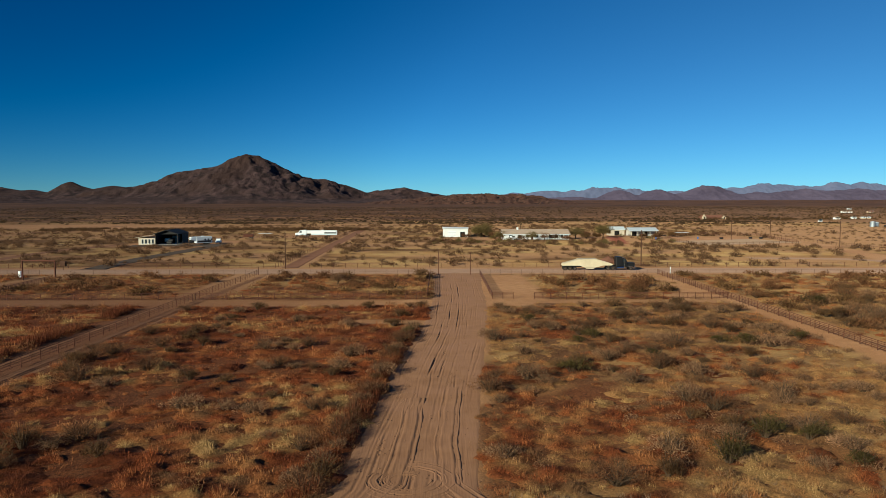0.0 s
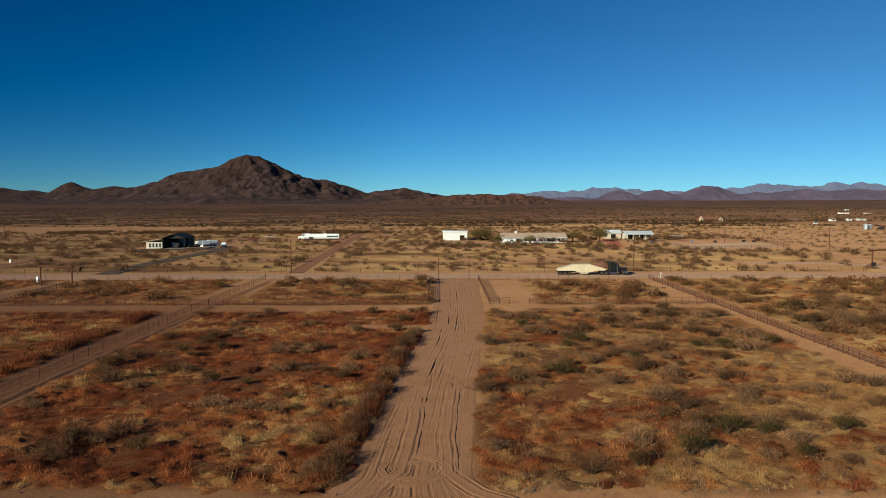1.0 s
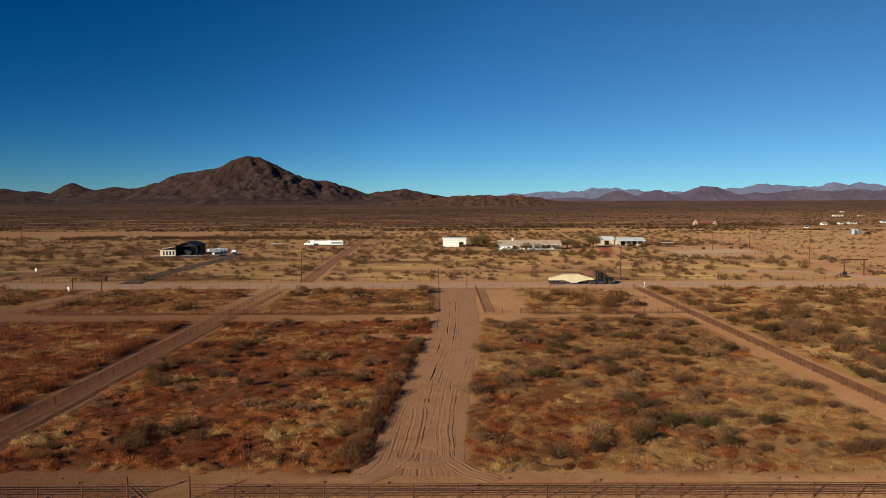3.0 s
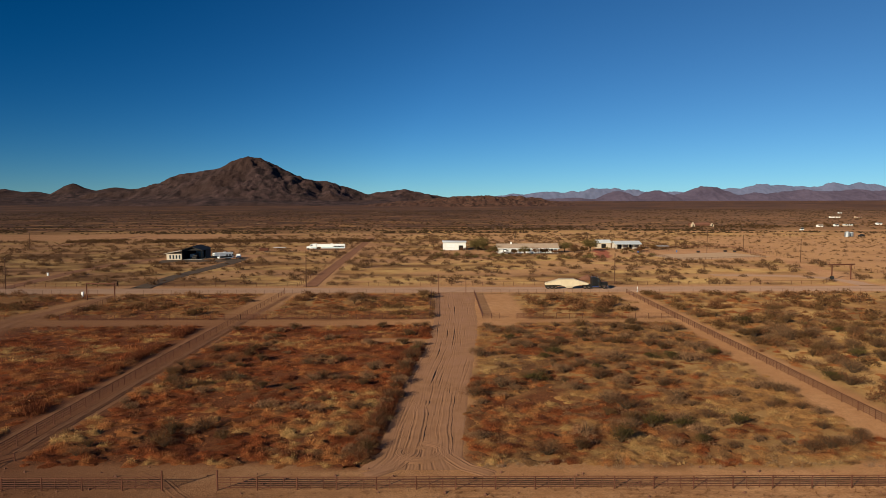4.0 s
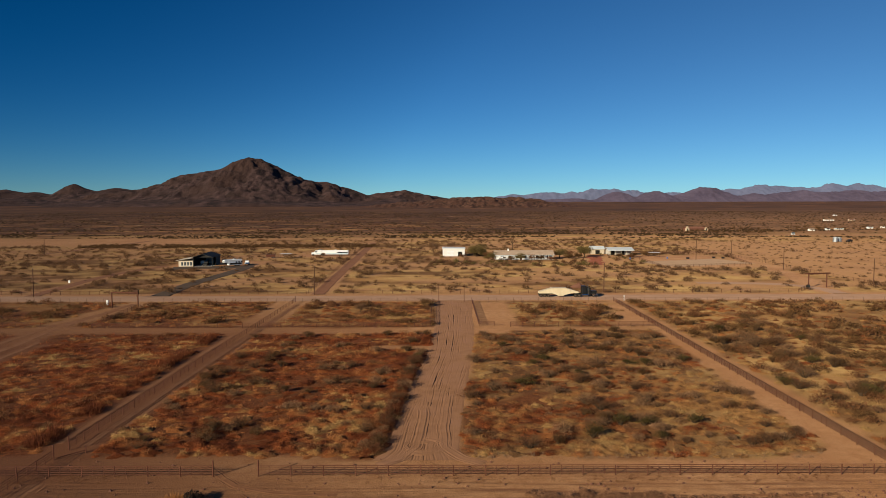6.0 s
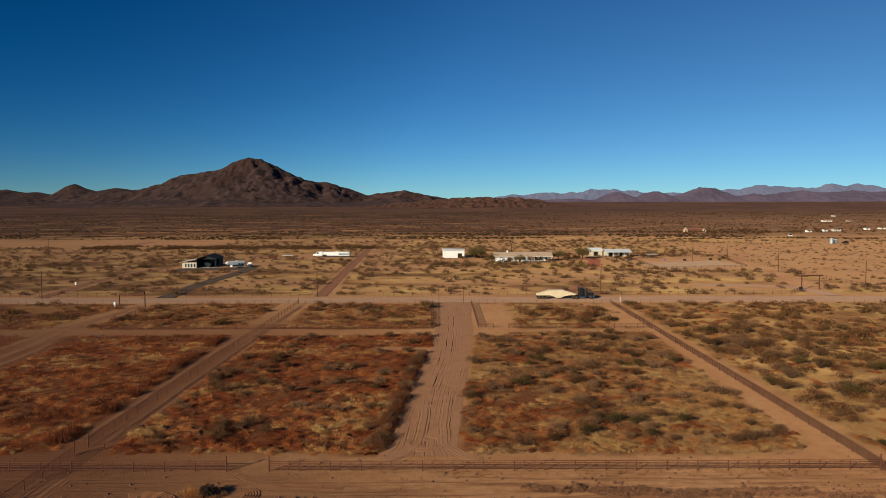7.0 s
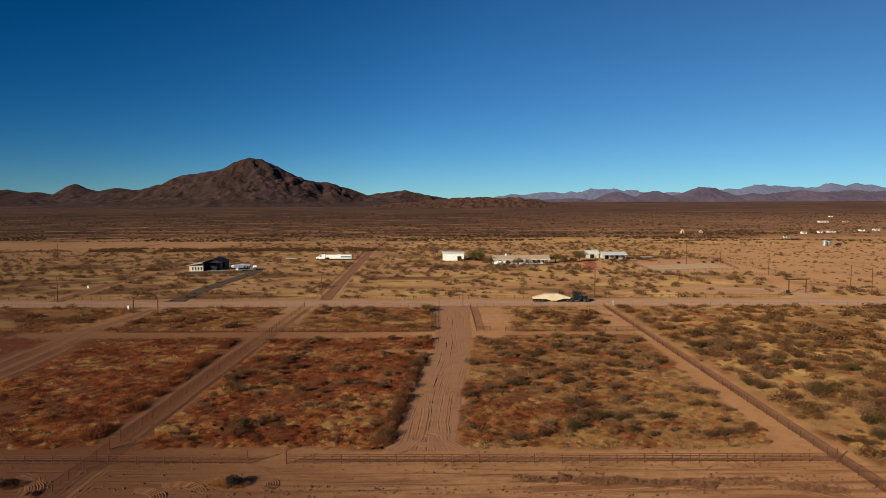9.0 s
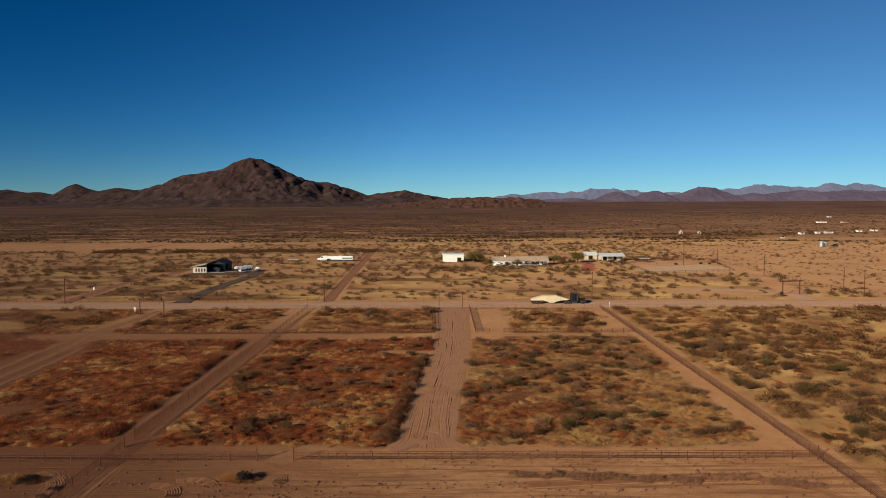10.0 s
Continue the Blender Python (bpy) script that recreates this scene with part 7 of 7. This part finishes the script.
rut_path("gate_rut", "tyre ruts that bend through the fence gap", [(-30, 4.2), (-26.5, 1.8), (-24.6, -0.6), (-22.4, -3.0), (-18, -4.8), (-10, -5.6)], 0.8)
rut_path("lane_rut", "tyre ruts along the fenced lane", [(-44.9, 9), (-44.6, 30), (-43.9, 70), (-43.2, 100), (-42.4, 134)], 1.0)
rut_path("lane_rut", "tyre ruts along the fenced lane", [(-43.3, 12), (-43.0, 34), (-42.4, 60), (-42.2, 84)], 0.8)
rut_path("lane_rut", "tyre ruts on the fence's outer side", [(-48.8, 10), (-48.5, 30), (-48.3, 60), (-47.6, 86)], 0.9)
rut_path("dirt_lane_rut", "tyre ruts along a wide dirt lane", [(-91.5, 136), (-92.6, 110), (-93, 92), (-91, 74), (-90, 40), (-90, 10)], 1.6)
rut_path("dirt_lane_rut", "tyre ruts that wander over a wide dirt lane", [(-90.5, 124), (-95.5, 96), (-95.8, 70), (-94, 46), (-95, 14)], 1.3)
rut_path("dirt_lane_rut", "tyre ruts that turn out of a dirt lane", [(-94, 104), (-92, 96), (-86, 91.6), (-70, 90.2), (-52, 90.4)], 1.3)
rut_path("dirt_lane_rut", "tyre ruts at the edge of a dirt lane", [(-88, 78), (-86.6, 60), (-86.8, 36), (-86, 12)], 1.2)
rut_path("drive_rut", "tyre ruts turning at the foot of the drive", [(-7.5, 2.6), (-4.6, 5.4), (-3.0, 9), (-2.6, 16), (-2.2, 30)], 1.0, DRIVE_SOIL, 0.1)
rut_path("drive_rut", "tyre ruts turning at the foot of the drive", [(5.5, 2.8), (2.6, 5.2), (0.6, 9), (0.4, 18), (1.4, 34)], 1.0, DRIVE_SOIL, 0.1)
for r_, a0, half in ((1.3, 0.4, 0.45), (2.2, 2.2, 0.6), (3.0, 3.6, 0.7)):
    loop = [(-2.2 + r_ * math.cos(a0 + i * 0.5), 9.6 + r_ * 0.95 * math.sin(a0 + i * 0.5)) for i in range(10)]
    rut_path("drive_rut", "tyre ruts swirling at the foot of the drive", loop, half, DRIVE_SOIL, 0.1)
rut_path("lane_rut", "tyre ruts beside the fence on cleared ground", [(-44.2, -1.6), (-44.4, -10), (-44.0, -26)], 1.6)
rut_path("lane_rut", "tyre ruts that swing past a black brush heap", [(-47.9, -26), (-48.4, -14), (-49.6, -9), (-51.6, -5.4), (-54.5, -3.6)], 1.3)
rut_path("corner_rut", "tyre ruts that sweep round the fence corner", [(10, -9.5), (28, -7.5), (40, -7), (47, -11), (50.5, -18), (51, -30)], 1.4)


# ---- the far settlement ----
def far_house(x, y, w, d, h, wall, roof, label, turn=0):
    t = thing("farmhouse", label, "house", (x, y, 0), turn, "far houses")
    part("wall", gable_walls(0, w, 0, d, h, h + d * 0.16), wall, t)
    part("roof", gable_roof(0, w, 0, d, h + 0.05, h + d * 0.18 + 0.2, 0.4), roof, t)
    for i in range(max(2, int(w / 5))):
        pane_window(t, w * (i + 0.5) / max(2, int(w / 5)), 0.9, 1.4, 1.2)
    part("door", boxed(w * 0.5 - 0.5, w * 0.5 + 0.5, -0.05, -0.004, 0, 2.05), WOOD_POLE, t)
    return t


# mission-style house with cream gable ends
t = thing("mission_house", "tile-roofed house with cream stepped gable ends", "house", (238.5, 618, 0), 14)
part("wall", gable_walls(1.5, 22, 2, 10, 1.7, 3.0), MOUND_SOIL, t, "adobe-brown wall")
part("roof", gable_roof(1.5, 22, 2, 10, 2.2, 3.6, 0.2), RED_TILE, t)
for x0, k in ((-0.6, 0.85), (20.0, 0.6)):
    part("gable_end", prism([(x0, -0.2), (x0, 2.6 * k), (x0 + 1.0, 3.2 * k), (x0 + 1.4, 4.9 * k), (x0 + 2.4, 4.9 * k), (x0 + 2.8, 3.2 * k), (x0 + 3.8, 2.6 * k), (x0 + 3.8, -0.2)], 0.4, 1.6), TAN_STUCCO, t)
    part("arch_shade", boxed(x0 + 1.4, x0 + 2.4, 0.33, 0.396, 0, 2.1), INTERIOR_SHADE, t)
for x, y, w, d, hh, wall, roof, label in ((353, 608, 7, 9, 2.8, STUCCO, TAN_SHINGLE, "small white house with a tan roof on the far plain"), (376, 622, 6, 6, 2.6, STUCCO, PALE_METAL, "small white shed on the far plain"),
                                          (386, 624, 13, 6, 2.4, TAN_STUCCO, PALE_METAL, "low tan house with a pale roof on the far plain"), (302, 539, 4, 2.2, 1.4, WHITE_METAL, WHITE_METAL, "low white trailer home on the far plain"),
                                          (438, 658, 8, 6, 2.7, STUCCO, PALE_METAL, "white house with a pale roof on the far plain"), (461, 672, 11, 6, 2.8, STUCCO, TAN_SHINGLE, "white house with a tan roof on the far plain"),
                                          (533, 921, 22, 8, 3.2, STUCCO, TAN_SHINGLE, "long white house with a tan roof on the distant plain"), (570, 925, 13, 8, 3.0, TAN_STUCCO, RED_TILE, "tan house with a red roof on the distant plain"),
                                          (692, 1189, 9, 8, 2.8, STUCCO, WHITE_METAL, "white house far out on the plain"),
                                          (-289, 352, 13, 7, 2.8, SILVER, PALE_METAL, "grey metal shed on the far plain")):
    far_house(x, y, w * 0.62, d * 0.5, hh * 0.48, wall, roof, label)
for i, (x, y) in enumerate(((282.0, 434), (286.2, 437))):
    t = thing("water_tank", "galvanised steel water tank standing on bare soil", "water tank", (x, y, 0), group="water tanks")
    part("shell", rod(bmesh.new(), (0, 0, 0), (0, 0, 3.2 - i * 0.5), 1.7, sides=20), SILVER, t)
    part("roof", rod(bmesh.new(), (0, 0, 3.2 - i * 0.5), (0, 0, 3.7 - i * 0.5), 1.8, 0.3, 20), PALE_METAL, t)
pickup(288.6, 431, 30, BLACK_PAINT, "dark pickup beside the water tanks")

# bushes and trees between the far houses
x, y = sow(620, 225, 620, 560, 960, lambda x, y: smooth(np.abs(y - (560 + (x - 230) * 0.55)), 70, 20), 51)
scattered("settlement_trees", "dark bushy trees between the far houses", "trees", FAR_T, x, y, 1.0 + 1.7 * RNG.random(len(x)), LEAF_OLIVE, soil_z(x, y), 1.0 + 0.7 * RNG.random(len(x)))
